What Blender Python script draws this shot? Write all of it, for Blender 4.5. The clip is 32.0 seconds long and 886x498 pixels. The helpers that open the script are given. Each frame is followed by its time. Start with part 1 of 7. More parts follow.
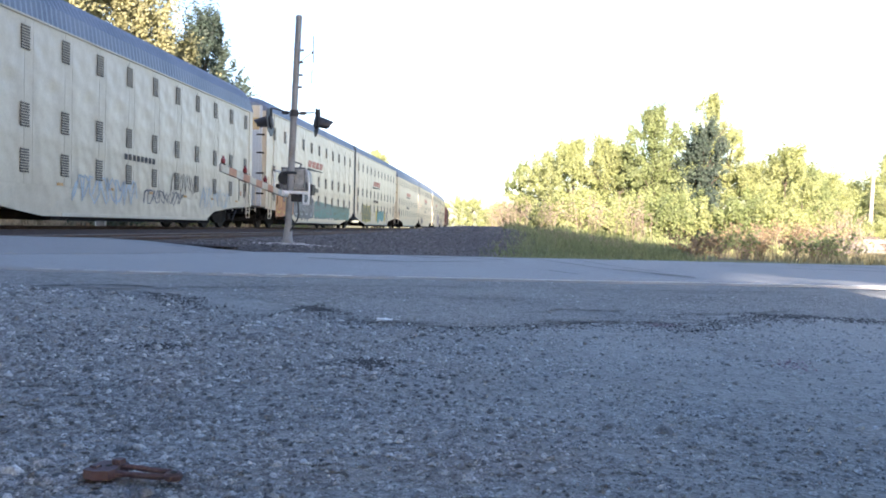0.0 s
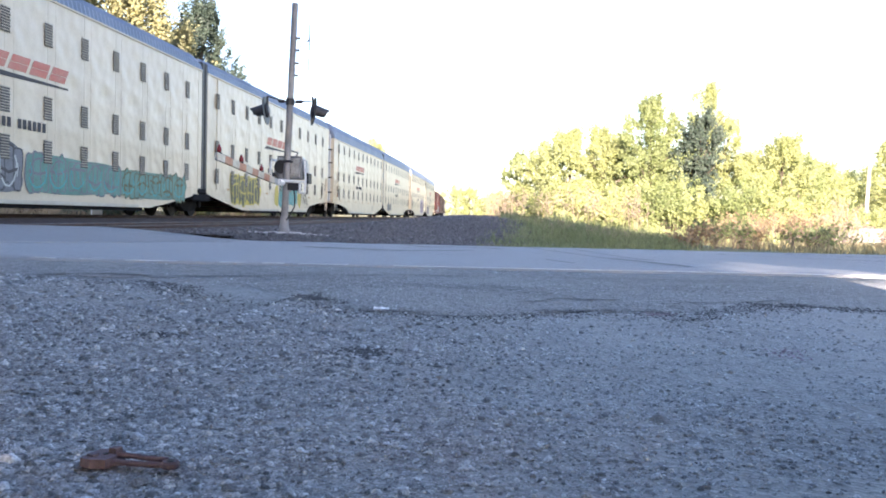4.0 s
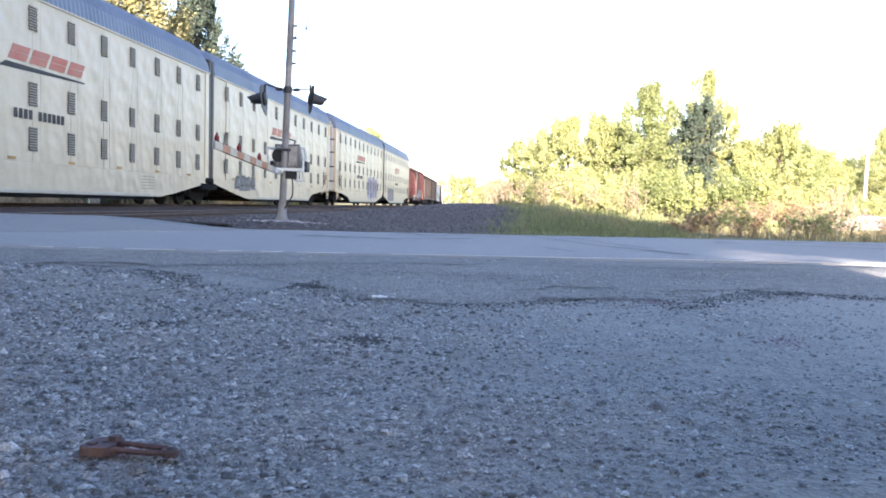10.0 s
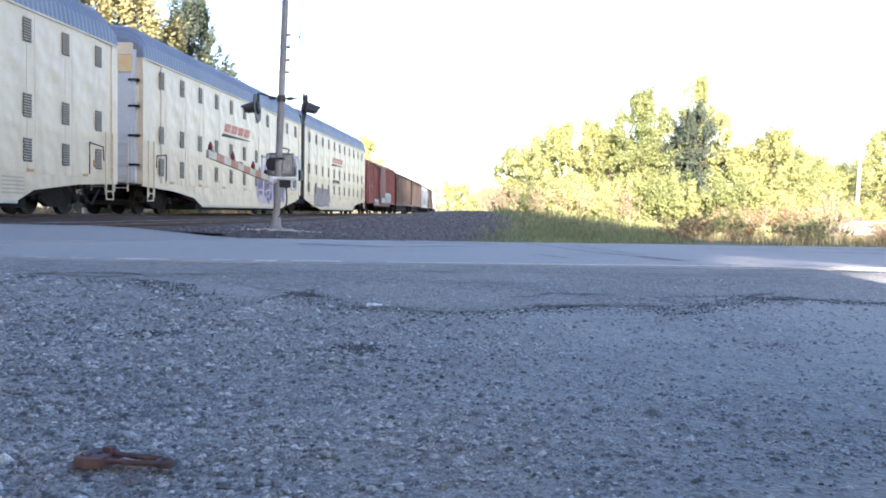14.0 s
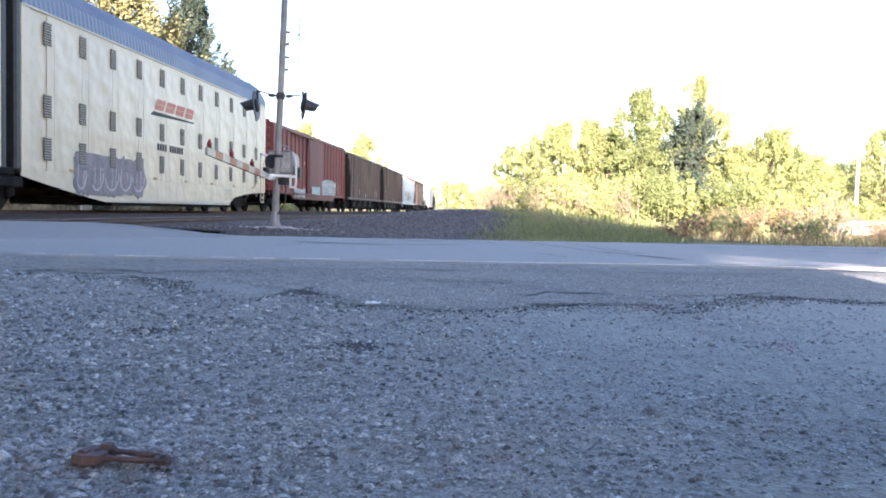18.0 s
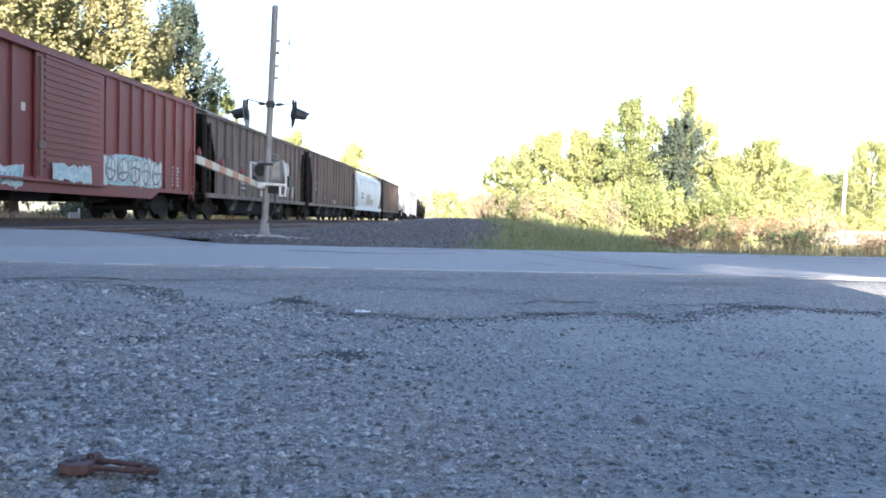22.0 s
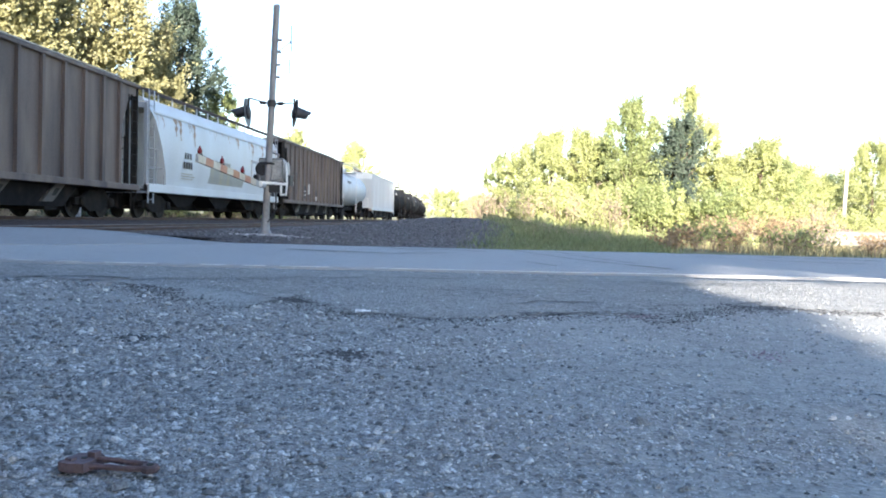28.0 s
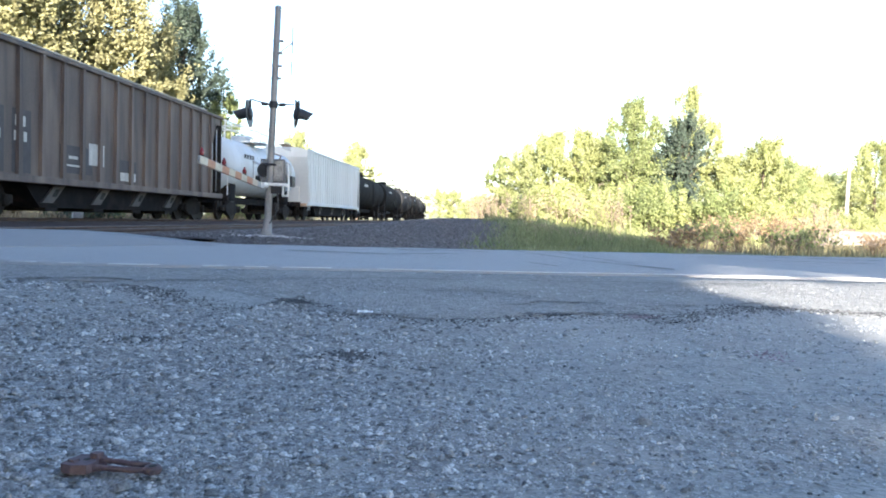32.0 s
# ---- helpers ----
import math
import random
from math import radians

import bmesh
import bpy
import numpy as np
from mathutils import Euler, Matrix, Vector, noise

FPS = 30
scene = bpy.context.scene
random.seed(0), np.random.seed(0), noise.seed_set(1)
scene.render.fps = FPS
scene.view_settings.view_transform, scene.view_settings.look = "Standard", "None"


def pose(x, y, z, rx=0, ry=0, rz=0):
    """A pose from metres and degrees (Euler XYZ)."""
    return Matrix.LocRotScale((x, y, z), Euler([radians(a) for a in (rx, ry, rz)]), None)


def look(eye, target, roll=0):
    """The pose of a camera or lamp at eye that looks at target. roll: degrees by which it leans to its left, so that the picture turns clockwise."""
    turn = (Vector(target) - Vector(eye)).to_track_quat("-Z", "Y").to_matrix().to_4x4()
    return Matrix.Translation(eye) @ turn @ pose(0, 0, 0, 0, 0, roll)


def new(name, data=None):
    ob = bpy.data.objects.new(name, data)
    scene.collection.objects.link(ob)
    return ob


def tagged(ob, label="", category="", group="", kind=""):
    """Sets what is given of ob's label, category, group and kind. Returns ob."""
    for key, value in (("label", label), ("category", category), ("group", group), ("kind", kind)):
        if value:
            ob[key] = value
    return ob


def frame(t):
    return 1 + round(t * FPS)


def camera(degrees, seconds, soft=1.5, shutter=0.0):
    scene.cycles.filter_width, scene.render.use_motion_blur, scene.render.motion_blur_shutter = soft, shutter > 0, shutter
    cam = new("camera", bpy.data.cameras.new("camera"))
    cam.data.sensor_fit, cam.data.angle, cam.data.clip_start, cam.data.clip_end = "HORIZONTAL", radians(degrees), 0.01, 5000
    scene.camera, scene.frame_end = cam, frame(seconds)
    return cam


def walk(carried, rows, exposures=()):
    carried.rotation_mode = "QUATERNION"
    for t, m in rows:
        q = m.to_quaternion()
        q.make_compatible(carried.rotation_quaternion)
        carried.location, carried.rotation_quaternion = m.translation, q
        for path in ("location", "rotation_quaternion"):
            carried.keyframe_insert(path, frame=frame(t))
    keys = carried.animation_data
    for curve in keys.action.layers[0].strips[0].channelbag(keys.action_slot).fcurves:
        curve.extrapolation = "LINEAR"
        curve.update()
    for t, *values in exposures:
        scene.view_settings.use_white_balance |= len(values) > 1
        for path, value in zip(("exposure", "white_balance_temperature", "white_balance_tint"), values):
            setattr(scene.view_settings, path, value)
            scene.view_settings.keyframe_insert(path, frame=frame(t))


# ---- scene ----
cam = camera(55.2, 32.0, soft=1.85)
EYE = Vector((0, 0, 0.55))
VIEW = [  # seconds, turn to the left, tilt up, lean, in degrees
    (0.0, 5.215, -1.469, 1.324),
    (0.5, 5.158, -1.779, 1.262),
    (1.0, 5.071, -1.990, 1.325),
    (1.5, 5.048, -2.260, 1.407),
    (2.0, 5.109, -2.437, 1.425),
    (2.5, 5.071, -2.395, 1.433),
    (3.0, 4.976, -2.197, 1.377),
    (3.5, 4.960, -2.181, 1.389),
    (5.5, 4.974, -2.341, 1.335),
    (6.0, 4.909, -2.352, 1.268),
    (6.5, 4.767, -2.416, 1.274),
    (7.0, 4.733, -2.370, 1.358),
    (7.5, 4.731, -2.432, 1.326),
    (8.0, 4.776, -2.758, 1.276),
    (8.5, 4.800, -3.031, 1.222),
    (9.0, 4.762, -3.078, 1.237),
    (9.5, 4.801, -2.991, 1.279),
    (10.0, 4.828, -2.995, 1.305),
    (10.5, 4.810, -2.986, 1.291),
    (11.0, 4.889, -3.157, 1.313),
    (11.5, 4.774, -3.028, 1.155),
    (12.0, 4.687, -2.874, 0.908),
    (12.5, 4.574, -2.768, 0.922),
    (13.0, 4.520, -2.526, 0.900),
    (13.5, 4.485, -2.468, 0.934),
    (14.0, 4.466, -2.473, 0.919),
    (14.5, 4.402, -2.476, 0.935),
    (16.5, 4.423, -2.468, 1.049),
    (17.0, 4.456, -2.579, 1.152),
    (17.5, 4.423, -2.592, 1.147),
    (18.0, 4.373, -2.592, 1.144),
    (18.5, 4.305, -2.399, 1.187),
    (19.0, 4.308, -2.433, 1.180),
    (19.5, 4.277, -2.565, 1.215),
    (20.0, 4.199, -2.496, 1.249),
    (20.5, 4.149, -2.331, 1.306),
    (21.0, 4.034, -2.179, 1.370),
    (21.5, 3.748, -1.953, 1.331),
    (22.0, 3.691, -1.978, 1.300),
    (22.5, 3.706, -2.082, 1.340),
    (23.0, 3.678, -1.965, 1.363),
    (23.5, 3.643, -1.895, 1.336),
    (24.0, 3.639, -1.785, 1.346),
    (24.5, 3.644, -1.807, 1.383),
    (25.0, 3.693, -1.922, 1.397),
    (25.5, 3.749, -1.957, 1.458),
    (27.5, 3.733, -1.931, 1.482),
    (28.0, 3.742, -2.008, 1.481),
    (28.5, 3.743, -1.980, 1.475),
    (29.0, 3.730, -1.799, 1.478),
    (29.5, 3.786, -1.762, 1.463),
    (30.0, 3.840, -1.929, 1.471),
    (30.5, 3.889, -1.670, 1.422),
    (31.0, 3.839, -1.551, 1.411),
    (31.5, 3.873, -1.642, 1.426),
    (32.0, 3.876, -1.964, 1.347)]


def aim(turn, tilt, lean):
    a, b = radians(turn), radians(tilt)
    return look(EYE, EYE + Vector((-math.sin(a) * math.cos(b), math.cos(a) * math.cos(b), math.sin(b))), lean)


walk(cam, [(t, aim(a, b, c)) for t, a, b, c in VIEW], exposures=[(0.0, 2.0, 6050, 20), (1.5, 2.08, 6050, 20), (3.0, 2.3, 6100, 22), (20.0, 2.3, 6100, 22), (24.0, 2.3, 5850, 13), (27.5, 2.2, 5850, 13), (32.0, 2.2, 5850, 13)])

# ---- sky and sun ----
SUN_HEIGHT = radians(17)
SUN_WAY = Vector((-0.045 * math.cos(SUN_HEIGHT), math.cos(SUN_HEIGHT), -math.sin(SUN_HEIGHT))).normalized()
world = bpy.data.worlds.new("world")
scene.world = world
world.use_nodes = True
sky = world.node_tree.nodes.new("ShaderNodeTexSky")
sky.sky_type, sky.sun_disc = "NISHITA", False
sky.sun_elevation, sky.sun_rotation = SUN_HEIGHT, radians(177)
sky.air_density, sky.dust_density = 1.0, 1.3
world.node_tree.links.new(sky.outputs[0], world.node_tree.nodes["Background"].inputs[0])
world.node_tree.nodes["Background"].inputs[1].default_value = 0.11
sun = new("sun", bpy.data.lights.new("sun", "SUN"))
sun.data.energy, sun.data.angle, sun.data.color = 5.6, radians(0.8), (1.0, 0.87, 0.67)
sun.matrix_world = look(Vector((0, 0, 60)), Vector((0, 0, 60)) + SUN_WAY)

# ---- materials ----
def links(mat):
    t = mat.node_tree
    return t.nodes, t.links


def paint(name, base, other=None, rough=0.6, metal=0.0, scale=6.0, fine=60.0, bump=0.15, grime=None, grime_amount=0.4, streak=False, per="", spread=0.25, depth=0.01, dent=0.0):
    """A surface with two scales of variation; grime: a third colour in patches; per: varies by island or by object; dent: shallow dents of sheet metal."""
    mat = bpy.data.materials.new(name)
    mat.use_nodes = True
    n, l = links(mat)
    b = n["Principled BSDF"]
    b.inputs["Roughness"].default_value, b.inputs["Metallic"].default_value = rough, metal
    co = n.new("ShaderNodeTexCoord")
    at = co.outputs["Object"]
    if streak:
        m = n.new("ShaderNodeMapping")
        m.inputs["Scale"].default_value = (1.0, 1.0, 0.12)
        l.new(at, m.inputs[0])
        at_big = m.outputs[0]
    else:
        at_big = at
    big, small = n.new("ShaderNodeTexNoise"), n.new("ShaderNodeTexNoise")
    big.inputs["Scale"].default_value, small.inputs["Scale"].default_value = scale, fine
    big.inputs["Detail"].default_value, small.inputs["Detail"].default_value = 5, 3
    l.new(at_big, big.inputs["Vector"])
    l.new(at, small.inputs["Vector"])
    mix = n.new("ShaderNodeMix")
    mix.data_type = "RGBA"
    other = other or tuple(c * 0.7 for c in base)
    mix.inputs["A"].default_value, mix.inputs["B"].default_value = (*base, 1), (*other, 1)
    ramp = n.new("ShaderNodeMapRange")
    ramp.inputs["From Min"].default_value, ramp.inputs["From Max"].default_value = 0.35, 0.7
    l.new(big.outputs["Fac"], ramp.inputs["Value"])
    l.new(ramp.outputs[0], mix.inputs["Factor"])
    col = mix.outputs["Result"]
    fmix = n.new("ShaderNodeMix")
    fmix.data_type, fmix.blend_type = "RGBA", "MULTIPLY"
    fr = n.new("ShaderNodeMapRange")
    fr.inputs["From Min"].default_value, fr.inputs["From Max"].default_value = 0.3, 0.7
    fr.inputs["To Min"].default_value, fr.inputs["To Max"].default_value = 1 - spread, 1 + spread * 0.6
    l.new(small.outputs["Fac"], fr.inputs["Value"])
    fmix.inputs["Factor"].default_value = 1
    l.new(col, fmix.inputs["A"])
    l.new(fr.outputs[0], fmix.inputs["B"])
    col = fmix.outputs["Result"]
    if grime:
        gn = n.new("ShaderNodeTexNoise")
        gn.inputs["Scale"].default_value, gn.inputs["Detail"].default_value = scale * 0.6, 8
        gm = n.new("ShaderNodeMapping")
        gm.inputs["Location"].default_value = (7, 3, 1)
        gm.inputs["Scale"].default_value = (1, 1, 0.25 if streak else 1)
        l.new(at, gm.inputs[0])
        l.new(gm.outputs[0], gn.inputs["Vector"])
        gr = n.new("ShaderNodeMapRange")
        gr.inputs["From Min"].default_value, gr.inputs["From Max"].default_value = 0.5, 0.72
        gr.inputs["To Max"].default_value = grime_amount
        l.new(gn.outputs["Fac"], gr.inputs["Value"])
        g = n.new("ShaderNodeMix")
        g.data_type = "RGBA"
        g.inputs["B"].default_value = (*grime, 1)
        l.new(gr.outputs[0], g.inputs["Factor"])
        l.new(col, g.inputs["A"])
        col = g.outputs["Result"]
    if per:
        if per == "island":
            rnd = n.new("ShaderNodeNewGeometry").outputs["Random Per Island"]
        else:
            rnd = n.new("ShaderNodeObjectInfo").outputs["Random"]
        pr = n.new("ShaderNodeMapRange")
        pr.inputs["To Min"].default_value, pr.inputs["To Max"].default_value = 1 - spread, 1 + spread
        l.new(rnd, pr.inputs["Value"])
        pm = n.new("ShaderNodeMix")
        pm.data_type, pm.blend_type = "RGBA", "MULTIPLY"
        pm.inputs["Factor"].default_value = 1
        l.new(col, pm.inputs["A"])
        l.new(pr.outputs[0], pm.inputs["B"])
        col = pm.outputs["Result"]
    l.new(col, b.inputs["Base Color"])
    if bump:
        bp = n.new("ShaderNodeBump")
        bp.inputs["Strength"].default_value, bp.inputs["Distance"].default_value = bump, depth
        l.new(small.outputs["Fac"], bp.inputs["Height"])
        l.new(bp.outputs[0], b.inputs["Normal"])
        if dent:
            dn = n.new("ShaderNodeTexNoise")
            dn.inputs["Scale"].default_value, dn.inputs["Detail"].default_value = 1.6, 1
            l.new(at, dn.inputs["Vector"])
            db = n.new("ShaderNodeBump")
            db.inputs["Strength"].default_value, db.inputs["Distance"].default_value = 1.0, dent
            l.new(dn.outputs["Fac"], db.inputs["Height"])
            l.new(db.outputs[0], bp.inputs["Normal"])
    return mat


def leafy(name, base, other, spread=0.35):
    mat = paint(name, base, other, rough=0.55, scale=0.5, fine=9.0, bump=0, per="island", spread=spread)
    n, l = links(mat)
    b = n["Principled BSDF"]
    tr = n.new("ShaderNodeBsdfTranslucent")
    l.new(b.inputs["Base Color"].links[0].from_socket, tr.inputs["Color"])
    mx = n.new("ShaderNodeMixShader")
    mx.inputs[0].default_value = 0.5
    l.new(b.outputs[0], mx.inputs[1])
    l.new(tr.outputs[0], mx.inputs[2])
    l.new(mx.outputs[0], n["Material Output"].inputs[0])
    return mat


def rocky(name, a, b2, dust, cell=26.0, rough=0.9, bump=0.6, depth=0.02, drift=0.0):
    """Crushed stone and dirt: grains as cells of differing grey, with dusty patches."""
    mat = bpy.data.materials.new(name)
    mat.use_nodes = True
    n, l = links(mat)
    b = n["Principled BSDF"]
    b.inputs["Roughness"].default_value = rough
    b.inputs["Specular IOR Level"].default_value = 0.25
    co = n.new("ShaderNodeTexCoord").outputs["Object"]
    vor, vor2, big, mid = n.new("ShaderNodeTexVoronoi"), n.new("ShaderNodeTexVoronoi"), n.new("ShaderNodeTexNoise"), n.new("ShaderNodeTexNoise")
    vor.inputs["Scale"].default_value, vor2.inputs["Scale"].default_value = cell, cell * 3.1
    big.inputs["Scale"].default_value, big.inputs["Detail"].default_value = 0.7, 6
    mid.inputs["Scale"].default_value, mid.inputs["Detail"].default_value = 9, 6
    for node in (vor, vor2, big, mid):
        l.new(co, node.inputs["Vector"])
    bw = n.new("ShaderNodeSeparateColor")
    l.new(vor.outputs["Color"], bw.inputs[0])
    mix = n.new("ShaderNodeMix")
    mix.data_type = "RGBA"
    mix.inputs["A"].default_value, mix.inputs["B"].default_value = (*a, 1), (*b2, 1)
    l.new(bw.outputs[0], mix.inputs["Factor"])
    bw2 = n.new("ShaderNodeSeparateColor")
    l.new(vor2.outputs["Color"], bw2.inputs[0])
    mr = n.new("ShaderNodeMapRange")
    mr.inputs["To Min"].default_value, mr.inputs["To Max"].default_value = 0.65, 1.3
    l.new(bw2.outputs[1], mr.inputs["Value"])
    mul = n.new("ShaderNodeMix")
    mul.data_type, mul.blend_type = "RGBA", "MULTIPLY"
    mul.inputs["Factor"].default_value = 1
    l.new(mix.outputs["Result"], mul.inputs["A"])
    l.new(mr.outputs[0], mul.inputs["B"])
    dm = n.new("ShaderNodeMix")
    dm.data_type = "RGBA"
    dm.inputs["B"].default_value = (*dust, 1)
    dr = n.new("ShaderNodeMapRange")
    dr.inputs["From Min"].default_value, dr.inputs["From Max"].default_value, dr.inputs["To Max"].default_value = 0.42, 0.66, 0.75
    add = n.new("ShaderNodeMath")
    add.operation = "MULTIPLY_ADD"
    add.inputs[1].default_value = 0.4
    l.new(mid.outputs["Fac"], add.inputs[0])
    sc = n.new("ShaderNodeMath")
    sc.operation = "MULTIPLY"
    sc.inputs[1].default_value = 0.62
    l.new(big.outputs["Fac"], sc.inputs[0])
    l.new(sc.outputs[0], add.inputs[2])
    if drift:
        # dust packs down towards +x, where cars turn
        sx = n.new("ShaderNodeSeparateXYZ")
        l.new(co, sx.inputs[0])
        dx = n.new("ShaderNodeMapRange")
        dx.inputs["From Min"].default_value, dx.inputs["From Max"].default_value = -1.6, 1.6
        dx.inputs["To Min"].default_value, dx.inputs["To Max"].default_value = -drift, drift
        l.new(sx.outputs[0], dx.inputs["Value"])
        sm = n.new("ShaderNodeMath")
        l.new(add.outputs[0], sm.inputs[0])
        l.new(dx.outputs[0], sm.inputs[1])
        add = sm
    l.new(add.outputs[0], dr.inputs["Value"])
    l.new(dr.outputs[0], dm.inputs["Factor"])
    l.new(mul.outputs["Result"], dm.inputs["A"])
    l.new(dm.outputs["Result"], b.inputs["Base Color"])
    bp = n.new("ShaderNodeBump")
    bp.inputs["Strength"].default_value, bp.inputs["Distance"].default_value = bump, depth
    hs = n.new("ShaderNodeMath")
    hs.operation = "ADD"
    l.new(vor.outputs["Distance"], hs.inputs[0])
    l.new(mid.outputs["Fac"], hs.inputs[1])
    l.new(hs.outputs[0], bp.inputs["Height"])
    l.new(bp.outputs[0], b.inputs["Normal"])
    return mat


GRAVEL = rocky("gravel", (0.15, 0.154, 0.15), (0.33, 0.34, 0.332), (0.352, 0.352, 0.335), cell=60, bump=0.45, depth=0.01, drift=0.1)
STONE = paint("loose_stone", (0.33, 0.346, 0.35), (0.49, 0.508, 0.51), rough=0.85, scale=30, fine=200, bump=0.3, per="island", spread=0.45, depth=0.003)
STONE_DARK = paint("dark_loose_stone", (0.2, 0.213, 0.22), (0.32, 0.336, 0.342), rough=0.85, scale=30, fine=200, bump=0.3, per="island", spread=0.5, depth=0.003)
BALLAST = rocky("ballast", (0.055, 0.051, 0.05), (0.145, 0.134, 0.132), (0.105, 0.09, 0.086), cell=18, bump=0.8, depth=0.04)
RUSTY_BALLAST = rocky("rusty_ballast", (0.035, 0.027, 0.026), (0.08, 0.058, 0.054), (0.062, 0.043, 0.039), cell=18, bump=0.8, depth=0.04)
ASPHALT = rocky("old_asphalt", (0.275, 0.28, 0.28), (0.355, 0.36, 0.36), (0.325, 0.33, 0.33), cell=140, bump=0.3, depth=0.004)
SHOULDER = rocky("crumbled_asphalt", (0.14, 0.142, 0.14), (0.35, 0.355, 0.35), (0.33, 0.333, 0.325), cell=48, bump=1.0, depth=0.02)
LINE = paint("worn_road_paint", (0.78, 0.78, 0.76), (0.55, 0.55, 0.54), rough=0.8, scale=3, fine=40, bump=0.1, grime=(0.3, 0.3, 0.3), grime_amount=0.8)
TAR = paint("tar", (0.03, 0.03, 0.031), (0.07, 0.07, 0.07), rough=0.6, scale=3)
MEADOW = paint("dry_meadow_soil", (0.16, 0.15, 0.06), (0.22, 0.19, 0.09), rough=0.95, scale=0.3, fine=8, bump=0.5, depth=0.05)
RAIL = paint("rusty_rail", (0.12, 0.07, 0.05), (0.07, 0.045, 0.035), rough=0.7, metal=0.3, scale=4)
RAILTOP = paint("worn_rail_head", (0.2, 0.19, 0.195), (0.13, 0.12, 0.12), rough=0.5, metal=0.6, scale=4, bump=0.03)
TIE = paint("creosoted_timber", (0.075, 0.055, 0.045), (0.12, 0.1, 0.085), rough=0.9, scale=8, per="object")
CREAM = paint("cream_railcar_paint", (0.66, 0.575, 0.43), (0.61, 0.53, 0.395), rough=0.36, dent=0.075, scale=0.8, fine=14, bump=0.04, streak=True, grime=(0.5, 0.42, 0.31), grime_amount=0.3, spread=0.05, per="object")
CREAM_OLD = paint("greyed_railcar_paint", (0.57, 0.52, 0.42), (0.5, 0.455, 0.365), rough=0.38, dent=0.075, scale=0.8, fine=14, bump=0.04, streak=True, grime=(0.38, 0.33, 0.26), grime_amount=0.45, spread=0.06)
SILL = paint("dusty_cream_sill", (0.60, 0.57, 0.48), (0.48, 0.44, 0.36), rough=0.6, scale=1.5, fine=20, bump=0.05, spread=0.1)
ROOF = paint("blue_grey_galvanised_roof", (0.19, 0.22, 0.28), (0.15, 0.18, 0.235), rough=0.45, metal=0.35, scale=0.6, fine=12, bump=0.05, spread=0.1)
VENT = paint("vent_dark", (0.05, 0.05, 0.048), rough=0.8)
LOUVRE = paint("dusty_louvre", (0.12, 0.112, 0.1), (0.085, 0.08, 0.072), rough=0.8)
SLAT = paint("vent_slat", (0.46, 0.42, 0.34), (0.38, 0.35, 0.28), rough=0.6)
YELLOW_END = paint("yellow_brown_door_paint", (0.62, 0.43, 0.20), (0.66, 0.55, 0.35), rough=0.6, scale=2, grime=(0.3, 0.15, 0.07))
GREY_END = paint("grey_end_door", (0.58, 0.62, 0.66), (0.5, 0.53, 0.56), rough=0.5, scale=1.2, streak=True)
# near black: shade under and inside the cars is partly in this colour
UNDER = paint("shaded_black_underframe", (0.009, 0.009, 0.0105), (0.017, 0.016, 0.017), rough=0.85, scale=3, grime=(0.06, 0.046, 0.036), grime_amount=0.4)
TRUCK = paint("dusty_cast_steel", (0.018, 0.017, 0.017), (0.034, 0.03, 0.027), rough=0.85, scale=4)
GATE_PLATE = paint("dusty_gate_plate", (0.12, 0.108, 0.1), (0.08, 0.072, 0.068), rough=0.85, scale=4, grime=(0.16, 0.14, 0.12))
WHEEL = paint("wheel_steel", (0.024, 0.022, 0.022), (0.045, 0.04, 0.036), rough=0.6, metal=0.4, scale=6)
BOX_RED = paint("oxide_red_paint", (0.205, 0.05, 0.048), (0.155, 0.042, 0.04), rough=0.6, scale=0.9, fine=20, streak=True, grime=(0.11, 0.05, 0.04), grime_amount=0.6, spread=0.12)
BROWN = paint("weathered_brown_paint", (0.155, 0.118, 0.1), (0.075, 0.06, 0.056), rough=0.7, scale=2.2, fine=26, streak=True, grime=(0.24, 0.185, 0.145), grime_amount=0.6, spread=0.16)
HOPPER_WHITE = paint("dull_white_paint", (0.59, 0.63, 0.66), (0.52, 0.55, 0.57), rough=0.5, scale=0.8, fine=14, streak=True, grime=(0.42, 0.36, 0.3), grime_amount=0.25, spread=0.06)
PATCH_GREY = paint("grey_paint_patch", (0.31, 0.315, 0.29), (0.26, 0.265, 0.25), rough=0.5, scale=2, streak=True, grime=(0.4, 0.33, 0.17), grime_amount=0.6)
RUST = paint("rust", (0.12, 0.085, 0.096), (0.07, 0.05, 0.058), rough=0.9, scale=14, fine=90, bump=0.5, grime=(0.12, 0.09, 0.085), depth=0.004)
RUST_STREAK = paint("rust_streak", (0.33, 0.2, 0.12), (0.47, 0.39, 0.31), rough=0.8, scale=3, streak=True)
FRAME_GREY = paint("blue_grey_steel", (0.36, 0.39, 0.42), (0.28, 0.3, 0.33), rough=0.55, scale=1.5, streak=True, grime=(0.25, 0.2, 0.16))
WALK_DARK = paint("rusty_dark_grating", (0.17, 0.13, 0.11), (0.11, 0.085, 0.075), rough=0.9, scale=3)
TANK_BLACK = paint("black_tank_paint", (0.01, 0.01, 0.011), (0.02, 0.019, 0.018), rough=0.9, scale=1, streak=True)
TANK_GREY = paint("grey_tank_paint", (0.045, 0.045, 0.047), (0.03, 0.03, 0.031), rough=0.9, scale=1, streak=True)
POLE = paint("weathered_aluminium", (0.29, 0.285, 0.285), (0.22, 0.212, 0.208), rough=0.55, metal=0.3, scale=5, grime=(0.2, 0.165, 0.13))
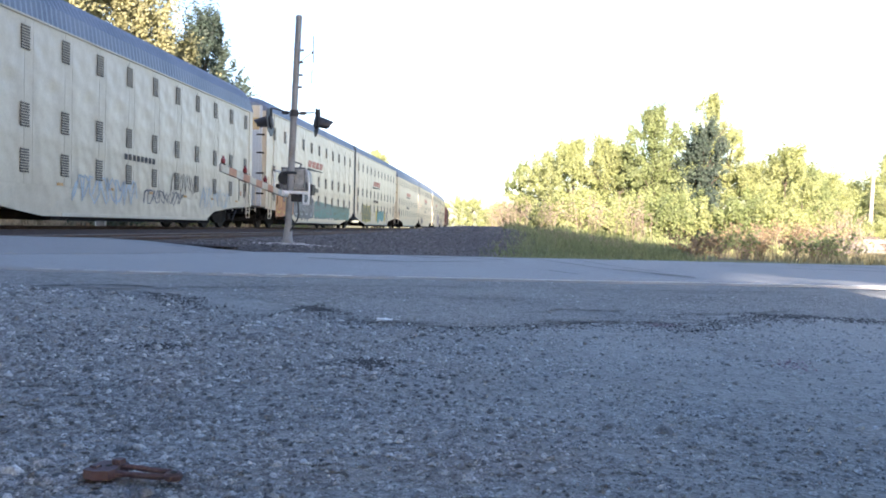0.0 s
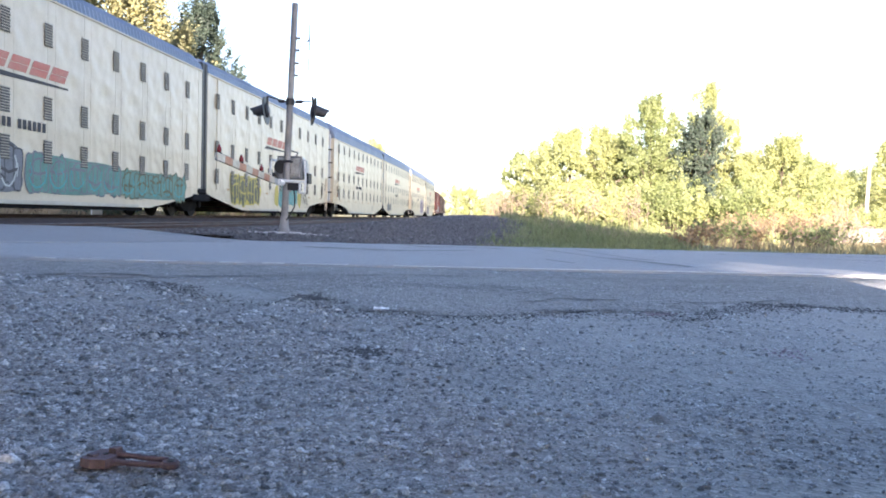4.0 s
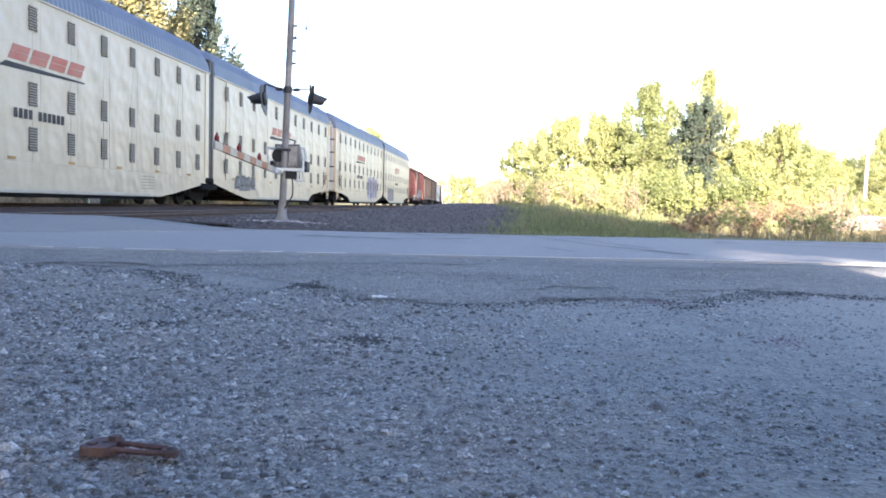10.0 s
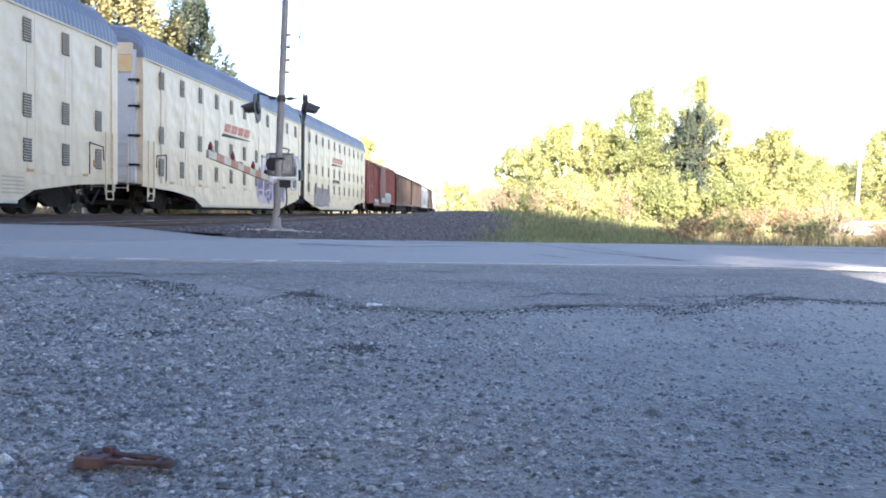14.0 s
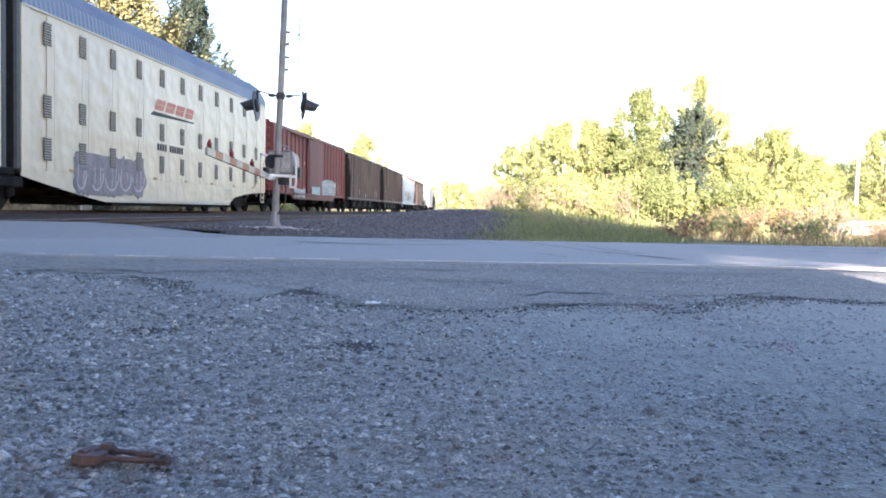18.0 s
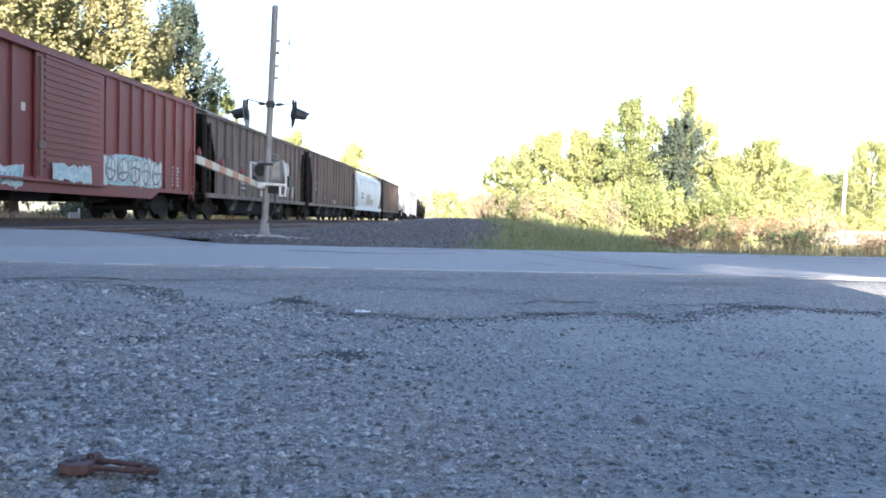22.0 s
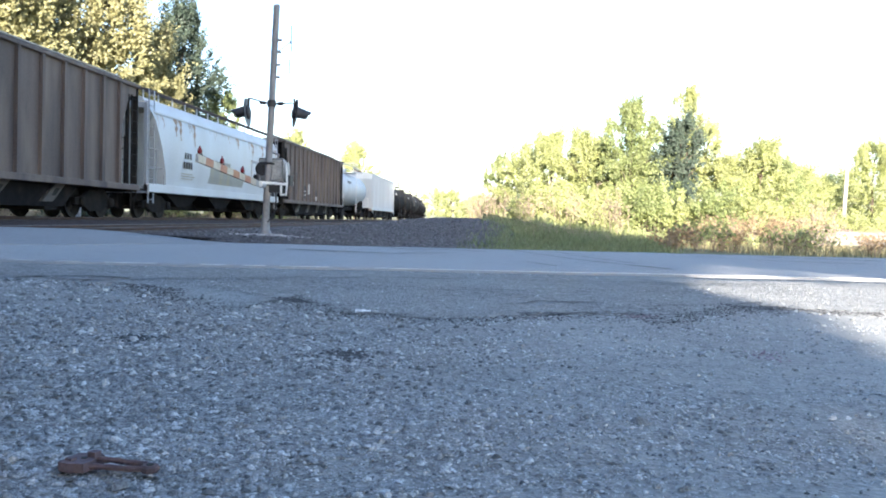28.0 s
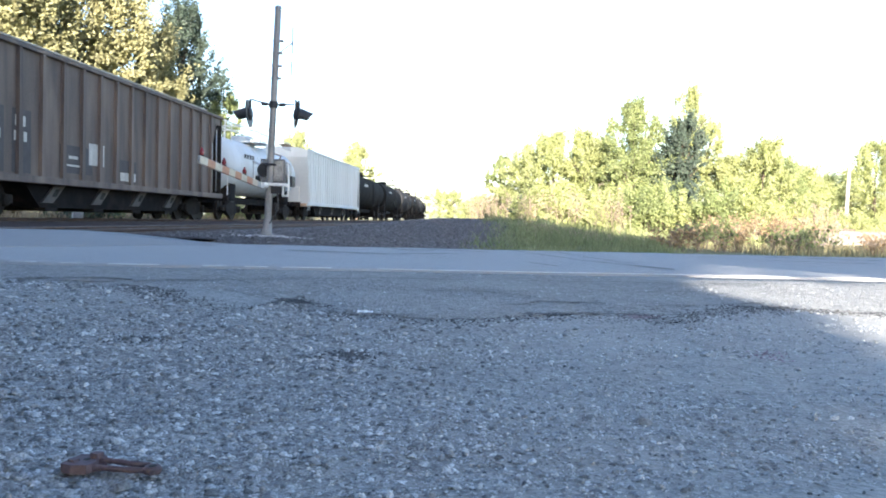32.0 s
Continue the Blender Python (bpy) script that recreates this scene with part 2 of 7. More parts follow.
CASE = paint("galvanised_case", (0.5, 0.5, 0.49), (0.32, 0.32, 0.31), rough=0.5, metal=0.25, scale=6, grime=(0.2, 0.16, 0.12))
ARM_WHITE = paint("white_reflective_sheet", (0.6, 0.54, 0.43), (0.48, 0.42, 0.32), rough=0.5, scale=6)
ARM_RED = paint("faded_red_sheet", (0.42, 0.16, 0.09), (0.5, 0.26, 0.14), rough=0.5, scale=6)
HOOD = paint("black_lamp_hood", (0.02, 0.02, 0.022), (0.035, 0.035, 0.04), rough=0.5, scale=5)
LENS = paint("dark_red_lens", (0.24, 0.015, 0.02), (0.16, 0.012, 0.016), rough=0.15, scale=20, bump=0)
SLAB_GREY = paint("weathered_slab", (0.2, 0.185, 0.172), (0.15, 0.135, 0.125), rough=0.95, scale=1.2, fine=20, grime=(0.1, 0.085, 0.075))
DIRT = rocky("dark_fines", (0.07, 0.07, 0.071), (0.19, 0.19, 0.19), (0.12, 0.12, 0.12), cell=90, bump=0.8, depth=0.012)
CONCRETE = paint("pale_concrete", (0.36, 0.33, 0.31), (0.28, 0.26, 0.245), rough=0.9, scale=3)
WHITE = paint("white_paint", (0.78, 0.78, 0.76), (0.68, 0.68, 0.66), rough=0.6, scale=4)
MARK_DARK = paint("dark_stencil", (0.06, 0.06, 0.065), rough=0.7, scale=5)
DULL_PATCH = paint("dull_dark_paint_patch", (0.085, 0.078, 0.08), (0.065, 0.06, 0.062), rough=0.75, scale=4)
MARK_RED = paint("red_marking", (0.52, 0.13, 0.085), (0.5, 0.2, 0.14), rough=0.5, scale=3)
MARK_PALE = paint("pale_stencil", (0.6, 0.58, 0.54), (0.45, 0.43, 0.4), rough=0.7, scale=5)
MARK_ORANGE = paint("orange_reflector", (0.6, 0.36, 0.14), rough=0.6, scale=5)
SPRAY = {k: paint("spray_" + k, c, tuple(v * 0.75 for v in c), rough=0.5, scale=2.5, fine=30, bump=0.02) for k, c in dict(
    teal=(0.06, 0.36, 0.36), yellow=(0.58, 0.46, 0.06), olive=(0.11, 0.11, 0.045), orange=(0.58, 0.25, 0.07), red=(0.42, 0.12, 0.06), black=(0.05, 0.05, 0.06), slate=(0.18, 0.19, 0.22), pine=(0.12, 0.28, 0.24),
    purple=(0.1, 0.07, 0.2), lilac=(0.55, 0.48, 0.56), mauve=(0.27, 0.22, 0.25), white=(0.52, 0.56, 0.56), sky=(0.3, 0.5, 0.55), blue=(0.42, 0.52, 0.62)).items()}
BARK = paint("bark", (0.16, 0.13, 0.1), (0.09, 0.07, 0.055), rough=0.95, scale=5, fine=30, bump=0.6, streak=True, depth=0.03)
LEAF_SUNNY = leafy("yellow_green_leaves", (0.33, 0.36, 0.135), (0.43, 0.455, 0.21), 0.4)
LEAF_GREEN = leafy("green_leaves", (0.22, 0.265, 0.1), (0.31, 0.35, 0.15), 0.45)
LEAF_DARK = leafy("dark_green_leaves", (0.065, 0.095, 0.07), (0.11, 0.145, 0.1), 0.55)
LEAF_OLIVE = leafy("olive_leaves", (0.31, 0.298, 0.145), (0.4, 0.38, 0.195), 0.35)
LEAF_BROWN = leafy("withered_leaves", (0.33, 0.22, 0.13), (0.36, 0.29, 0.16))
GRASS = leafy("roadside_grass", (0.2, 0.235, 0.105), (0.28, 0.3, 0.15))
DRY = leafy("dry_weed", (0.42, 0.35, 0.25), (0.34, 0.26, 0.19))
STRAW = leafy("straw_coloured_weed", (0.36, 0.33, 0.17), (0.30, 0.24, 0.14), 0.4)
TWIG = paint("bare_twigs", (0.3, 0.24, 0.18), (0.2, 0.15, 0.11), rough=0.9, scale=3)
GLASS = paint("dark_glass", (0.02, 0.022, 0.025), rough=0.08, scale=2, bump=0)
CAR_PAINT = paint("dark_grey_car_paint", (0.05, 0.055, 0.06), rough=0.3, metal=0.4, scale=2, bump=0, spread=0.05)
TYRE = paint("tyre_rubber", (0.03, 0.03, 0.03), rough=0.9, scale=9)

for dull in (UNDER, TRUCK, WHEEL, TANK_BLACK, TANK_GREY, VENT, BARK, STONE, STONE_DARK):
    dull.node_tree.nodes["Principled BSDF"].inputs["Specular IOR Level"].default_value = 0.12


# ---- mesh tools ----
class Shape:
    """Collects boxes, tubes and plates into one mesh; each piece may name its own material."""

    def __init__(self):
        self.v, self.f, self.m = [], [], []

    def add(self, verts, faces, slot=0):
        k = len(self.v)
        self.v += [tuple(p) for p in verts]
        self.f += [tuple(i + k for i in q) for q in faces]
        self.m += [slot] * len(faces)
        return self

    def box(self, x0, x1, y0, y1, z0, z1, slot=0, cut=0.0, turn=None):
        """A box; cut chamfers its edges."""
        if cut <= 0:
            v = [(x, y, z) for z in (z0, z1) for y in (y0, y1) for x in (x0, x1)]
            f = [(0, 2, 3, 1), (4, 5, 7, 6), (0, 1, 5, 4), (2, 6, 7, 3), (0, 4, 6, 2), (1, 3, 7, 5)]
        else:
            bm = bmesh.new()
            bmesh.ops.create_cube(bm, size=1)
            for p in bm.verts:
                p.co = Vector(((x0 + x1) / 2 + p.co.x * (x1 - x0), (y0 + y1) / 2 + p.co.y * (y1 - y0), (z0 + z1) / 2 + p.co.z * (z1 - z0)))
            bmesh.ops.bevel(bm, geom=bm.edges[:], offset=cut, segments=1, affect="EDGES")
            v = [p.co.copy() for p in bm.verts]
            f = [[p.index for p in q.verts] for q in bm.faces]
            bm.free()
        if turn is not None:
            v = [turn @ Vector(p) for p in v]
        return self.add(v, f, slot)

    def tube(self, a, b, r0, r1=None, sides=10, slot=0, caps=True):
        a, b = Vector(a), Vector(b)
        r1 = r0 if r1 is None else r1
        w = (b - a).normalized()
        p = w.orthogonal().normalized()
        q = w.cross(p)
        v, f = [], []
        for c, r in ((a, r0), (b, r1)):
            v += [c + (p * math.cos(k * math.tau / sides) + q * math.sin(k * math.tau / sides)) * r for k in range(sides)]
        f = [(k, (k + 1) % sides, sides + (k + 1) % sides, sides + k) for k in range(sides)]
        if caps:
            f += [tuple(range(sides))[::-1], tuple(range(sides, 2 * sides))]
        return self.add(v, f, slot)

    def lathe(self, axis_from, axis_to, rings, sides=20, slot=0):
        """Rings of (share along the axis, radius)."""
        a, b = Vector(axis_from), Vector(axis_to)
        w = (b - a).normalized()
        p = w.orthogonal().normalized()
        q = w.cross(p)
        v, f = [], []
        for s, r in rings:
            v += [a.lerp(b, s) + (p * math.cos(k * math.tau / sides) + q * math.sin(k * math.tau / sides)) * r for k in range(sides)]
        for j in range(len(rings) - 1):
            f += [(j * sides + k, j * sides + (k + 1) % sides, (j + 1) * sides + (k + 1) % sides, (j + 1) * sides + k) for k in range(sides)]
        f += [tuple(range(sides))[::-1], tuple(range((len(rings) - 1) * sides, len(rings) * sides))]
        return self.add(v, f, slot)

    def plate(self, outline, x0, x1, slot=0):
        """A plate in the y-z plane between x0 and x1, with that outline of (y, z)."""
        n = len(outline)
        v = [(x0, *p) for p in outline] + [(x1, *p) for p in outline]
        f = [tuple(range(n))[::-1], tuple(range(n, 2 * n))] + [(k, (k + 1) % n, n + (k + 1) % n, n + k) for k in range(n)]
        return self.add(v, f, slot)

    def sweep(self, profile, y0, y1, slot=0, closed=True):
        """A profile of (x, z), drawn along y."""
        n = len(profile)
        v = [(p[0], y0, p[1]) for p in profile] + [(p[0], y1, p[1]) for p in profile]
        f = [(k, (k + 1) % n, n + (k + 1) % n, n + k) for k in range(n if closed else n - 1)]
        if closed:
            f += [tuple(range(n))[::-1], tuple(range(n, 2 * n))]
        return self.add(v, f, slot)

    def mesh(self, name, *mats, smooth=False):
        me = bpy.data.meshes.new(name)
        me.from_pydata(self.v, [], self.f)
        for m in mats:
            me.materials.append(m)
        if len(mats) > 1:
            me.polygons.foreach_set("material_index", self.m)
        bm = bmesh.new()
        bm.from_mesh(me)
        bmesh.ops.recalc_face_normals(bm, faces=bm.faces)
        bm.to_mesh(me)
        bm.free()
        if smooth:
            me.polygons.foreach_set("use_smooth", [True] * len(me.polygons))
            me.set_sharp_from_angle(angle=radians(40))
        me.update()
        return me


def part(name, shape, mat, parent, label="", smooth=False, at=None):
    """Links a shape, or a mesh that others share, as one part under a thing or a part."""
    mats = mat if isinstance(mat, (list, tuple)) else [mat]
    me = shape if isinstance(shape, bpy.types.Mesh) else shape.mesh(name, *mats, smooth=smooth)
    ob = new(name, me)
    ob.parent = parent
    if at is not None:
        ob.matrix_basis = at
    if label:
        ob["label"] = label
    return ob


def thing(name, label, category, m=None, group="", kind=""):
    ob = new(name)
    ob.empty_display_size = 0.3
    if m is not None:
        ob.matrix_basis = m
    return tagged(ob, label, category, group, kind)


def quick_mesh(name, verts, faces, mat, smooth=False):
    """A large mesh from arrays: faces all of one size."""
    verts, faces = np.asarray(verts, dtype=np.float32), np.asarray(faces, dtype=np.int32)
    me = bpy.data.meshes.new(name)
    me.vertices.add(len(verts))
    me.vertices.foreach_set("co", verts.ravel())
    k = faces.shape[1]
    me.loops.add(faces.size)
    me.loops.foreach_set("vertex_index", faces.ravel())
    me.polygons.add(len(faces))
    me.polygons.foreach_set("loop_start", np.arange(0, faces.size, k, dtype=np.int32))
    me.polygons.foreach_set("loop_total", np.full(len(faces), k, dtype=np.int32))
    if smooth:
        me.polygons.foreach_set("use_smooth", np.ones(len(faces), dtype=bool))
    me.materials.append(mat)
    me.update(calc_edges=True)
    me.validate()
    return me


def smooth_step(a, b, x):
    t = np.clip((np.asarray(x, dtype=float) - a) / (b - a), 0, 1)
    return t * t * (3 - 2 * t)


# ---- the lie of the land ----
RAIL_Z = 0.33                  # rail heads of the far track, which carries the train
TRACKS = ((-8.1, 0.23), (-12.9, RAIL_Z))
CAR_X, CURVE_Y, CURVE_R = -12.9, 50.0, 1900.0
ROAD_LEAN = 0.13               # the road crosses the tracks slightly askew


def road_rise(x):
    return 0.06 + 0.176 * smooth_step(-4.3, -7.0, x) + 0.098 * smooth_step(-9.4, -11.6, x)


def waves(x, y, s=0):
    x, y = np.asarray(x, dtype=float), np.asarray(y, dtype=float)
    return (np.sin(1.7 * x + 0.9 * y + s) + np.sin(2.9 * y - 1.3 * x + 2.1 + s) + np.sin(0.7 * x - 2.3 * y + 4.0 * s + 1) + np.sin(4.1 * x + 3.3 * y) * 0.5) / 3.5


def ground_z(x, y):
    """Height of the soil: flat lot, railway grade, a weedy bank beyond the road."""
    x, y = np.asarray(x, dtype=float), np.asarray(y, dtype=float)
    grade = 0.16 * smooth_step(-0.8, -5.0, x) * (1 - 0.45 * smooth_step(-16.5, -22, x))
    beyond = smooth_step(14.5, 28, y)
    bank = (0.60 * np.exp(-((x + 1.2) / 3.0) ** 2) - 0.18 * smooth_step(2, 8, x)) * beyond * (1 - smooth_step(80, 130, y))
    near = smooth_step(6.6, 5.4, y) * smooth_step(9, 5, np.abs(x))
    lumps = near * (0.008 * waves(x * 2.3, y * 2.6, 2.0) + 0.0045 * waves(x * 6.1, y * 7.3, 0.6) + 0.0022 * waves(x * 15.0, y * 17.0, 1.3))
    rough = lumps + 0.012 * waves(x, y) + 0.03 * waves(x * 0.4, y * 0.4, 1.0) * smooth_step(18, 34, y)
    lane = road_rise(x) - 0.07
    v = y - ROAD_LEAN * x
    on_road = smooth_step(5.4, 7.0, v) * (1 - smooth_step(14.3, 15.4, v)) * (1 - smooth_step(-16.5, -18.5, x))
    z = grade + bank + rough
    far_rise = 0.4 * smooth_step(14, 32, x) * smooth_step(26, 48, y)
    return (z + far_rise) * (1 - on_road) + lane * on_road


# ---- ground, road and tracks ----
def spaced(near, far, steps, bend=3.0):
    t = np.linspace(-1, 1, steps)
    return near * t + np.sign(t) * (far - near) * np.abs(t) ** (bend * 2)


xs = np.unique(np.concatenate([np.linspace(-30, 45, 151), np.linspace(-3.6, 3.6, 121), spaced(60, 4000, 41)]))
ys = np.unique(np.concatenate([np.linspace(-8, 60, 161), np.linspace(1.0, 6.8, 97), spaced(70, 4000, 41)]))
gx, gy = np.meshgrid(xs, ys)
gz = ground_z(gx, gy)
n_x = len(xs)
grid = np.arange(gx.size).reshape(gx.shape)
quads = np.stack([grid[:-1, :-1], grid[:-1, 1:], grid[1:, 1:], grid[1:, :-1]], -1).reshape(-1, 4)
me = quick_mesh("ground", np.stack([gx, gy, gz], -1).reshape(-1, 3), quads, GRAVEL, smooth=True)
me.materials.append(BALLAST)
me.materials.append(MEADOW)
cx, cy = gx[:-1, :-1].ravel(), gy[:-1, :-1].ravel()
edge = -0.2 + 0.3 * np.sin(cy * 0.35) + 0.3 * np.sin(cy * 1.9)
slot = np.where((cx > edge) & (cy > 14.6), 2, 0)
slot = np.where((cx < edge) & (cy > 13.6), 1, slot)
slot = np.where((cx < -4.5), 1, slot)
slot = np.where((cx < -17.0) | (cx > 16) | (cy > 130) | (cy < -9), 2, slot)
me.polygons.foreach_set("material_index", slot.astype(np.int32))
ground = tagged(new("ground", me), "grey gravel lot, ballast and dry meadow, level and uneven", "ground", kind="structure")

# the ragged near edge of the pavement, and the road's far edge
RAGGED = [(-20, 6.1), (-4.0, 6.47), (-3.4, 6.26), (-2.92, 6.22), (-2.37, 5.46), (-1.88, 4.81), (-1.52, 4.46), (-1.42, 4.76), (-1.35, 5.3), (-0.97, 4.8), (-0.63, 4.64), (-0.15, 4.6), (0.33, 5.0), (1.08, 5.02), (1.63, 5.85), (2.39, 5.65), (4, 6.2), (9, 7.2), (60, 14.0)]


def near_edge(x):
    base = np.interp(x, [p[0] for p in RAGGED], [p[1] for p in RAGGED])
    x = np.asarray(x)
    return base + 0.045 * np.sin(x * 17) + 0.03 * np.sin(x * 41 + 1) + 0.05 * np.sin(x * 5.3) * np.sin(x * 2.1 + 1) + 0.035 * np.sin(x * 9.1 + 2)


def strip(name, x, ya, yb, lift, mat, rows=6, skirt=0.05, dip=0.0):
    """A sheet of paving between two edges, with a turned-down rim."""
    v, share = [], np.linspace(0, 1, rows)
    for s in share:
        yy = ya + (yb - ya) * s
        v.append(np.stack([x, yy, road_rise(x) + lift - dip * (1 - s) ** 1.5 + 0.004 * waves(x, yy, 3)], -1))
    low = v[0].copy()
    low[:, 2] -= skirt
    high = v[-1].copy()
    high[:, 2] -= skirt
    v = [low] + v + [high]
    n = len(x)
    g = np.arange(n * len(v)).reshape(len(v), n)
    q = np.stack([g[:-1, :-1], g[:-1, 1:], g[1:, 1:], g[1:, :-1]], -1).reshape(-1, 4)
    return quick_mesh(name, np.concatenate(v), q, mat)


road_x = np.unique(np.concatenate([np.linspace(-20, -10, 20), np.linspace(-10, 9, 300), np.linspace(9, 60, 60)]))
line_y = 8.27 + ROAD_LEAN * road_x
far_y = 14.6 + ROAD_LEAN * road_x + 0.05 * np.sin(road_x * 3.1) + 0.04 * np.sin(road_x * 7.7)
tagged(new("road", strip("road", road_x, line_y - 0.28 + 0.03 * np.sin(road_x * 5), far_y, 0.0, ASPHALT, rows=14)), "pale worn asphalt road leading over the tracks", "road", kind="structure")
tagged(new("road_shoulder", strip("road_shoulder", road_x, near_edge(road_x), line_y - 0.285 + 0.03 * np.sin(road_x * 5), -0.006, SHOULDER, rows=10, skirt=0.06, dip=0.062)), "crumbling dark asphalt shoulder with a ragged edge", "road", kind="structure")


DARK_ASPHALT = rocky("darker_asphalt", (0.235, 0.235, 0.237), (0.31, 0.31, 0.312), (0.28, 0.279, 0.281), cell=140, bump=0.3, depth=0.004)
paved_x = np.linspace(-19.5, -4.5, 120)
low_y = 8.45 + ROAD_LEAN * paved_x + 5.2 * smooth_step(-6.0, -4.5, paved_x) + 0.05 * np.sin(paved_x * 4.3)
high_y = 14.45 + ROAD_LEAN * paved_x
tagged(new("crossing_pavement", strip("crossing_pavement", paved_x, low_y, high_y, 0.004, DARK_ASPHALT, rows=8, skirt=0.004)), "darker asphalt overlay rising to the rails", "road", kind="structure")


def line_dash(x0, x1, off=0.0, wide=0.1, lift=0.005):
    x = np.linspace(x0, x1, max(2, int((x1 - x0) / 0.1)))
    y = 8.27 + off + ROAD_LEAN * x
    return strip("edge_line", x, y - wide / 2, y + wide / 2, lift, LINE, rows=2, skirt=0.003)


rnd = random.Random(4)
x = -4.6
line = thing("edge_line", "worn white edge line painted on the asphalt", "road marking", kind="structure")
while x < 40:
    gap_share = 0.75 if x < -1.2 else 0.12
    length = rnd.uniform(0.15, 0.5) if x < -1.2 else rnd.uniform(1.2, 3.5)
    ob = new("paint_stripe", line_dash(x, x + length, wide=rnd.uniform(0.04, 0.06)))
    ob.parent = line
    x += length + rnd.uniform(0.02, 0.35) * gap_share * 2


def paved_z(x, y):
    """Height of the paving: level road, shoulder dipping into the gravel."""
    inner, outer = 8.0 + ROAD_LEAN * x, float(near_edge(x))
    drop = 0.0 if y > inner else 0.006 + 0.062 * max(0.0, (inner - y) / (inner - outer)) ** 1.5
    return float(road_rise(x)) - drop


def crack(points, wide, seed):
    r = random.Random(seed)
    sh, fine = Shape(), []
    for (xa, ya), (xb, yb) in zip(points, points[1:]):
        n = max(2, int(math.hypot(xb - xa, yb - ya) / 0.12))
        fine += [(xa + (xb - xa) * k / n + r.uniform(-0.03, 0.03), ya + (yb - ya) * k / n + r.uniform(-0.03, 0.03)) for k in range(n)]
    fine.append(points[-1])
    for a, b in zip(fine, fine[1:]):
        w = wide * r.uniform(0.4, 1.2)
        z = paved_z(*a) + 0.0075
        z2 = paved_z(*b) + 0.0075
        sh.add([(a[0], a[1] - w, z), (b[0], b[1] - w, z2), (b[0], b[1] + w, z2), (a[0], a[1] + w, z)], [(0, 1, 2, 3)])
    return sh


cracks = thing("tar_seams", "dark tar seams over cracks in the road", "road marking", kind="structure")
for pts, w, s in (([(-3.03, 11.99), (-1.56, 11.55), (-0.61, 12.32)], 0.05, 1), ([(0.12, 14.52), (0.65, 12.65), (1.07, 11.11), (1.91, 9.46)], 0.06, 2), ([(0.96, 13.86), (1.28, 11.99), (1.69, 10.56)], 0.05, 3),
                  ([(-1.98, 14.19), (-1.46, 13.20), (-0.93, 13.64), (-0.19, 13.20)], 0.06, 4), ([(3.06, 13.42), (4.11, 12.76), (5.37, 12.43)], 0.04, 5), ([(0.33, 10.23), (0.65, 9.46)], 0.04, 6), ([(4.32, 14.19), (6.21, 13.86)], 0.05, 7)):
    part("seam", crack(pts, w * 1.7, s), TAR, cracks)
r = random.Random(12)
for x0, x1, off in ((2.9, 4.6, -0.6), (-1.4, 0.3, -1.9)):
    pts = [(x0 + (x1 - x0) * k / 6, 8.27 + ROAD_LEAN * (x0 + (x1 - x0) * k / 6) + off + r.uniform(-0.08, 0.08)) for k in range(7)]
    part("seam", crack(pts, 0.013, int(x0 * 10)), TAR, cracks)
for k in range(9):
    x = r.uniform(-2.4, 4.5)
    y = 8.27 + ROAD_LEAN * x - r.uniform(0.4, 2.4)
    if y > near_edge(x) + 0.4:
        part("seam", crack([(x, y), (x + r.uniform(-0.5, 0.5), y - 0.35), (x + r.uniform(-0.7, 0.7), y - 0.6)], 0.012, 40 + k), TAR, cracks)

# broken lips along the ragged edge of the paving: fine dark dirt caught below them
x = -2.9
while x < 4.6:
    length = r.uniform(0.25, 0.8)
    off = r.choice((0.0, 0.05, 0.12))
    pts = [(x + length * k / 5, float(near_edge(x + length * k / 5)) + off + r.uniform(-0.04, 0.04)) for k in range(6)]
    part("seam", crack(pts, r.uniform(0.015, 0.045), int(x * 100) + 900), DIRT, cracks)
    x += length * r.uniform(0.9, 1.7)
# a straight broken lip with a pale edge, beside the crossing
for pts, w, mat, label in (([(-3.95, 6.44), (-3.5, 6.6), (-3.2, 6.64), (-2.92, 6.56)], 0.035, DIRT, "dark crack behind the lip"), ([(-3.9, 6.27), (-3.45, 6.45), (-3.0, 6.44)], 0.03, CONCRETE, "pale broken asphalt edge")):
    part("seam", crack(pts, w, 5), mat, cracks, label)
for pts, w, s in (([(-2.84, 6.42), (-2.21, 6.55), (-1.64, 6.78), (-1.0, 7.04), (-0.3, 7.12)], 0.022, 21), ([(0.1, 7.18), (0.9, 7.34), (1.8, 7.52), (2.7, 7.7)], 0.018, 22),
                  ([(-0.6, 6.1), (-0.2, 6.25), (0.25, 6.0), (0.5, 5.7)], 0.014, 23), ([(-1.9, 5.6), (-1.75, 5.25), (-1.6, 5.0)], 0.01, 24), ([(0.0, 5.4), (0.3, 5.7), (0.7, 5.75)], 0.02, 25), ([(1.0, 5.6), (1.4, 5.9), (1.9, 6.2)], 0.018, 26)):
    part("seam", crack(pts, w, s), DIRT, cracks)


def rail_profile(z):
    return [(-0.075, z - 0.17), (0.075, z - 0.17), (0.075, z - 0.155), (0.012, z - 0.13), (0.012, z - 0.045), (0.036, z - 0.035), (0.036, z - 0.005), (0.028, z), (-0.028, z), (-0.036, z - 0.005), (-0.036, z - 0.035), (-0.012, z - 0.045), (-0.012, z - 0.13), (-0.075, z - 0.155)]


def on_track(centre, s):
    """Place and heading at s metres along a track: straight, then bending to the left."""
    if s < CURVE_Y:
        return centre, s, 0.0
    a = (s - CURVE_Y) / CURVE_R
    return centre - (1 - math.cos(a)) * CURVE_R, CURVE_Y + math.sin(a) * CURVE_R, a


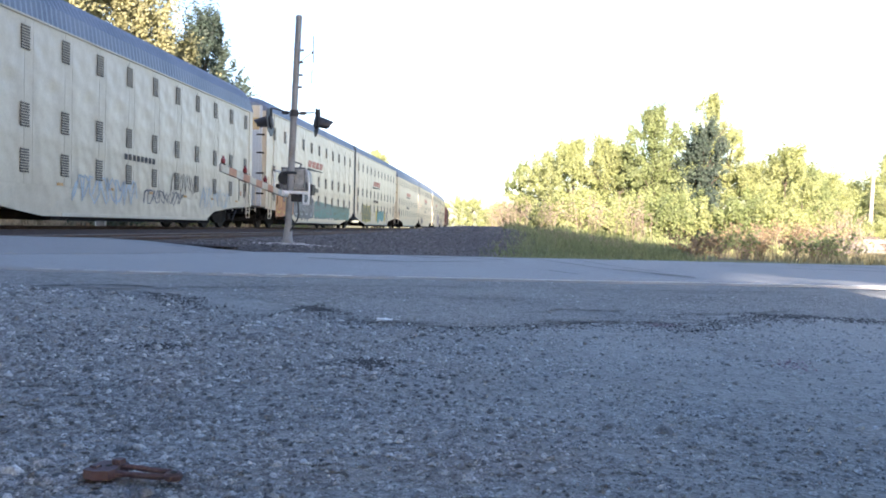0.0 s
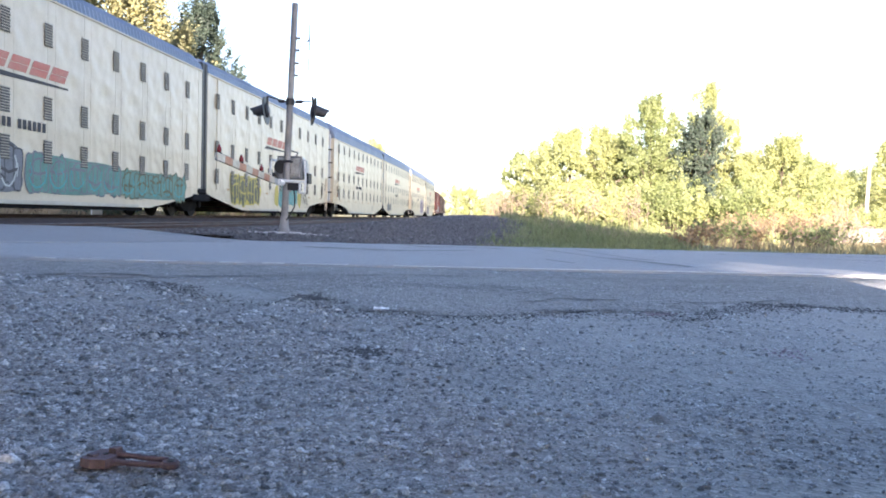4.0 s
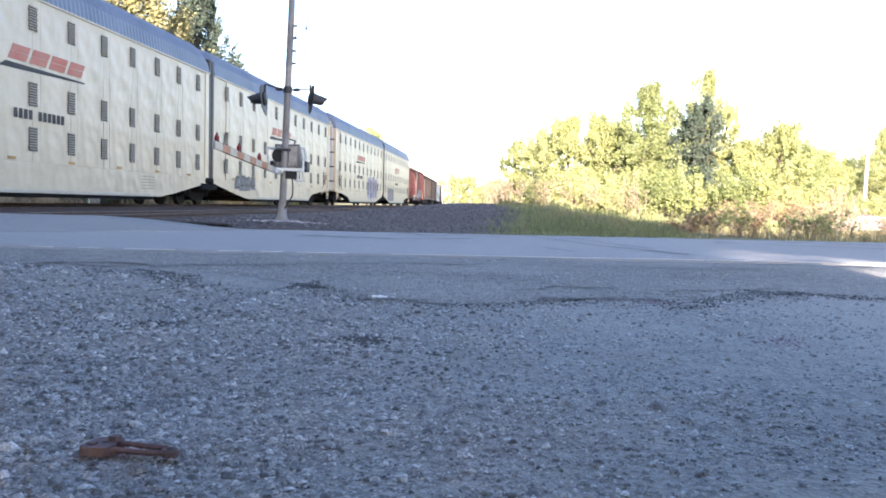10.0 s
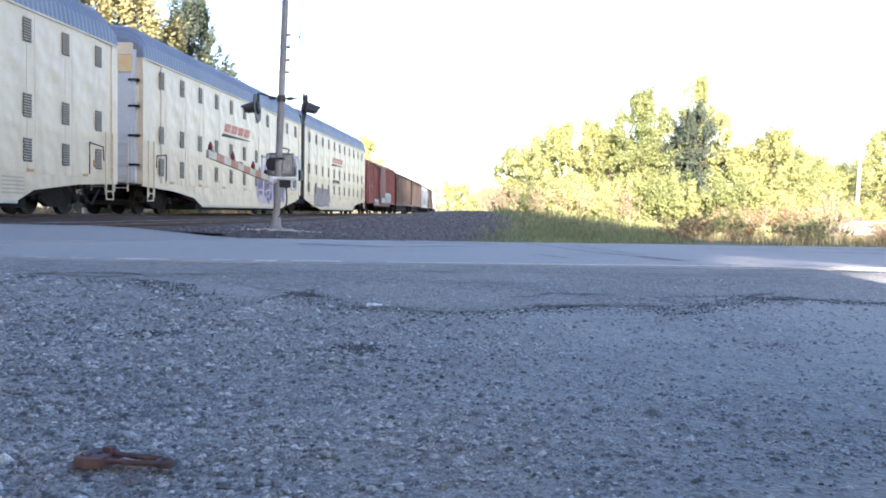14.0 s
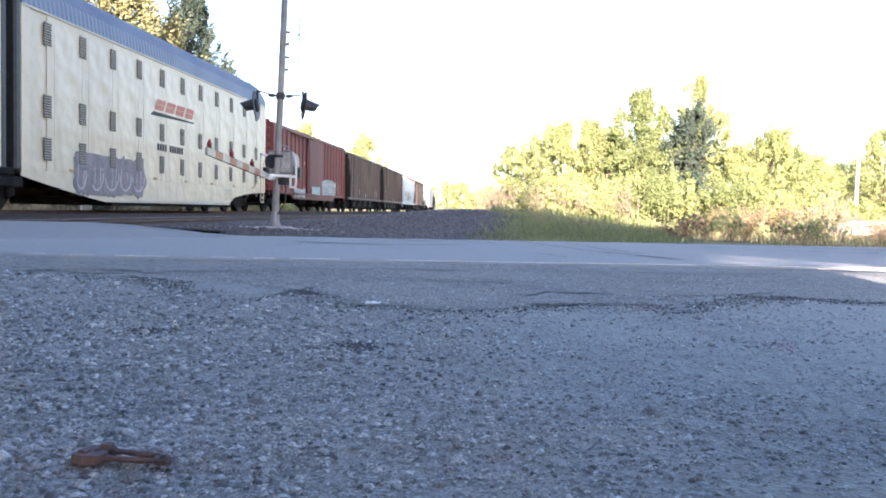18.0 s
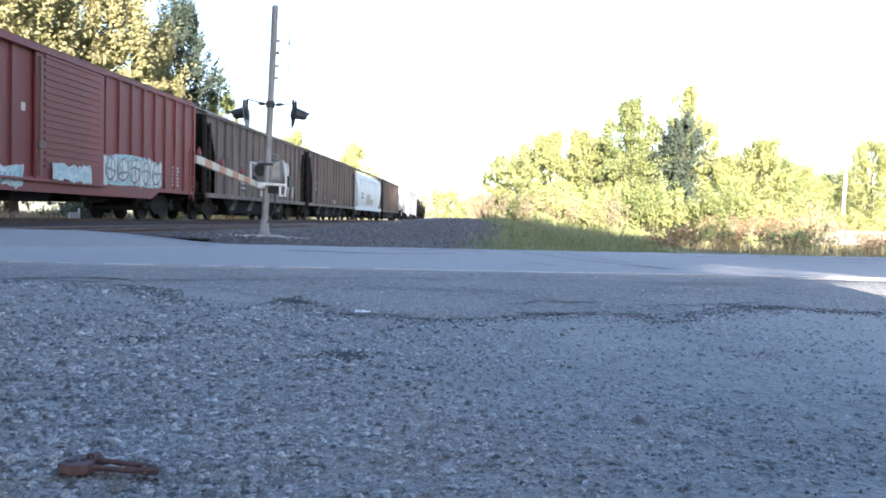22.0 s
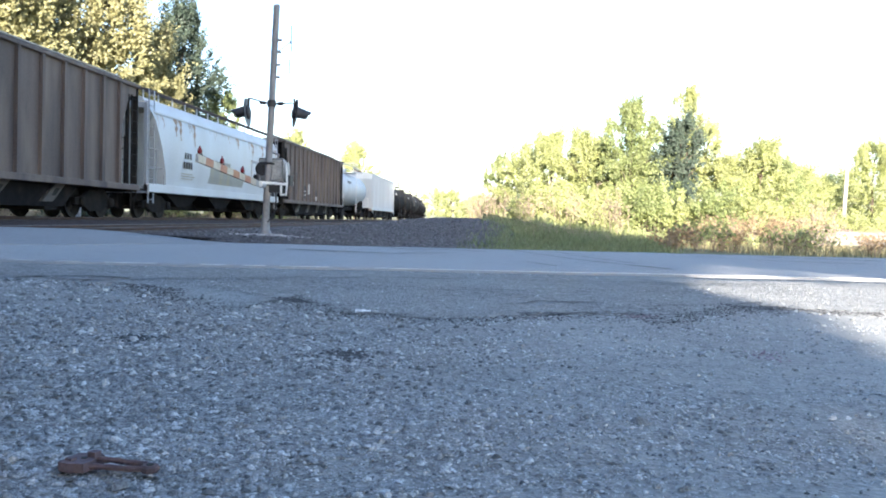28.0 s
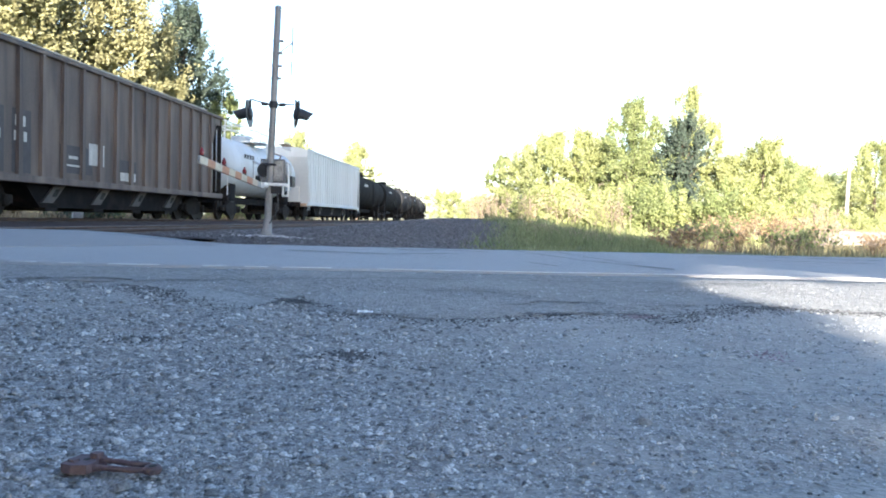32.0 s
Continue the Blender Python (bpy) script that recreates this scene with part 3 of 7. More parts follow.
def track_line(sh, profile, offset, centre, stops):
    rows = []
    for s in stops:
        px, py, a = on_track(centre, s)
        rows.append([(px + (offset + q[0]) * math.cos(a), py + (offset + q[0]) * math.sin(a), q[1]) for q in profile])
    n = len(profile)
    v = [p for r in rows for p in r]
    f = [(j * n + k, j * n + (k + 1) % n, (j + 1) * n + (k + 1) % n, (j + 1) * n + k) for j in range(len(rows) - 1) for k in range(n)]
    return sh.add(v, f)


stops = [-120, -60, 0, 60, CURVE_Y] + [CURVE_Y + 12 * k for k in range(1, 34)]
tie_mesh = Shape().box(-1.3, 1.3, -0.11, 0.11, -0.17, 0.0, cut=0.012).mesh("tie", TIE)
for name, (centre, head) in zip(("track_1", "track_2"), TRACKS):
    track = thing(name, "rusty railway track with polished rail heads on dark ties", "railway track", kind="structure")
    bed = Shape()
    track_line(bed, [(-2.4, 0.05), (-1.9, head - 0.055), (-0.8, head - 0.075), (0.8, head - 0.075), (1.9, head - 0.055), (3.2, 0.13)], 0, centre, [14.02 + ROAD_LEAN * (centre + 8.1)] + stops[3:])
    part("ballast_bed", bed, RUSTY_BALLAST, track)
    for side in (-0.755, 0.755):
        rail = part("rail", track_line(Shape(), rail_profile(head), side, centre, stops), RAIL, track)
        part("rail_head", track_line(Shape(), [(-0.027, head - 0.001), (0.027, head - 0.001), (0.025, head + 0.004), (-0.025, head + 0.004)], side, centre, stops), RAILTOP, rail)
    s, r = 13.4, random.Random(centre)
    while s < 92:
        px, py, a = on_track(centre, s)
        part("tie", tie_mesh, TIE, track, at=pose(px + r.uniform(-0.04, 0.04), py, head - 0.058, 0, 0, r.uniform(-1, 1)))
        s += 0.53


# ---- loose stones ----
def stones(name, xy, size, mat, label, lift=None):
    """Many small angular stones in one mesh."""
    g = np.random.default_rng(len(xy))
    base = np.array([(0.5, 0.05, 0.85), (-0.2, 0.5, 1.0), (-0.35, -0.45, 0.8), (0.95, 0.1, -0.1), (0.3, 0.9, -0.1), (-0.75, 0.6, -0.1), (-0.8, -0.55, -0.1), (0.35, -0.85, -0.1)])
    tri = np.array([(0, 1, 2), (0, 3, 4), (0, 4, 1), (1, 4, 5), (1, 5, 6), (1, 6, 2), (2, 6, 7), (2, 7, 0), (0, 7, 3)])
    n = len(xy)
    v = np.repeat(base[None], n, 0) * (1 + g.uniform(-0.3, 0.3, (n, 8, 3)))
    v *= np.stack([g.uniform(0.7, 1.3, n), g.uniform(0.5, 0.95, n), g.uniform(0.28, 0.62, n)], -1)[:, None]
    a = g.uniform(0, math.tau, n)
    tilt = g.uniform(-0.4, 0.4, n)
    vy = v[:, :, 1] * np.cos(tilt)[:, None] - v[:, :, 2] * np.sin(tilt)[:, None]
    vz = v[:, :, 1] * np.sin(tilt)[:, None] + v[:, :, 2] * np.cos(tilt)[:, None]
    vx = v[:, :, 0] * np.cos(a)[:, None] - vy * np.sin(a)[:, None]
    vy = v[:, :, 0] * np.sin(a)[:, None] + vy * np.cos(a)[:, None]
    z = ground_z(xy[:, 0], xy[:, 1]) if lift is None else lift
    v = np.stack([vx, vy, vz], -1) * size[:, None, None] + np.stack([xy[:, 0], xy[:, 1], z + size * 0.12], -1)[:, None]
    f = (tri[None] + (np.arange(n) * 8)[:, None, None]).reshape(-1, 3)
    return tagged(new(name, quick_mesh(name, v.reshape(-1, 3), f, mat)), label, "gravel", kind="stuff")


g = np.random.default_rng(7)
pts = []
for lo, hi, count in ((1.1, 2.4, 30000), (2.4, 4.0, 30000), (4.0, 6.6, 18000)):
    yy = g.uniform(lo, hi, count * 3)
    xx = g.uniform(-1, 1, count * 3) * (0.62 * yy + 0.3) - 0.06 * yy
    # packed bare dirt towards +x and in patches; drifts of loose stone elsewhere
    cover = 0.42 - 0.3 * xx / (yy * 0.6) + 0.4 * waves(xx * 1.6, yy * 1.3, 5) + 0.25 * waves(xx * 4.1, yy * 3.7, 1)
    keep = (yy < near_edge(xx) + 0.1 * g.normal(size=len(xx))) & (g.uniform(0, 1, len(xx)) < np.clip(cover, 0.1, 1))
    pts.append(np.stack([xx, yy], -1)[keep][:count])
pts = np.concatenate(pts)
sizes = np.clip(g.lognormal(math.log(0.0034), 0.6, len(pts)), 0.0014, 0.014) * (1 + 0.12 * (pts[:, 1] - 2).clip(0, 3))
sizes *= 1 + 0.35 * smooth_step(0.1, -0.5, pts[:, 0] / pts[:, 1]) + 0.9 * (g.uniform(0, 1, len(pts)) < 0.014)
dark = g.uniform(0, 1, len(pts)) < 0.6 - 0.5 * smooth_step(-1.2, 0.5, pts[:, 0] / (0.4 * pts[:, 1])) + 0.2 * waves(pts[:, 0] * 2.2, pts[:, 1] * 1.7, 3)
stones("loose_gravel", pts[~dark], sizes[~dark], STONE, "loose crushed grey stones strewn over packed dirt")
stones("dark_gravel", pts[dark], sizes[dark], STONE_DARK, "darker crushed stones among the pale gravel")
# ballast beside the tracks and round the signal's foot
yy = g.uniform(13.4, 48, 26000)
xx = g.uniform(-6.4, 0.2, 26000)
keep = (yy > 14.75 + 0.13 * xx) & (g.uniform(0, 1, 26000) < 15 / yy)
stones("ballast_stones", np.stack([xx, yy], -1)[keep], g.uniform(0.015, 0.04, keep.sum()), paint("ballast_stone", (0.12, 0.114, 0.114), (0.18, 0.17, 0.168), rough=0.9, scale=20, per="island", spread=0.6), "coarse grey track ballast beside the rails")
# fine stones scattered over the crumbling shoulder
xx = g.uniform(-4.5, 6, 26000)
yy = near_edge(xx) + (8.0 + ROAD_LEAN * xx - near_edge(xx)) * g.uniform(0, 1, 26000) ** 1.5
keep = g.uniform(0, 1, 26000) < 0.5 + 0.5 * waves(xx * 1.4, yy * 1.8, 2)
xx, yy = xx[keep], yy[keep]
share = (yy - near_edge(xx)) / (8.27 + ROAD_LEAN * xx - near_edge(xx))
stones("shoulder_grit", np.stack([xx, yy], -1), np.clip(g.lognormal(math.log(0.0045), 0.5, len(xx)), 0.002, 0.016), STONE, "fine loose grit on the crumbled asphalt", lift=road_rise(xx) - 0.006 - 0.062 * (1 - share) ** 1.5)
# crumbs of asphalt along the ragged edge, thickest where the paving has broken up most
xx = g.uniform(-4.2, 4.6, 34000)
broken = np.interp(xx, [-4.2, -3, -2.7, -1.4, -1.3, -0.9, -0.1, 0.1, 0.5, 0.7, 0.9, 1.8, 2.0, 4.6], [0.2, 0.3, 0.8, 0.9, 1, 0.9, 0.6, 1, 1, 0.5, 1, 1, 0.6, 0.5])
yy = near_edge(xx) + g.normal(0.02, 1, len(xx)) * (0.06 + 0.12 * broken) + 0.03
keep = (waves(xx * 1.3, yy * 0.5, 7) + 0.5 * g.normal(size=len(xx)) > -0.1) & (g.uniform(0, 1, len(xx)) < broken)
stones("asphalt_crumbs", np.stack([xx, yy], -1)[keep], np.clip(g.lognormal(math.log(0.0042), 0.45, keep.sum()), 0.0018, 0.011), paint("asphalt_crumb", (0.045, 0.045, 0.047), (0.1, 0.1, 0.1), rough=0.9, scale=20, per="island", spread=0.5), "dark crumbs of broken asphalt")
# bluish and pinkish chips lying in two spots
for name, label, x, y, n, tint in (("pale_chips", "pale crushed stone chips in a small heap", 0.25, 4.6, 90, (0.5, 0.52, 0.55)), ("pink_chips", "stones with faint traces of pink marking paint", 0.86, 5.1, 120, (0.37, 0.28, 0.31)), ("pink_chips", "stones with faint traces of pink marking paint", 1.17, 3.75, 120, (0.38, 0.3, 0.35))):
    xy = np.stack([x + g.normal(0, 0.05, n), y + g.normal(0, 0.09, n)], -1)
    stones(name, xy, g.uniform(0.003, 0.009, n), paint(name, tint, rough=0.9, scale=20, per="island", spread=0.4), label)


# ---- crossing signal ----
def crossing_signal(x, y):
    z = float(ground_z(x, y))
    s = thing("crossing_signal", "weathered grey crossing signal with flashing lamps and a lowered gate arm", "railroad signal", pose(x, y, z))
    lean = 0.034
    at_z = lambda h: lean * h
    sh = Shape()
    sh.tube((0, 0, 0.0), (at_z(4.32), 0, 4.32), 0.067, 0.06, sides=16)
    pole = part("pole", sh, POLE, s, smooth=True)
    part("pole_cap", Shape().tube((at_z(4.32), 0, 4.315), (at_z(4.36), 0, 4.36), 0.068, 0.05, sides=12), POLE, pole)
    part("base_casting", Shape().lathe((0, 0, 0), (0.01, 0, 0.3), [(0, 0.13), (0.15, 0.125), (0.3, 0.09), (1, 0.078)], 16), POLE, s, smooth=True)
    part("foundation", Shape().box(-0.3, 0.3, -0.3, 0.3, -0.25, 0.03, cut=0.03), CONCRETE, s, "pale concrete foundation")
    for h in (3.0, 3.23, 3.47, 3.7):
        b = Shape()
        b.lathe((at_z(h), 0, h - 0.018), (at_z(h), 0, h + 0.018), [(0, 0.069), (1, 0.069)], 14)
        b.box(at_z(h) + 0.05, at_z(h) + 0.13, -0.02, 0.02, h - 0.02, h + 0.02)
        part("clamp_band", b, POLE, pole)
    # crossarm and the two lamps
    h = 2.5
    c = at_z(h)
    arm = Shape().tube((c - 0.43, 0.0, h + 0.1), (c - 0.06, 0, h), 0.015).tube((c + 0.06, 0, h), (c + 0.4, 0, h + 0.02), 0.015)
    arm.lathe((c, 0, h - 0.06), (c, 0, h + 0.06), [(0, 0.085), (1, 0.085)], 14)
    for q in (-0.17, 0.17):
        arm.lathe((c + q - 0.06, 0, h + 0.01 - 0.06 * q), (c + q + 0.06, 0, h + 0.01 - 0.02 * q), [(0, 0.03), (0.2, 0.036), (0.8, 0.036), (1, 0.03)], 10)
    part("crossarm", arm, HOOD, s)
    for dx, way, turn in ((-0.43, -1, 3), (0.43, 1, 23)):
        lamp = part("flashing_lamp", Shape().lathe((0.03 * -way, 0, 0), (0.05 * way, 0, 0), [(0, 0.08), (0.4, 0.13), (1, 0.13)], 18), HOOD, s, "black hooded flashing lamp, unlit", at=pose(c + dx, -0.02, h - 0.17, 0, way * 6, turn))
        part("background_disc", Shape().lathe((-0.004 * way, 0, 0), (0.006 * way, 0, 0), [(0, 0.27), (1, 0.27)], 26), HOOD, lamp, at=pose(0.03 * way, 0, 0))
        part("lens", Shape().lathe((0.05 * way, 0, 0), (0.062 * way, 0, 0), [(0, 0.11), (1, 0.1)], 18), LENS, lamp)
        hood = Shape()
        seg, long = 14, 0.29
        v, f = [], []
        for k in range(seg + 1):
            a = math.radians(-30 + 240 * k / seg)
            reach = long * (0.72 + 0.28 * max(0.0, math.sin(a)))
            for r in (0.128, 0.136):
                v += [(0.05 * way, r * math.cos(a), r * math.sin(a)), ((0.05 + reach) * way, 0.82 * r * math.cos(a), 0.7 * r * math.sin(a) - 0.03)]
        for k in range(seg):
            i = k * 4
            f += [(i, i + 1, i + 5, i + 4), (i + 2, i + 6, i + 7, i + 3), (i + 1, i + 3, i + 7, i + 5)]
        hood.add(v, f)
        part("hood", hood, HOOD, lamp)
        part("bracket", Shape().tube((0, 0, 0.08), (-0.02 * way, 0, 0.27), 0.022), HOOD, lamp)
    # crossbuck, edge-on to the lot
    cb = part("crossbuck", Shape().box(at_z(3.6) + 0.295, at_z(3.6) + 0.325, -0.015, 0.015, 3.63, 3.69, cut=0.004), POLE, s)
    for a, half, h in ((52, 0.27, 3.72), (-48, 0.1, 3.2)):
        part("blade", Shape().box(-0.009, 0.009, -half, half, -0.1, 0.1, cut=0.002), POLE, cb, "grey edge-on crossbuck blade", at=pose(at_z(h) + 0.31, 0, h, a, 0, 14.6))
    part("crossbuck_bracket", Shape().tube((at_z(3.5) + 0.05, 0, 3.47), (at_z(3.5) + 0.3, 0, 3.66), 0.008, sides=6), POLE, cb)
    # gate mechanism
    box_z = 1.02
    m = part("gate_mechanism", Shape().box(-0.16, 0.3, 0.09, 0.42, box_z + 0.02, box_z + 0.45, cut=0.04), CASE, s, "galvanised gate mechanism case behind the pole")
    rim = Shape()
    for xa, xb, za, zb in ((-0.17, 0.31, 0.43, 0.46), (-0.17, 0.31, 0.01, 0.04), (-0.17, -0.14, 0.04, 0.43), (0.28, 0.31, 0.04, 0.43)):
        rim.box(xa, xb, 0.075, 0.1, box_z + za, box_z + zb, cut=0.006)
    part("case_rim", rim, POLE, m)
    part("case_door", Shape().box(0.09, 0.26, 0.074, 0.089, box_z + 0.08, box_z + 0.4, cut=0.006), CASE, m)
    part("hinge", Shape().tube((0.085, 0.07, box_z + 0.12), (0.085, 0.07, box_z + 0.36), 0.012, sides=8), HOOD, m)
    part("side_drum", Shape().lathe((-0.17, 0.26, box_z + 0.24), (-0.24, 0.26, box_z + 0.24), [(0, 0.15), (0.8, 0.15), (1, 0.1)], 18), CASE, m, smooth=True)
    part("motor_drum", Shape().lathe((0.31, 0.26, box_z + 0.24), (0.37, 0.26, box_z + 0.24), [(0, 0.16), (0.8, 0.16), (1, 0.12)], 18), CASE, m, smooth=True)
    part("clutch_plate", Shape().lathe((-0.1, 0.09, box_z + 0.25), (-0.1, 0.06, box_z + 0.25), [(0, 0.13), (0.7, 0.13), (1, 0.09)], 18), HOOD, m, smooth=True)
    fr = Shape()
    fr.box(-0.27, -0.235, -0.1, -0.06, box_z + 0.02, box_z + 0.4, cut=0.006)
    fr.box(-0.27, -0.235, -0.1, 0.3, box_z + 0.36, box_z + 0.4, cut=0.006)
    fr.box(-0.29, 0.42, -0.12, -0.07, box_z - 0.045, box_z + 0.005, cut=0.006, turn=Matrix.Translation((0, 0, box_z)) @ Matrix.Rotation(radians(3), 4, "Y") @ Matrix.Translation((0, 0, -box_z)))
    for k in range(6):
        za, zb = -0.24 + 0.1 * k, -0.24 + 0.1 * (k + 1)
        bow = lambda z: 0.38 + 0.05 * math.cos(z * 3.4)
        fr.tube((bow(za), -0.09, box_z + za), (bow(zb), -0.09, box_z + zb), 0.02, sides=8)
    fr.box(0.3, 0.43, -0.1, -0.06, box_z - 0.26, box_z - 0.22, cut=0.006).box(0.3, 0.335, -0.1, -0.06, box_z - 0.24, box_z - 0.03, cut=0.006)
    part("counterweight_frame", fr, WHITE, m, "white counterweight frame")
    for fx in (-0.25, 0.41):
        part("counterweight", Shape().box(fx - 0.03, fx + 0.03, 0.12, 0.36, box_z - 0.06, box_z + 0.14, cut=0.01), HOOD, m)
    part("mounting_bracket", Shape().box(0.07, 0.29, -0.06, 0.2, box_z - 0.2, box_z - 0.06, cut=0.012), HOOD, m)
    part("upper_bracket", Shape().box(-0.09, 0.14, -0.1, 0.085, box_z + 0.33, box_z + 0.37, cut=0.01), HOOD, m)
    part("conduit", Shape().tube((0.2, 0.05, box_z + 0.45), (0.24, 0.05, box_z + 0.52), 0.016, sides=8).tube((0.24, 0.05, box_z + 0.52), (0.1, 0.03, box_z + 0.56), 0.016, sides=8), POLE, m)
    part("arm_hub", Shape().lathe((-0.02, -0.3, box_z - 0.06), (-0.02, -0.08, box_z - 0.06), [(0, 0.05), (1, 0.06)], 12), WHITE, m)
    cable = Shape()
    prev = None
    for k in range(13):
        q = k / 12
        p = (0.16 + 0.06 * math.sin(q * math.pi), -0.05, box_z - 0.02 - 0.75 * q + 0.0)
        if k > 8:
            p = (0.16 - 0.1 * (q - 8 / 12) * 3 + 0.06 * math.sin(q * math.pi), -0.05, p[2])
        if prev:
            cable.tube(prev, p, 0.014, sides=7)
        prev = p
    part("cable", cable, HOOD, s)
    # arm, lowered, reaching over the far lane
    a0, a1 = Vector((-0.06, -0.2, box_z - 0.06)), Vector((0.02, -3.75, box_z + 0.18))
    way = (a1 - a0)
    turn = way.to_track_quat("Y", "Z").to_matrix().to_4x4()
    turn.translation = a0
    g_arm = part("gate_arm", Shape().box(-0.018, 0.018, -0.1, way.length, -0.055, 0.055, cut=0.006), CASE, s, "lowered red and white gate arm", at=turn)
    n = 9
    for k in range(n):
        ya, yb = 0.35 + (way.length - 0.35) * k / n, 0.35 + (way.length - 0.35) * (k + 1) / n
        part("stripe", Shape().box(-0.022, 0.022, ya, yb - 0.004, -0.058, 0.058, cut=0.003), ARM_RED if k % 2 else ARM_WHITE, g_arm)
    for ya in (way.length - 0.12, way.length * 0.66, way.length * 0.33):
        lamp = part("arm_lamp", Shape().box(-0.04, 0.04, ya - 0.03, ya + 0.03, 0.056, 0.075, cut=0.006), HOOD, g_arm)
        part("lens", Shape().lathe((0, ya, 0.075), (0, ya, 0.19), [(0, 0.03), (0.25, 0.036), (0.55, 0.034), (0.75, 0.018), (1, 0.014)], 14), LENS, lamp, "small red lamp on the arm", smooth=True)
    part("lamp_wire", Shape().tube((0.03, 0.2, 0.07), (0.03, way.length - 0.1, 0.075), 0.009, sides=6), HOOD, g_arm)
    return s


crossing_signal(-4.45, 15.9)
g2 = np.random.default_rng(3)
xy = np.stack([-4.4 + g2.normal(0, 0.4, 130), 15.6 + g2.normal(0, 0.18, 130)], -1)
stones("pale_rubble", xy, g2.uniform(0.02, 0.05, 130), paint("pale_rubble", (0.5, 0.48, 0.46), rough=0.9, scale=20, per="island"), "pale rubble round the signal's foot")


# ---- railcars: all measured from the rail head, y along the car, the near side at +x ----
WHEELSETS = []


def wheelset_shape():
    sh = Shape().tube((-0.85, 0, 0), (0.85, 0, 0), 0.085, sides=10)
    for sx, way in ((-0.75, 1), (0.75, -1)):
        # tread outside, flange inside
        sh.lathe((sx - 0.065 * way, 0, 0), (sx + 0.065 * way, 0, 0), [(0, 0.36), (0.02, 0.455), (0.7, 0.46), (0.74, 0.485), (1, 0.485)], 24)
        sh.lathe((sx - 0.068 * way, 0, 0), (sx - 0.075 * way, 0, 0), [(0, 0.33), (1, 0.31)], 20)
        sh.lathe((sx - 0.07 * way, 0, 0), (sx - 0.12 * way, 0, 0), [(0, 0.14), (1, 0.11)], 12)
        for k in range(3):
            a = k * math.tau / 3
            sh.box(sx - 0.078 * way - 0.004, sx - 0.078 * way + 0.004, -0.025, 0.025, 0.17, 0.3, turn=Matrix.Rotation(a, 4, "X"))
    return sh


wheelset_mesh = wheelset_shape().mesh("wheelset", WHEEL, smooth=True)


def truck_shape():
    sh = Shape()
    for sx in (-1.0, 1.0):
        x0, x1 = sx - 0.07, sx + 0.07
        sh.plate([(-1.2, 0.58), (-0.72, 0.62), (-0.4, 0.78), (0.4, 0.78), (0.72, 0.62), (1.2, 0.58), (1.2, 0.38), (0.75, 0.36), (0.42, 0.2), (-0.42, 0.2), (-0.75, 0.36), (-1.2, 0.38)], x0, x1)
        for k in (-0.2, -0.07, 0.07, 0.2):
            sh.tube((sx, k, 0.3), (sx, k, 0.58), 0.055, sides=8)
        for k in (-0.87, 0.87):
            sh.lathe((sx + 0.05 * sx, k, 0.46), (sx + 0.17 * sx, k, 0.46), [(0, 0.15), (0.7, 0.14), (1, 0.08)], 12)
    sh.box(-0.98, 0.98, -0.24, 0.24, 0.5, 0.84, cut=0.03)
    sh.box(-0.9, 0.9, -1.25, -1.15, 0.3, 0.4)
    sh.box(-0.9, 0.9, 1.15, 1.25, 0.3, 0.4)
    return sh


truck_mesh = truck_shape().mesh("truck", TRUCK)


def add_trucks(car, *places):
    for y in places:
        tr = part("truck", truck_mesh, TRUCK, car, at=pose(0, y, 0))
        for k in (-0.87, 0.87):
            w = part("wheelset", wheelset_mesh, WHEEL, tr, at=pose(0, k, 0.46))
            WHEELSETS.append(w)


def coupler(car, y0, y1):
    sh = Shape().box(-0.09, 0.09, min(y0, y1), max(y0, y1), 0.78, 1.0, cut=0.02)
    e = y1 + (0.0 if y1 > y0 else 0.0)
    sh.box(-0.17, 0.17, e - 0.14, e + 0.14, 0.74, 1.04, cut=0.04)
    part("coupler", sh, TRUCK, car)
    part("air_hose", Shape().tube((0.35, (y0 + y1) / 2, 0.75), (0.3, y1, 0.3), 0.025, sides=7).tube((0.3, y1, 0.3), (0.2, y1 + (y1 - y0) * 0.3, 0.45), 0.025, sides=7), HOOD, car)


def ladder(car, x, y, z0, z1, mat, wide=0.42, across="y", step=0.34):
    sh = Shape()
    ends = ((x, y - wide / 2), (x, y + wide / 2)) if across == "y" else ((x - wide / 2, y), (x + wide / 2, y))
    for px, py in ends:
        sh.box(px - 0.018, px + 0.018, py - 0.018, py + 0.018, z0, z1)
    z = z0 + 0.12
    while z < z1:
        sh.tube((*ends[0], z), (*ends[1], z), 0.013, sides=6)
        z += step
    return part("ladder", sh, mat, car)


def blob(cy, cz, ry, rz, r, n=22, power=2.6, wob=0.08):
    ph = r.uniform(0, 6)
    out = []
    for k in range(n):
        a = k * math.tau / n
        c, s = math.cos(a), math.sin(a)
        m = (abs(c) ** power + abs(s) ** power) ** (-1 / power) * (1 + wob * math.sin(3 * a + ph) + wob * 0.6 * math.sin(5 * a + 2 * ph))
        out.append((cy + ry * c * m, cz + rz * s * m))
    return out


def flat(sh, outline, x, slot):
    n = len(outline)
    sh.add([(x, *p) for p in outline], [tuple(range(n))], slot)


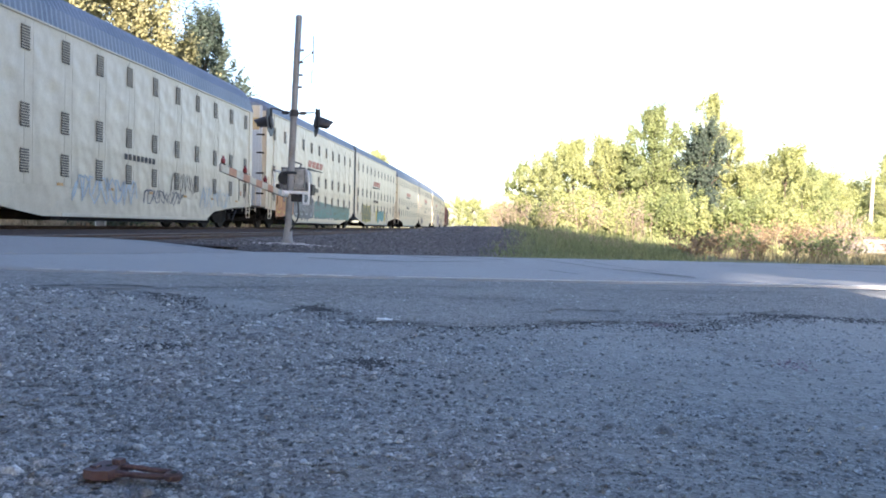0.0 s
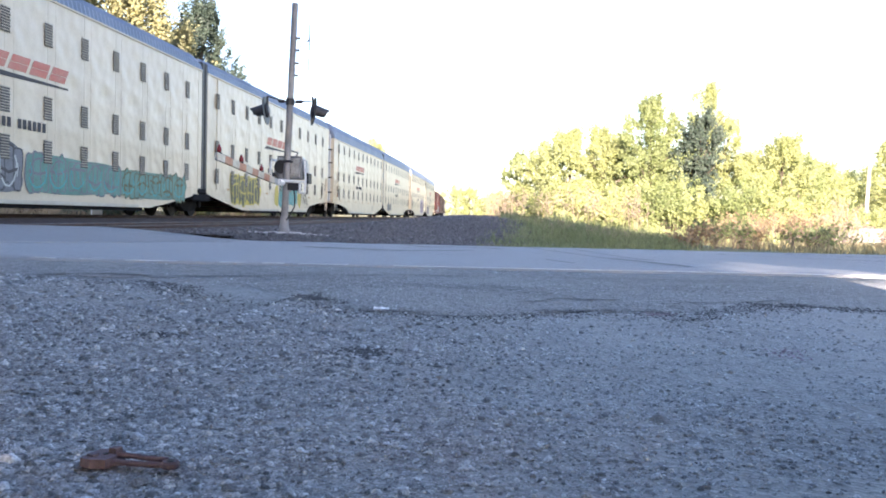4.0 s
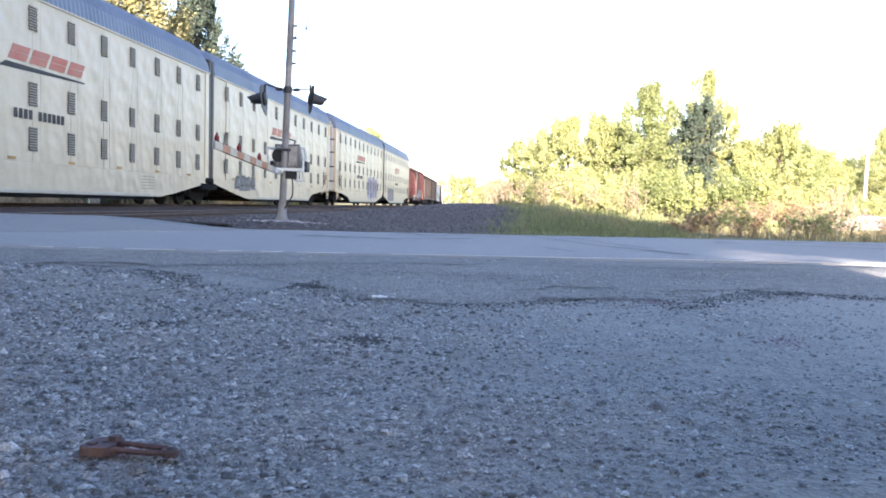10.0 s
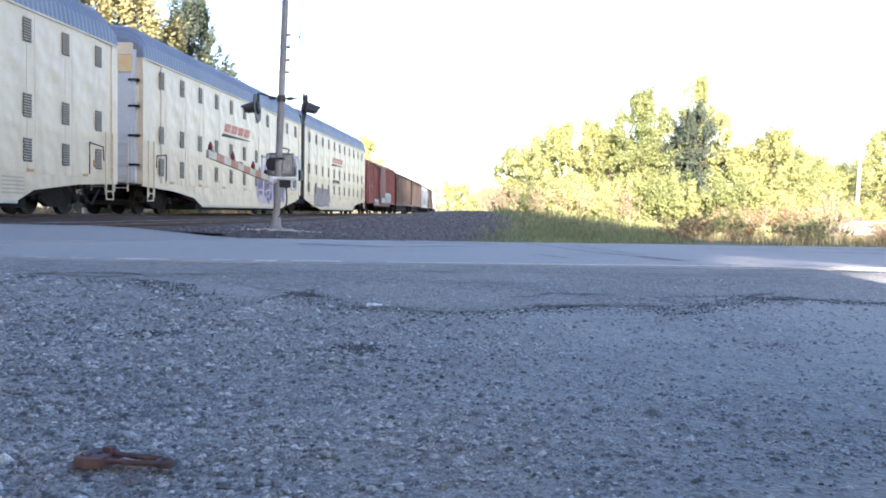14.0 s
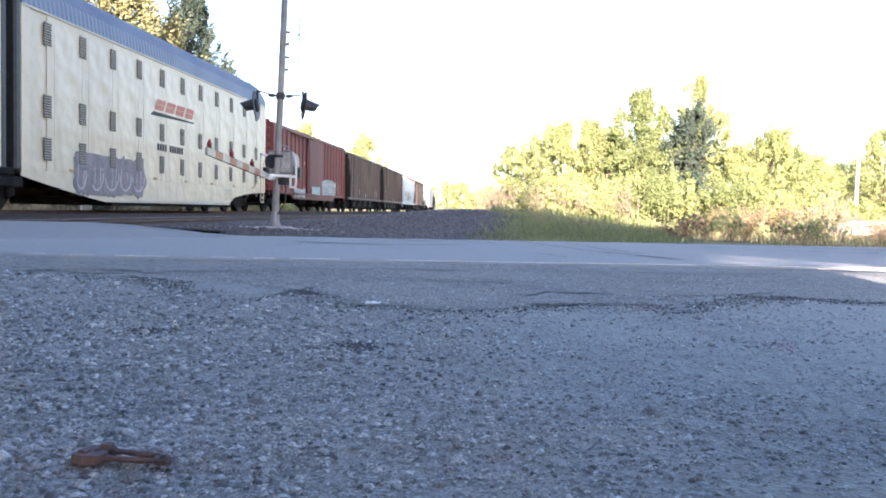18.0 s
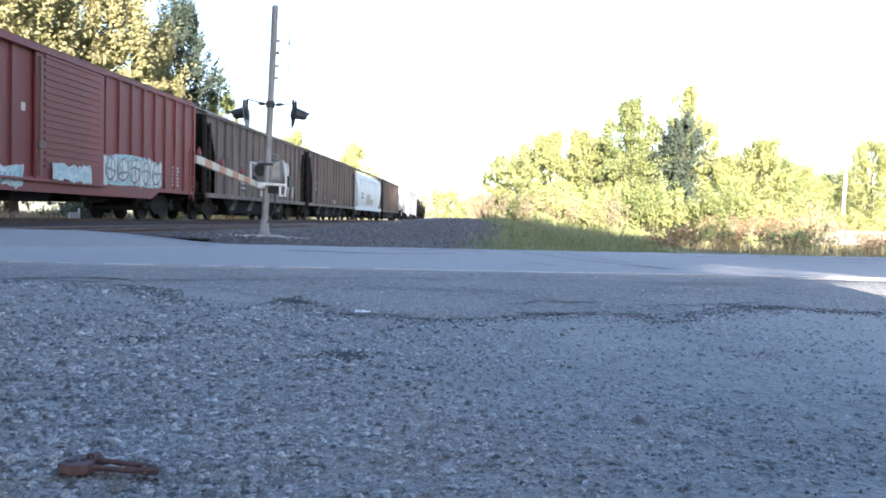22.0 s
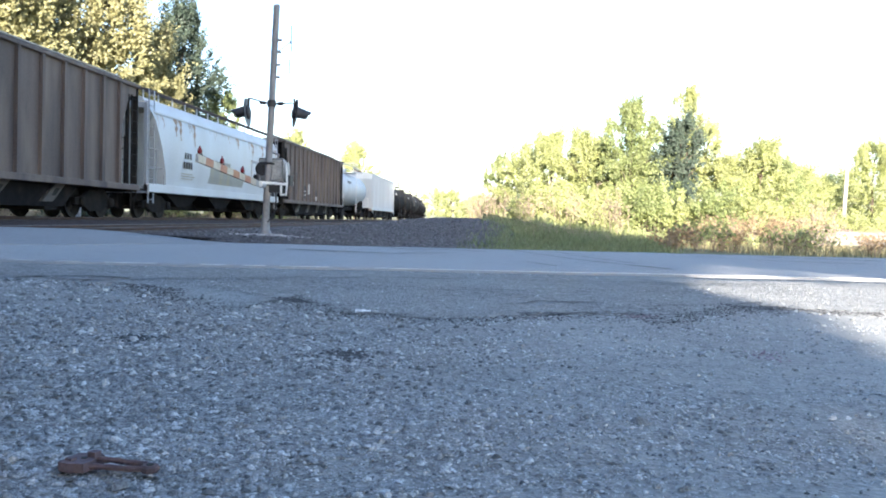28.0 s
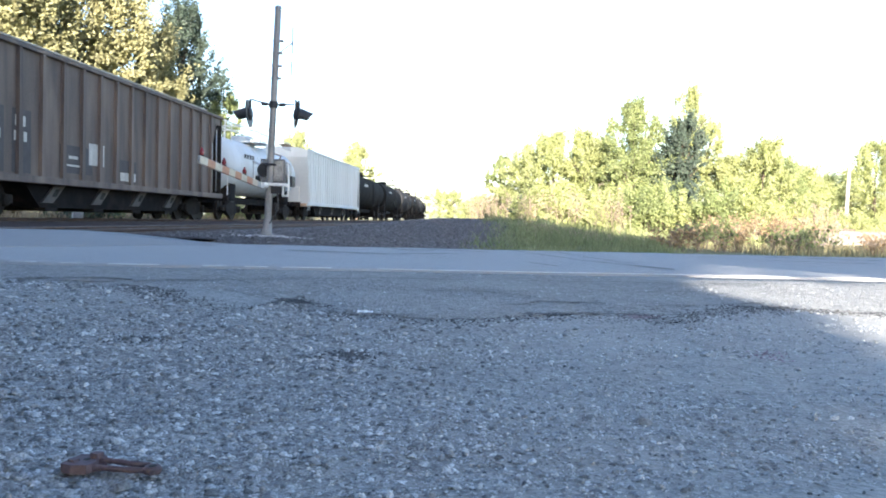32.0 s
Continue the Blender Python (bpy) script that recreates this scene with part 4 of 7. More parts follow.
def stroke(sh, pts, wide, x, slot):
    """A ribbon of even width along the points."""
    n, v = len(pts), []
    for k in range(n):
        a, b = pts[max(k - 1, 0)], pts[min(k + 1, n - 1)]
        d = Vector((b[0] - a[0], b[1] - a[1]))
        q = Vector((-d.y, d.x)).normalized() * wide / 2 if d.length > 1e-4 else Vector((0, wide / 2))
        v += [(x, pts[k][0] - q.x, pts[k][1] - q.y), (x, pts[k][0] + q.x, pts[k][1] + q.y)]
    sh.add(v, [(2 * k, 2 * k + 2, 2 * k + 3, 2 * k + 1) for k in range(n - 1)], slot)


def pipe(pts, r, sides=8):
    """A bent round bar as one piece."""
    sh, v = Shape(), []
    for k, p in enumerate(pts):
        w = (Vector(pts[min(k + 1, len(pts) - 1)]) - Vector(pts[max(k - 1, 0)])).normalized()
        a = w.cross(Vector((0.13, 0.2, 1))).normalized()
        b = w.cross(a)
        v += [Vector(p) + (a * math.cos(i * math.tau / sides) + b * math.sin(i * math.tau / sides)) * r * (1 + 0.12 * math.sin(k * 2.3)) for i in range(sides)]
    m = len(pts) - 1
    f = [(j * sides + i, j * sides + (i + 1) % sides, (j + 1) * sides + (i + 1) % sides, (j + 1) * sides + i) for j in range(m) for i in range(sides)]
    return sh.add(v, f + [tuple(range(sides))[::-1], tuple(range(m * sides, (m + 1) * sides))])


def spray(car, x, y0, y1, z0, z1, letters, fill, rim, core, seed, backing="", name="spray_painting"):
    """Sprayed lettering that cannot be read: swelling shapes with a rim and inner strokes."""
    r = random.Random(seed)
    sh = Shape()
    step = (y1 - y0) / letters
    cz, rz = (z0 + z1) / 2, (z1 - z0) / 2
    mats = [SPRAY[fill], SPRAY[rim], SPRAY[core]] + ([SPRAY[backing]] if backing else [])
    root = None
    if backing:
        flat(sh, blob((y0 + y1) / 2, cz, (y1 - y0) / 2, rz * 0.9, r, 40, 5, 0.05), x + 0.002, 3)
    for k in range(letters):
        if backing or k:
            if root is None:
                root = part(name, sh, mats, car, "sprayed %s and %s lettering" % (fill, rim))
            elif k > (0 if backing else 1):
                part("sprayed_letter", sh, mats, root)
            sh = Shape()
        cy = y0 + step * (k + 0.5)
        up = r.uniform(0.82, 1.05)
        # each letter is two or three swelling limbs that lean into one another
        limbs = r.choice((2, 3, 3))
        for j in range(limbs):
            ly = cy + step * (j - (limbs - 1) / 2) * 0.34 + r.uniform(-0.04, 0.04) * step
            tall = rz * up * r.uniform(0.75, 1.0)
            o = blob(ly, cz + r.uniform(-0.1, 0.1) * rz, step * r.uniform(0.19, 0.29), tall, r, 24, 6, 0.09)
            tilt = r.uniform(-0.16, 0.16)
            o = [(p[0] + tilt * (p[1] - cz), p[1]) for p in o]
            lift = x + 0.004 + 0.0012 * ((k * 3 + j) % 5)
            flat(sh, o, lift, 1)
            oy, oz = sum(p[0] for p in o) / len(o), sum(p[1] for p in o) / len(o)
            flat(sh, [(oy + (p[0] - oy) * 0.76, oz + (p[1] - oz) * 0.92) for p in o], lift + 0.0006, 0)
            if r.random() < 0.75:
                a = [(oy + r.uniform(-0.04, 0.04), oz + tall * 0.55 * r.uniform(0.3, 1)), (oy + r.uniform(-0.08, 0.08), oz), (oy + r.uniform(-0.05, 0.05), oz - tall * 0.6 * r.uniform(0.2, 1))]
                stroke(sh, a, 0.035, x + 0.012, 2)
        # curling outlines over the letter
        for turn in (r.uniform(0.3, 1.2), r.uniform(2.6, 3.8)):
            grow = r.uniform(0.3, 0.48)
            curl = [(cy + step * grow * math.cos(turn + i * 0.55), cz + rz * 0.78 * (1 - 0.06 * i) * math.sin(turn + i * 0.55)) for i in range(7)]
            stroke(sh, curl, 0.05, x + 0.0108, 1 if turn < 2 else 2)
        zc = cz + r.uniform(-0.4, 0.4) * rz
        stroke(sh, [(cy - 0.42 * step, zc), (cy, zc + r.uniform(-0.15, 0.15)), (cy + 0.42 * step, zc + r.uniform(-0.1, 0.1))], 0.07, x + 0.0115, 1)
    part("sprayed_letter", sh, mats, root)
    return root


def scribble(car, x, y0, y1, z0, z1, colour, seed, lines=7, wide=0.035):
    """Looping spray lines that cannot be read; each stroke is a part of the first."""
    r = random.Random(seed)
    root = None
    for k in range(lines):
        cy = y0 + (y1 - y0) * (k + 0.5) / lines
        w = (y1 - y0) / lines
        p = [(cy + w * math.cos(i * 0.9 + k) * r.uniform(0.3, 0.8), z0 + (z1 - z0) * (0.5 + 0.45 * math.sin(i * 1.3 + r.uniform(0, 1)))) for i in range(8)]
        sh = Shape()
        stroke(sh, p, wide, x + 0.004 + 0.0006 * k, 0)
        if root is None:
            root = part("scribble", sh, SPRAY[colour], car, "faint sprayed scribble")
        else:
            part("sprayed_stroke", sh, SPRAY[colour], root)
    return root


def bars(car, x, y0, y1, z0, z1, count, mat, name="stencilled_number"):
    """A row of unreadable characters: one plain bar each, as parts of the first."""
    first, step = None, (y1 - y0) / count
    for k in range(count):
        ya, yb = y0 + step * k, y0 + step * (k + 0.7)
        mark = Shape().box(x, x + 0.003, ya, yb, z0, z1)
        if first is None:
            first = part(name, mark, mat, car)
        else:
            part("character_bar", mark, mat, first)
    return first


SPEED = 6.754
CARS = []


def railcar(name, label, category, u):
    car = thing(name, label, category, group="cars of the freight train")
    CARS.append((car, u))
    return car


# ---- car carriers ----
UNIT, HALF, EAVES = 19.75, 1.58, 4.85
# a punched louvre: dark slots with ragged ends between pale slats
vent_shape = Shape()
for k in range(9):
    z, y = -0.25 + 0.0625 * k, 0.008 * (-1) ** k
    vent_shape.box(0.0, 0.01, -0.172 + y, 0.172 + y, z - 0.024, z + 0.02, slot=0)
    vent_shape.box(0.0, 0.016, -0.16 + y, 0.16 + y, z + 0.012, z + 0.034, slot=1)
vent_mesh = vent_shape.mesh("vent", LOUVRE, SLAT)
PANEL = 1.72
reflector_mesh = Shape().box(0, 0.004, -0.15, 0.15, -0.035, 0.035).mesh("reflector", MARK_ORANGE)
LOW_EAVES = 5.22               # two cars have taller sides under a flatter roof


def panel_shape(eaves):
    return Shape().box(-0.02, 0.0, -PANEL / 2 + 0.003, PANEL / 2 - 0.003, 1.0, eaves - 0.03, cut=0.002).box(0.0, 0.004, -0.52, -0.47, 1.0, eaves - 0.06, cut=0.0015)


panel_meshes = {(m.name, e): panel_shape(e).mesh("side_panel", m) for m in (CREAM, CREAM_OLD) for e in (EAVES, LOW_EAVES)}


def roof_shape(eaves, rise):
    sh, n, ribs = Shape(), 9, 92
    v, f = [], []
    for j in range(ribs * 2 + 1):
        y = -UNIT / 2 + UNIT * j / (ribs * 2)
        up = 0.022 if j % 2 else 0.0
        droop = 1 - 0.4 * max(0.0, 1 - (UNIT / 2 - abs(y)) / 0.6) ** 2
        for k in range(n + 1):
            a = math.pi * k / n
            v.append(((HALF + 0.03 + up) * math.copysign(abs(math.cos(a)) ** 0.62, math.cos(a)), y, eaves - 0.02 + (rise + up) * droop * abs(math.sin(a)) ** 0.85))
    for j in range(ribs * 2):
        f += [(j * (n + 1) + k, j * (n + 1) + k + 1, (j + 1) * (n + 1) + k + 1, (j + 1) * (n + 1) + k) for k in range(n)]
    f += [tuple(range(n + 1)), tuple(range(ribs * 2 * (n + 1), (ribs * 2 + 1) * (n + 1)))]
    return sh.add(v, f)


roof_meshes = {EAVES: roof_shape(EAVES, 1.1).mesh("roof", ROOF), LOW_EAVES: roof_shape(LOW_EAVES, 0.66).mesh("roof", ROOF)}


def lower_side(open_end):
    """The lower side sheet, raised over the trucks; open_end: +1 where the joint to the sister unit is at +y."""
    h = UNIT / 2
    c = [(0, 0.88), (2.2, 0.8), (4.3, 0.6), (5.1, 0.29)]
    j = [(0, 0.84), (1.0, 0.68), (3.2, 0.38), (4.2, 0.27)]
    lo, hi = (c, j) if open_end > 0 else (j, c)
    out = [(-h + p[0], p[1]) for p in lo] + [(h - p[0], p[1]) for p in hi[::-1]]
    return out + [(h, 1.0), (-h, 1.0)]


def autorack(u, open_end, mat, label, first, number=True, logo=None, eaves=EAVES):
    car = railcar("autorack", label, "railcar", u)
    h = UNIT / 2
    body = Shape().box(-HALF, HALF - 0.025, -h + 0.05, h - 0.05, 0.95, eaves)
    part("body", body, mat, car)
    low = part("side_sill", Shape().plate(lower_side(open_end), HALF - 0.03, HALF - 0.002), mat, car)
    part("far_sill", Shape().plate(lower_side(open_end), -HALF, -HALF + 0.03), mat, car)
    part("sill_ledge", Shape().box(HALF - 0.002, HALF + 0.02, -h + 5.0, h - 5.0, 0.27, 0.36, cut=0.006), SILL, low, "dusty cream sill")
    part("roof", roof_meshes[eaves], ROOF, car, "ribbed blue-grey roof")
    part("roof_rail", Shape().box(HALF - 0.005, HALF + 0.035, -h, h, eaves - 0.06, eaves - 0.01), mat, car)
    part("floor", Shape().box(-HALF + 0.05, HALF - 0.05, -h + 4.6, h - 4.6, 0.17, 0.42).box(-0.35, 0.35, -h, h, 0.62, 0.96), UNDER, car)
    start = -h + first
    for k in range(12):
        y = start + PANEL * (k - 0.5)
        if -h <= y - PANEL / 2 + 0.01 and y + PANEL / 2 <= h + 0.4:
            part("side_panel", panel_meshes[mat.name, eaves], mat, car, at=pose(HALF + (0.004 if y > h - PANEL / 2 else 0), min(y, h - PANEL / 2), 0))
    for k in range(11):
        y = start + PANEL * k
        for z in (4.32, 2.57, 1.53):
            part("vent", vent_mesh, LOUVRE, car, at=pose(HALF + 0.016, y, z))
    for ya in (-h, h - 0.34):
        part("corner_post", Shape().box(HALF - 0.03, HALF + 0.012, ya, ya + 0.34, 0.95, eaves - 0.02, cut=0.004), mat, car)
    for end in (-1, 1):
        y = end * h
        if end == open_end:
            d = Shape().box(-HALF + 0.1, HALF + 0.012, min(y, y + end * 0.24), max(y, y + end * 0.24), 0.95, eaves + (0.5 if eaves == EAVES else 0.3), cut=0.05)
            part("bellows", d, HOOD, car, "black bellows at the joint")
            if end > 0:
                part("joint_casting", Shape().box(-0.6, HALF + 0.02, y - 0.75, y + 0.9, 0.55, 0.82, cut=0.05).box(0.9, HALF + 0.04, y - 0.3, y + 0.5, 0.82, 1.02, cut=0.04), UNDER, car)
        else:
            ya, yb = sorted((y, y + end * 0.08))
            part("end_door", Shape().box(-HALF + 0.08, HALF - 0.3, ya, yb, 0.98, 4.35, cut=0.02), GREY_END, car, "pale blue-grey end door")
            # yellow-brown band near the top of the door
            part("end_door_plate", Shape().box(-HALF + 0.08, HALF - 0.3, ya, yb, 4.36, 4.88, cut=0.02), YELLOW_END, car, "yellow-brown plate on the end door")
            part("end_door_top", Shape().box(-HALF + 0.08, HALF - 0.3, ya, yb, 4.89, eaves + (0.42 if eaves == EAVES else 0.2), cut=0.02), mat, car)
            part("door_post", Shape().box(HALF - 0.29, HALF - 0.2, ya - 0.02, yb + 0.03, 0.98, eaves + 0.2), GREY_END, car)
            for z in (1.5, 2.4, 3.3, 4.1):
                part("door_hinge", Shape().box(HALF - 0.42, HALF - 0.1, ya - 0.03, yb + 0.04, z, z + 0.07), TRUCK, car)
            ladder(car, HALF + 0.04, y - end * 0.55, 0.55, 2.3, mat)
            ladder(car, 0.95, y + end * 0.12, 0.7, 2.2, mat, across="x")
            fr = Shape().tube((HALF + 0.05, y - end * 1.7, 1.95), (HALF + 0.05, y - end * 0.95, 1.88), 0.014, sides=6).tube((HALF + 0.05, y - end * 0.95, 1.88), (HALF + 0.05, y - end * 0.9, 1.5), 0.014, sides=6)
            fr.tube((HALF + 0.05, y - end * 1.7, 1.95), (HALF + 0.05, y - end * 1.7, 1.1), 0.014, sides=6)
            part("handrail", fr, TRUCK, car)
            part("brake_gear", Shape().box(HALF - 0.2, HALF + 0.02, y - end * 1.35 - 0.06, y - end * 1.35 + 0.06, 1.3, 1.5, cut=0.02), ARM_RED, car, "faded red brake gear")
            steps = Shape()
            for k in (0, 0.42):
                steps.tube((HALF + 0.03, y - end * (0.3 + k), 0.9), (HALF + 0.03, y - end * (0.3 + k), 0.42), 0.016, sides=6)
            for z in (0.44, 0.66):
                steps.tube((HALF + 0.03, y - end * 0.3, z), (HALF + 0.03, y - end * 0.72, z), 0.016, sides=6)
            part("step", steps, mat, car)
            coupler(car, y, y + end * 0.68)
    for end in (-1, 1):
        y = end * h
        part("truck_skirt", Shape().plate([(y - end * 3.4, 0.62), (y - end * 5.3, 0.3), (y - end * 5.0, 0.42), (y - end * 3.2, 0.95)], 1.2, HALF - 0.06), UNDER, car)
    add_trucks(car, *((-h + 2.35, h + 0.2) if open_end > 0 else (h - 2.35,)))
    for k in range(7):
        part("reflector", reflector_mesh, MARK_ORANGE, car, at=pose(HALF + 0.006, -h + 2.3 + k * 2.6, 1.06))
    if logo is not None:
        # four slanted blocks, each split by a thin gap
        emblem = None
        for k in range(4):
            y, w = logo + 0.12 + k * 0.83, 0.7
            for za, zb in ((3.27, 3.44), (3.452, 3.62)):
                ka, kb = (za - 3.26) * 0.6, (zb - 3.26) * 0.6
                block = Shape().plate([(y + ka, za), (y + w + ka, za), (y + w + kb, zb), (y + kb, zb)], HALF + 0.008, HALF + 0.012)
                if emblem is None:
                    emblem = part("emblem", block, MARK_RED, car, "slanted faded red emblem blocks")
                else:
                    part("emblem_block", block, MARK_RED, emblem)
        part("emblem_swoosh", Shape().plate([(logo - 0.2, 3.06), (logo + 0.05, 3.2), (logo + 3.5, 3.18), (logo + 3.5, 3.14)], HALF + 0.008, HALF + 0.012), MARK_DARK, car)
    if number:
        bars(car, HALF + 0.009, (logo or 0) + 0.35, (logo or 0) + 1.15, 1.98, 2.2, 4, MARK_DARK)
        bars(car, HALF + 0.009, (logo or 0) + 1.35, (logo or 0) + 2.55, 1.98, 2.2, 6, MARK_DARK)
    small = Shape()
    for k in range(5):
        small.box(HALF + 0.009, HALF + 0.011, h - 5.6, h - 4.7, 0.5 + 0.09 * k, 0.53 + 0.09 * k)
    part("small_print", small, MARK_PALE if mat is CREAM_OLD else SLAT, car)
    return car


X = HALF + 0.01
c = autorack(24.9, -1, CREAM_OLD, "greyed white car carrier with blue-grey roof and faded scrawls", 1.65, number=False)
bars(c, X, -1.6, 0.5, 1.95, 2.12, 8, MARK_DARK)
scribble(c, X, 1.6, 3.9, 1.1, 1.85, "black", 1)
scribble(c, X, -4.4, -0.8, 0.6, 1.4, "blue", 2, 8, 0.07)
scribble(c, X, -0.4, 2.6, 0.7, 1.2, "slate", 3, 8, 0.05)
scribble(c, X, 4.2, 7.2, 0.7, 1.5, "blue", 4, 7, 0.05)
c = autorack(46.65, 1, CREAM, "white car carrier with orange, black and green sprayed lettering", 1.2, logo=-2.65, eaves=LOW_EAVES)
spray(c, X, -8.2, -5.35, 0.5, 1.8, 3, "orange", "red", "yellow", 11, "orange")
spray(c, X, -5.15, -1.15, 0.45, 1.82, 4, "slate", "black", "white", 12, "slate")
spray(c, X, -0.95, 3.6, 0.5, 1.5, 5, "pine", "slate", "teal", 13, "pine")
spray(c, X, 3.7, 8.4, 0.5, 1.4, 5, "pine", "olive", "teal", 14, "pine")
c = autorack(66.95, -1, CREAM, "white car carrier with yellow and teal sprayed lettering", 1.05, logo=-2.65, eaves=LOW_EAVES)
spray(c, X, -7.25, -3.4, 0.45, 1.75, 4, "olive", "yellow", "black", 21, "yellow")
spray(c, X, -0.55, 2.95, 0.45, 1.56, 3, "teal", "pine", "sky", 22)
for y, k in ((-0.85, 5), (3.3, 6)):
    patch = Shape()
    flat(patch, blob(y, 1.0, 0.34, 0.5, random.Random(k)), X + 0.003, 0)
    part("spray_patch", patch, SPRAY["yellow"], c)
scribble(c, X, 3.6, 4.9, 0.6, 1.4, "black", 23, 5)
autorack(88.15, 1, CREAM, "clean white car carrier with blue-grey roof", 1.45, logo=-2.65)
c = autorack(108.4, -1, CREAM, "clean white car carrier with small dark scrawl", 1.4, logo=-2.45)
spray(c, X, -7.5, -4.7, 0.55, 1.3, 4, "slate", "black", "mauve", 31)
c = autorack(129.85, 1, CREAM, "white car carrier with purple sprayed lettering", 1.4, logo=-2.6)
spray(c, X, 1.9, 6.7, 0.45, 2.3, 4, "purple", "lilac", "lilac", 41, "lilac")
scribble(c, X, 6.75, 7.9, 1.2, 1.9, "purple", 42, 4, 0.03)
c = autorack(150.4, -1, CREAM, "white car carrier with grey sprayed lettering", 1.1, logo=-2.6)
spray(c, X, -7.55, -3.2, 0.4, 1.62, 5, "mauve", "slate", "lilac", 51, "mauve")


# ---- boxcar ----
def boxcar(u):
    car = railcar("boxcar", "oxide-red ribbed boxcar with plug door and pale sprayed lettering", "railcar", u)
    h, w, lo, hi = 8.9, 1.5, 0.98, 4.28
    part("body", Shape().box(-w, w, -h, h, lo, hi, cut=0.02), BOX_RED, car)
    rf = Shape()
    rf.sweep([(-w - 0.04, hi - 0.02), (w + 0.04, hi - 0.02), (w + 0.04, hi + 0.05), (0, hi + 0.16), (-w - 0.04, hi + 0.05)], -h - 0.05, h + 0.05)
    roof = part("roof", rf, paint("dull_roof_red", (0.16, 0.07, 0.06), rough=0.7, scale=1), car)
    for k in range(14):
        y = -h + 0.6 + k * 1.25
        part("roof_seam", Shape().box(-w * 0.6, w * 0.6, y - 0.02, y + 0.02, hi + 0.08, hi + 0.17), BOX_RED, roof)
    # posts, closer beside the door
    ys = [-h + 0.03] + [-h + 0.95 + 0.84 * k for k in range(7)] + [h - 0.03] + [1.8 + 0.88 * k for k in range(8)]
    for y in ys:
        part("side_post", Shape().plate([(y - 0.07, lo + 0.06), (y + 0.07, lo + 0.06), (y + 0.07, hi - 0.12), (y - 0.07, hi - 0.12)], w, w + 0.07), BOX_RED, car)
    part("top_chord", Shape().box(w, w + 0.075, -h, h, hi - 0.13, hi - 0.01, cut=0.01), BOX_RED, car)
    part("side_sill", Shape().plate([(-h, lo + 0.08), (-h, lo - 0.05), (-5.6, lo - 0.05), (-5.0, 0.68), (5.0, 0.68), (5.6, lo - 0.05), (h, lo - 0.05), (h, lo + 0.08)], w - 0.02, w + 0.075), BOX_RED, car)
    d0, d1 = -2.05, 1.5
    door = part("sliding_door", Shape().box(w + 0.05, w + 0.13, d0, d1, lo + 0.02, hi - 0.2, cut=0.012), BOX_RED, car, "ribbed red plug door")
    inner = Shape()
    for k in range(17):
        z = lo + 0.3 + 0.17 * k
        inner.plate([(d0 + 0.35, z), (d1 - 0.25, z), (d1 - 0.25, z + 0.07), (d0 + 0.35, z + 0.07)], w + 0.13, w + 0.16)
    part("door_rib", inner, BOX_RED, door)
    part("door_bar", Shape().box(w + 0.13, w + 0.19, d0 + 0.1, d0 + 0.17, lo + 0.1, hi - 0.3).box(w + 0.13, w + 0.22, d0 + 0.02, d0 + 0.28, lo + 0.75, lo + 0.95, cut=0.02), BROWN, door)
    part("door_track", Shape().box(w + 0.02, w + 0.2, d0 - 3.2, d1 + 0.2, lo - 0.05, lo + 0.02, cut=0.01).box(w + 0.02, w + 0.17, d0 - 3.2, d1 + 0.2, hi - 0.19, hi - 0.13, cut=0.01), BOX_RED, car)
    for end in (-1, 1):
        ribs = Shape()
        for k in range(9):
            z = lo + 0.35 + 0.38 * k
            ya, yb = sorted((end * h, end * (h + 0.09)))
            ribs.box(-w + 0.15, w - 0.12, ya, yb, z - 0.1, z + 0.1, cut=0.04)
        part("end_corrugation", ribs, BOX_RED, car)
        ladder(car, w + 0.1, end * (h - 0.35), 0.75, 2.6, BOX_RED)
        ladder(car, 1.2, end * (h + 0.12), 0.8, 2.4, BOX_RED, across="x")
        part("end_sill", Shape().box(-w, w, *sorted((end * h, end * (h + 0.12))), 0.8, 1.05, cut=0.02), UNDER, car)
        coupler(car, end * h, end * (h + 0.55))
    part("centre_sill", Shape().box(-0.3, 0.3, -h, h, 0.6, 0.96).box(-1.2, 1.2, -2.4, -0.6, 0.45, 0.9, cut=0.05).box(-1.0, 1.1, 1.2, 2.6, 0.5, 0.9, cut=0.05), UNDER, car)
    add_trucks(car, -h + 2.0, h - 2.0)
    spray(car, w + 0.08, 1.6, 5.75, 0.98, 2.0, 5, "white", "slate", "black", 61, "sky")
    spray(car, w + 0.08, -5.0, -2.6, 0.75, 1.3, 4, "sky", "white", "slate", 62)
    spray(car, w + 0.2, -1.4, 0.6, 0.95, 1.5, 3, "sky", "white", "white", 63)
    for y, z in ((-6.9, 3.05), (-6.2, 3.05)):
        bars(car, w + 0.008, y, y + 0.22, z, z + 0.2, 1, MARK_PALE, "reporting_mark")
    bars(car, w + 0.008, -7.1, -6.5, 2.2, 2.42, 3, MARK_PALE)
    bars(car, w + 0.008, -6.1, -5.5, 2.2, 2.42, 3, MARK_PALE)
    bars(car, w + 0.008, -2.5, -2.25, 2.6, 2.8, 1, MARK_PALE, "placard")
    small = Shape()
    for k in range(6):
        small.box(w + 0.006, w + 0.009, -7.1 + 0.02 * (k % 3), -6.6, 1.3 + 0.1 * k, 1.35 + 0.1 * k)
        small.box(w + 0.006, w + 0.009, 6.9, 7.5 - 0.05 * (k % 2), 1.2 + 0.12 * k, 1.25 + 0.12 * k)
    part("small_print", small, MARK_PALE, car)
    return car


boxcar(170.65)


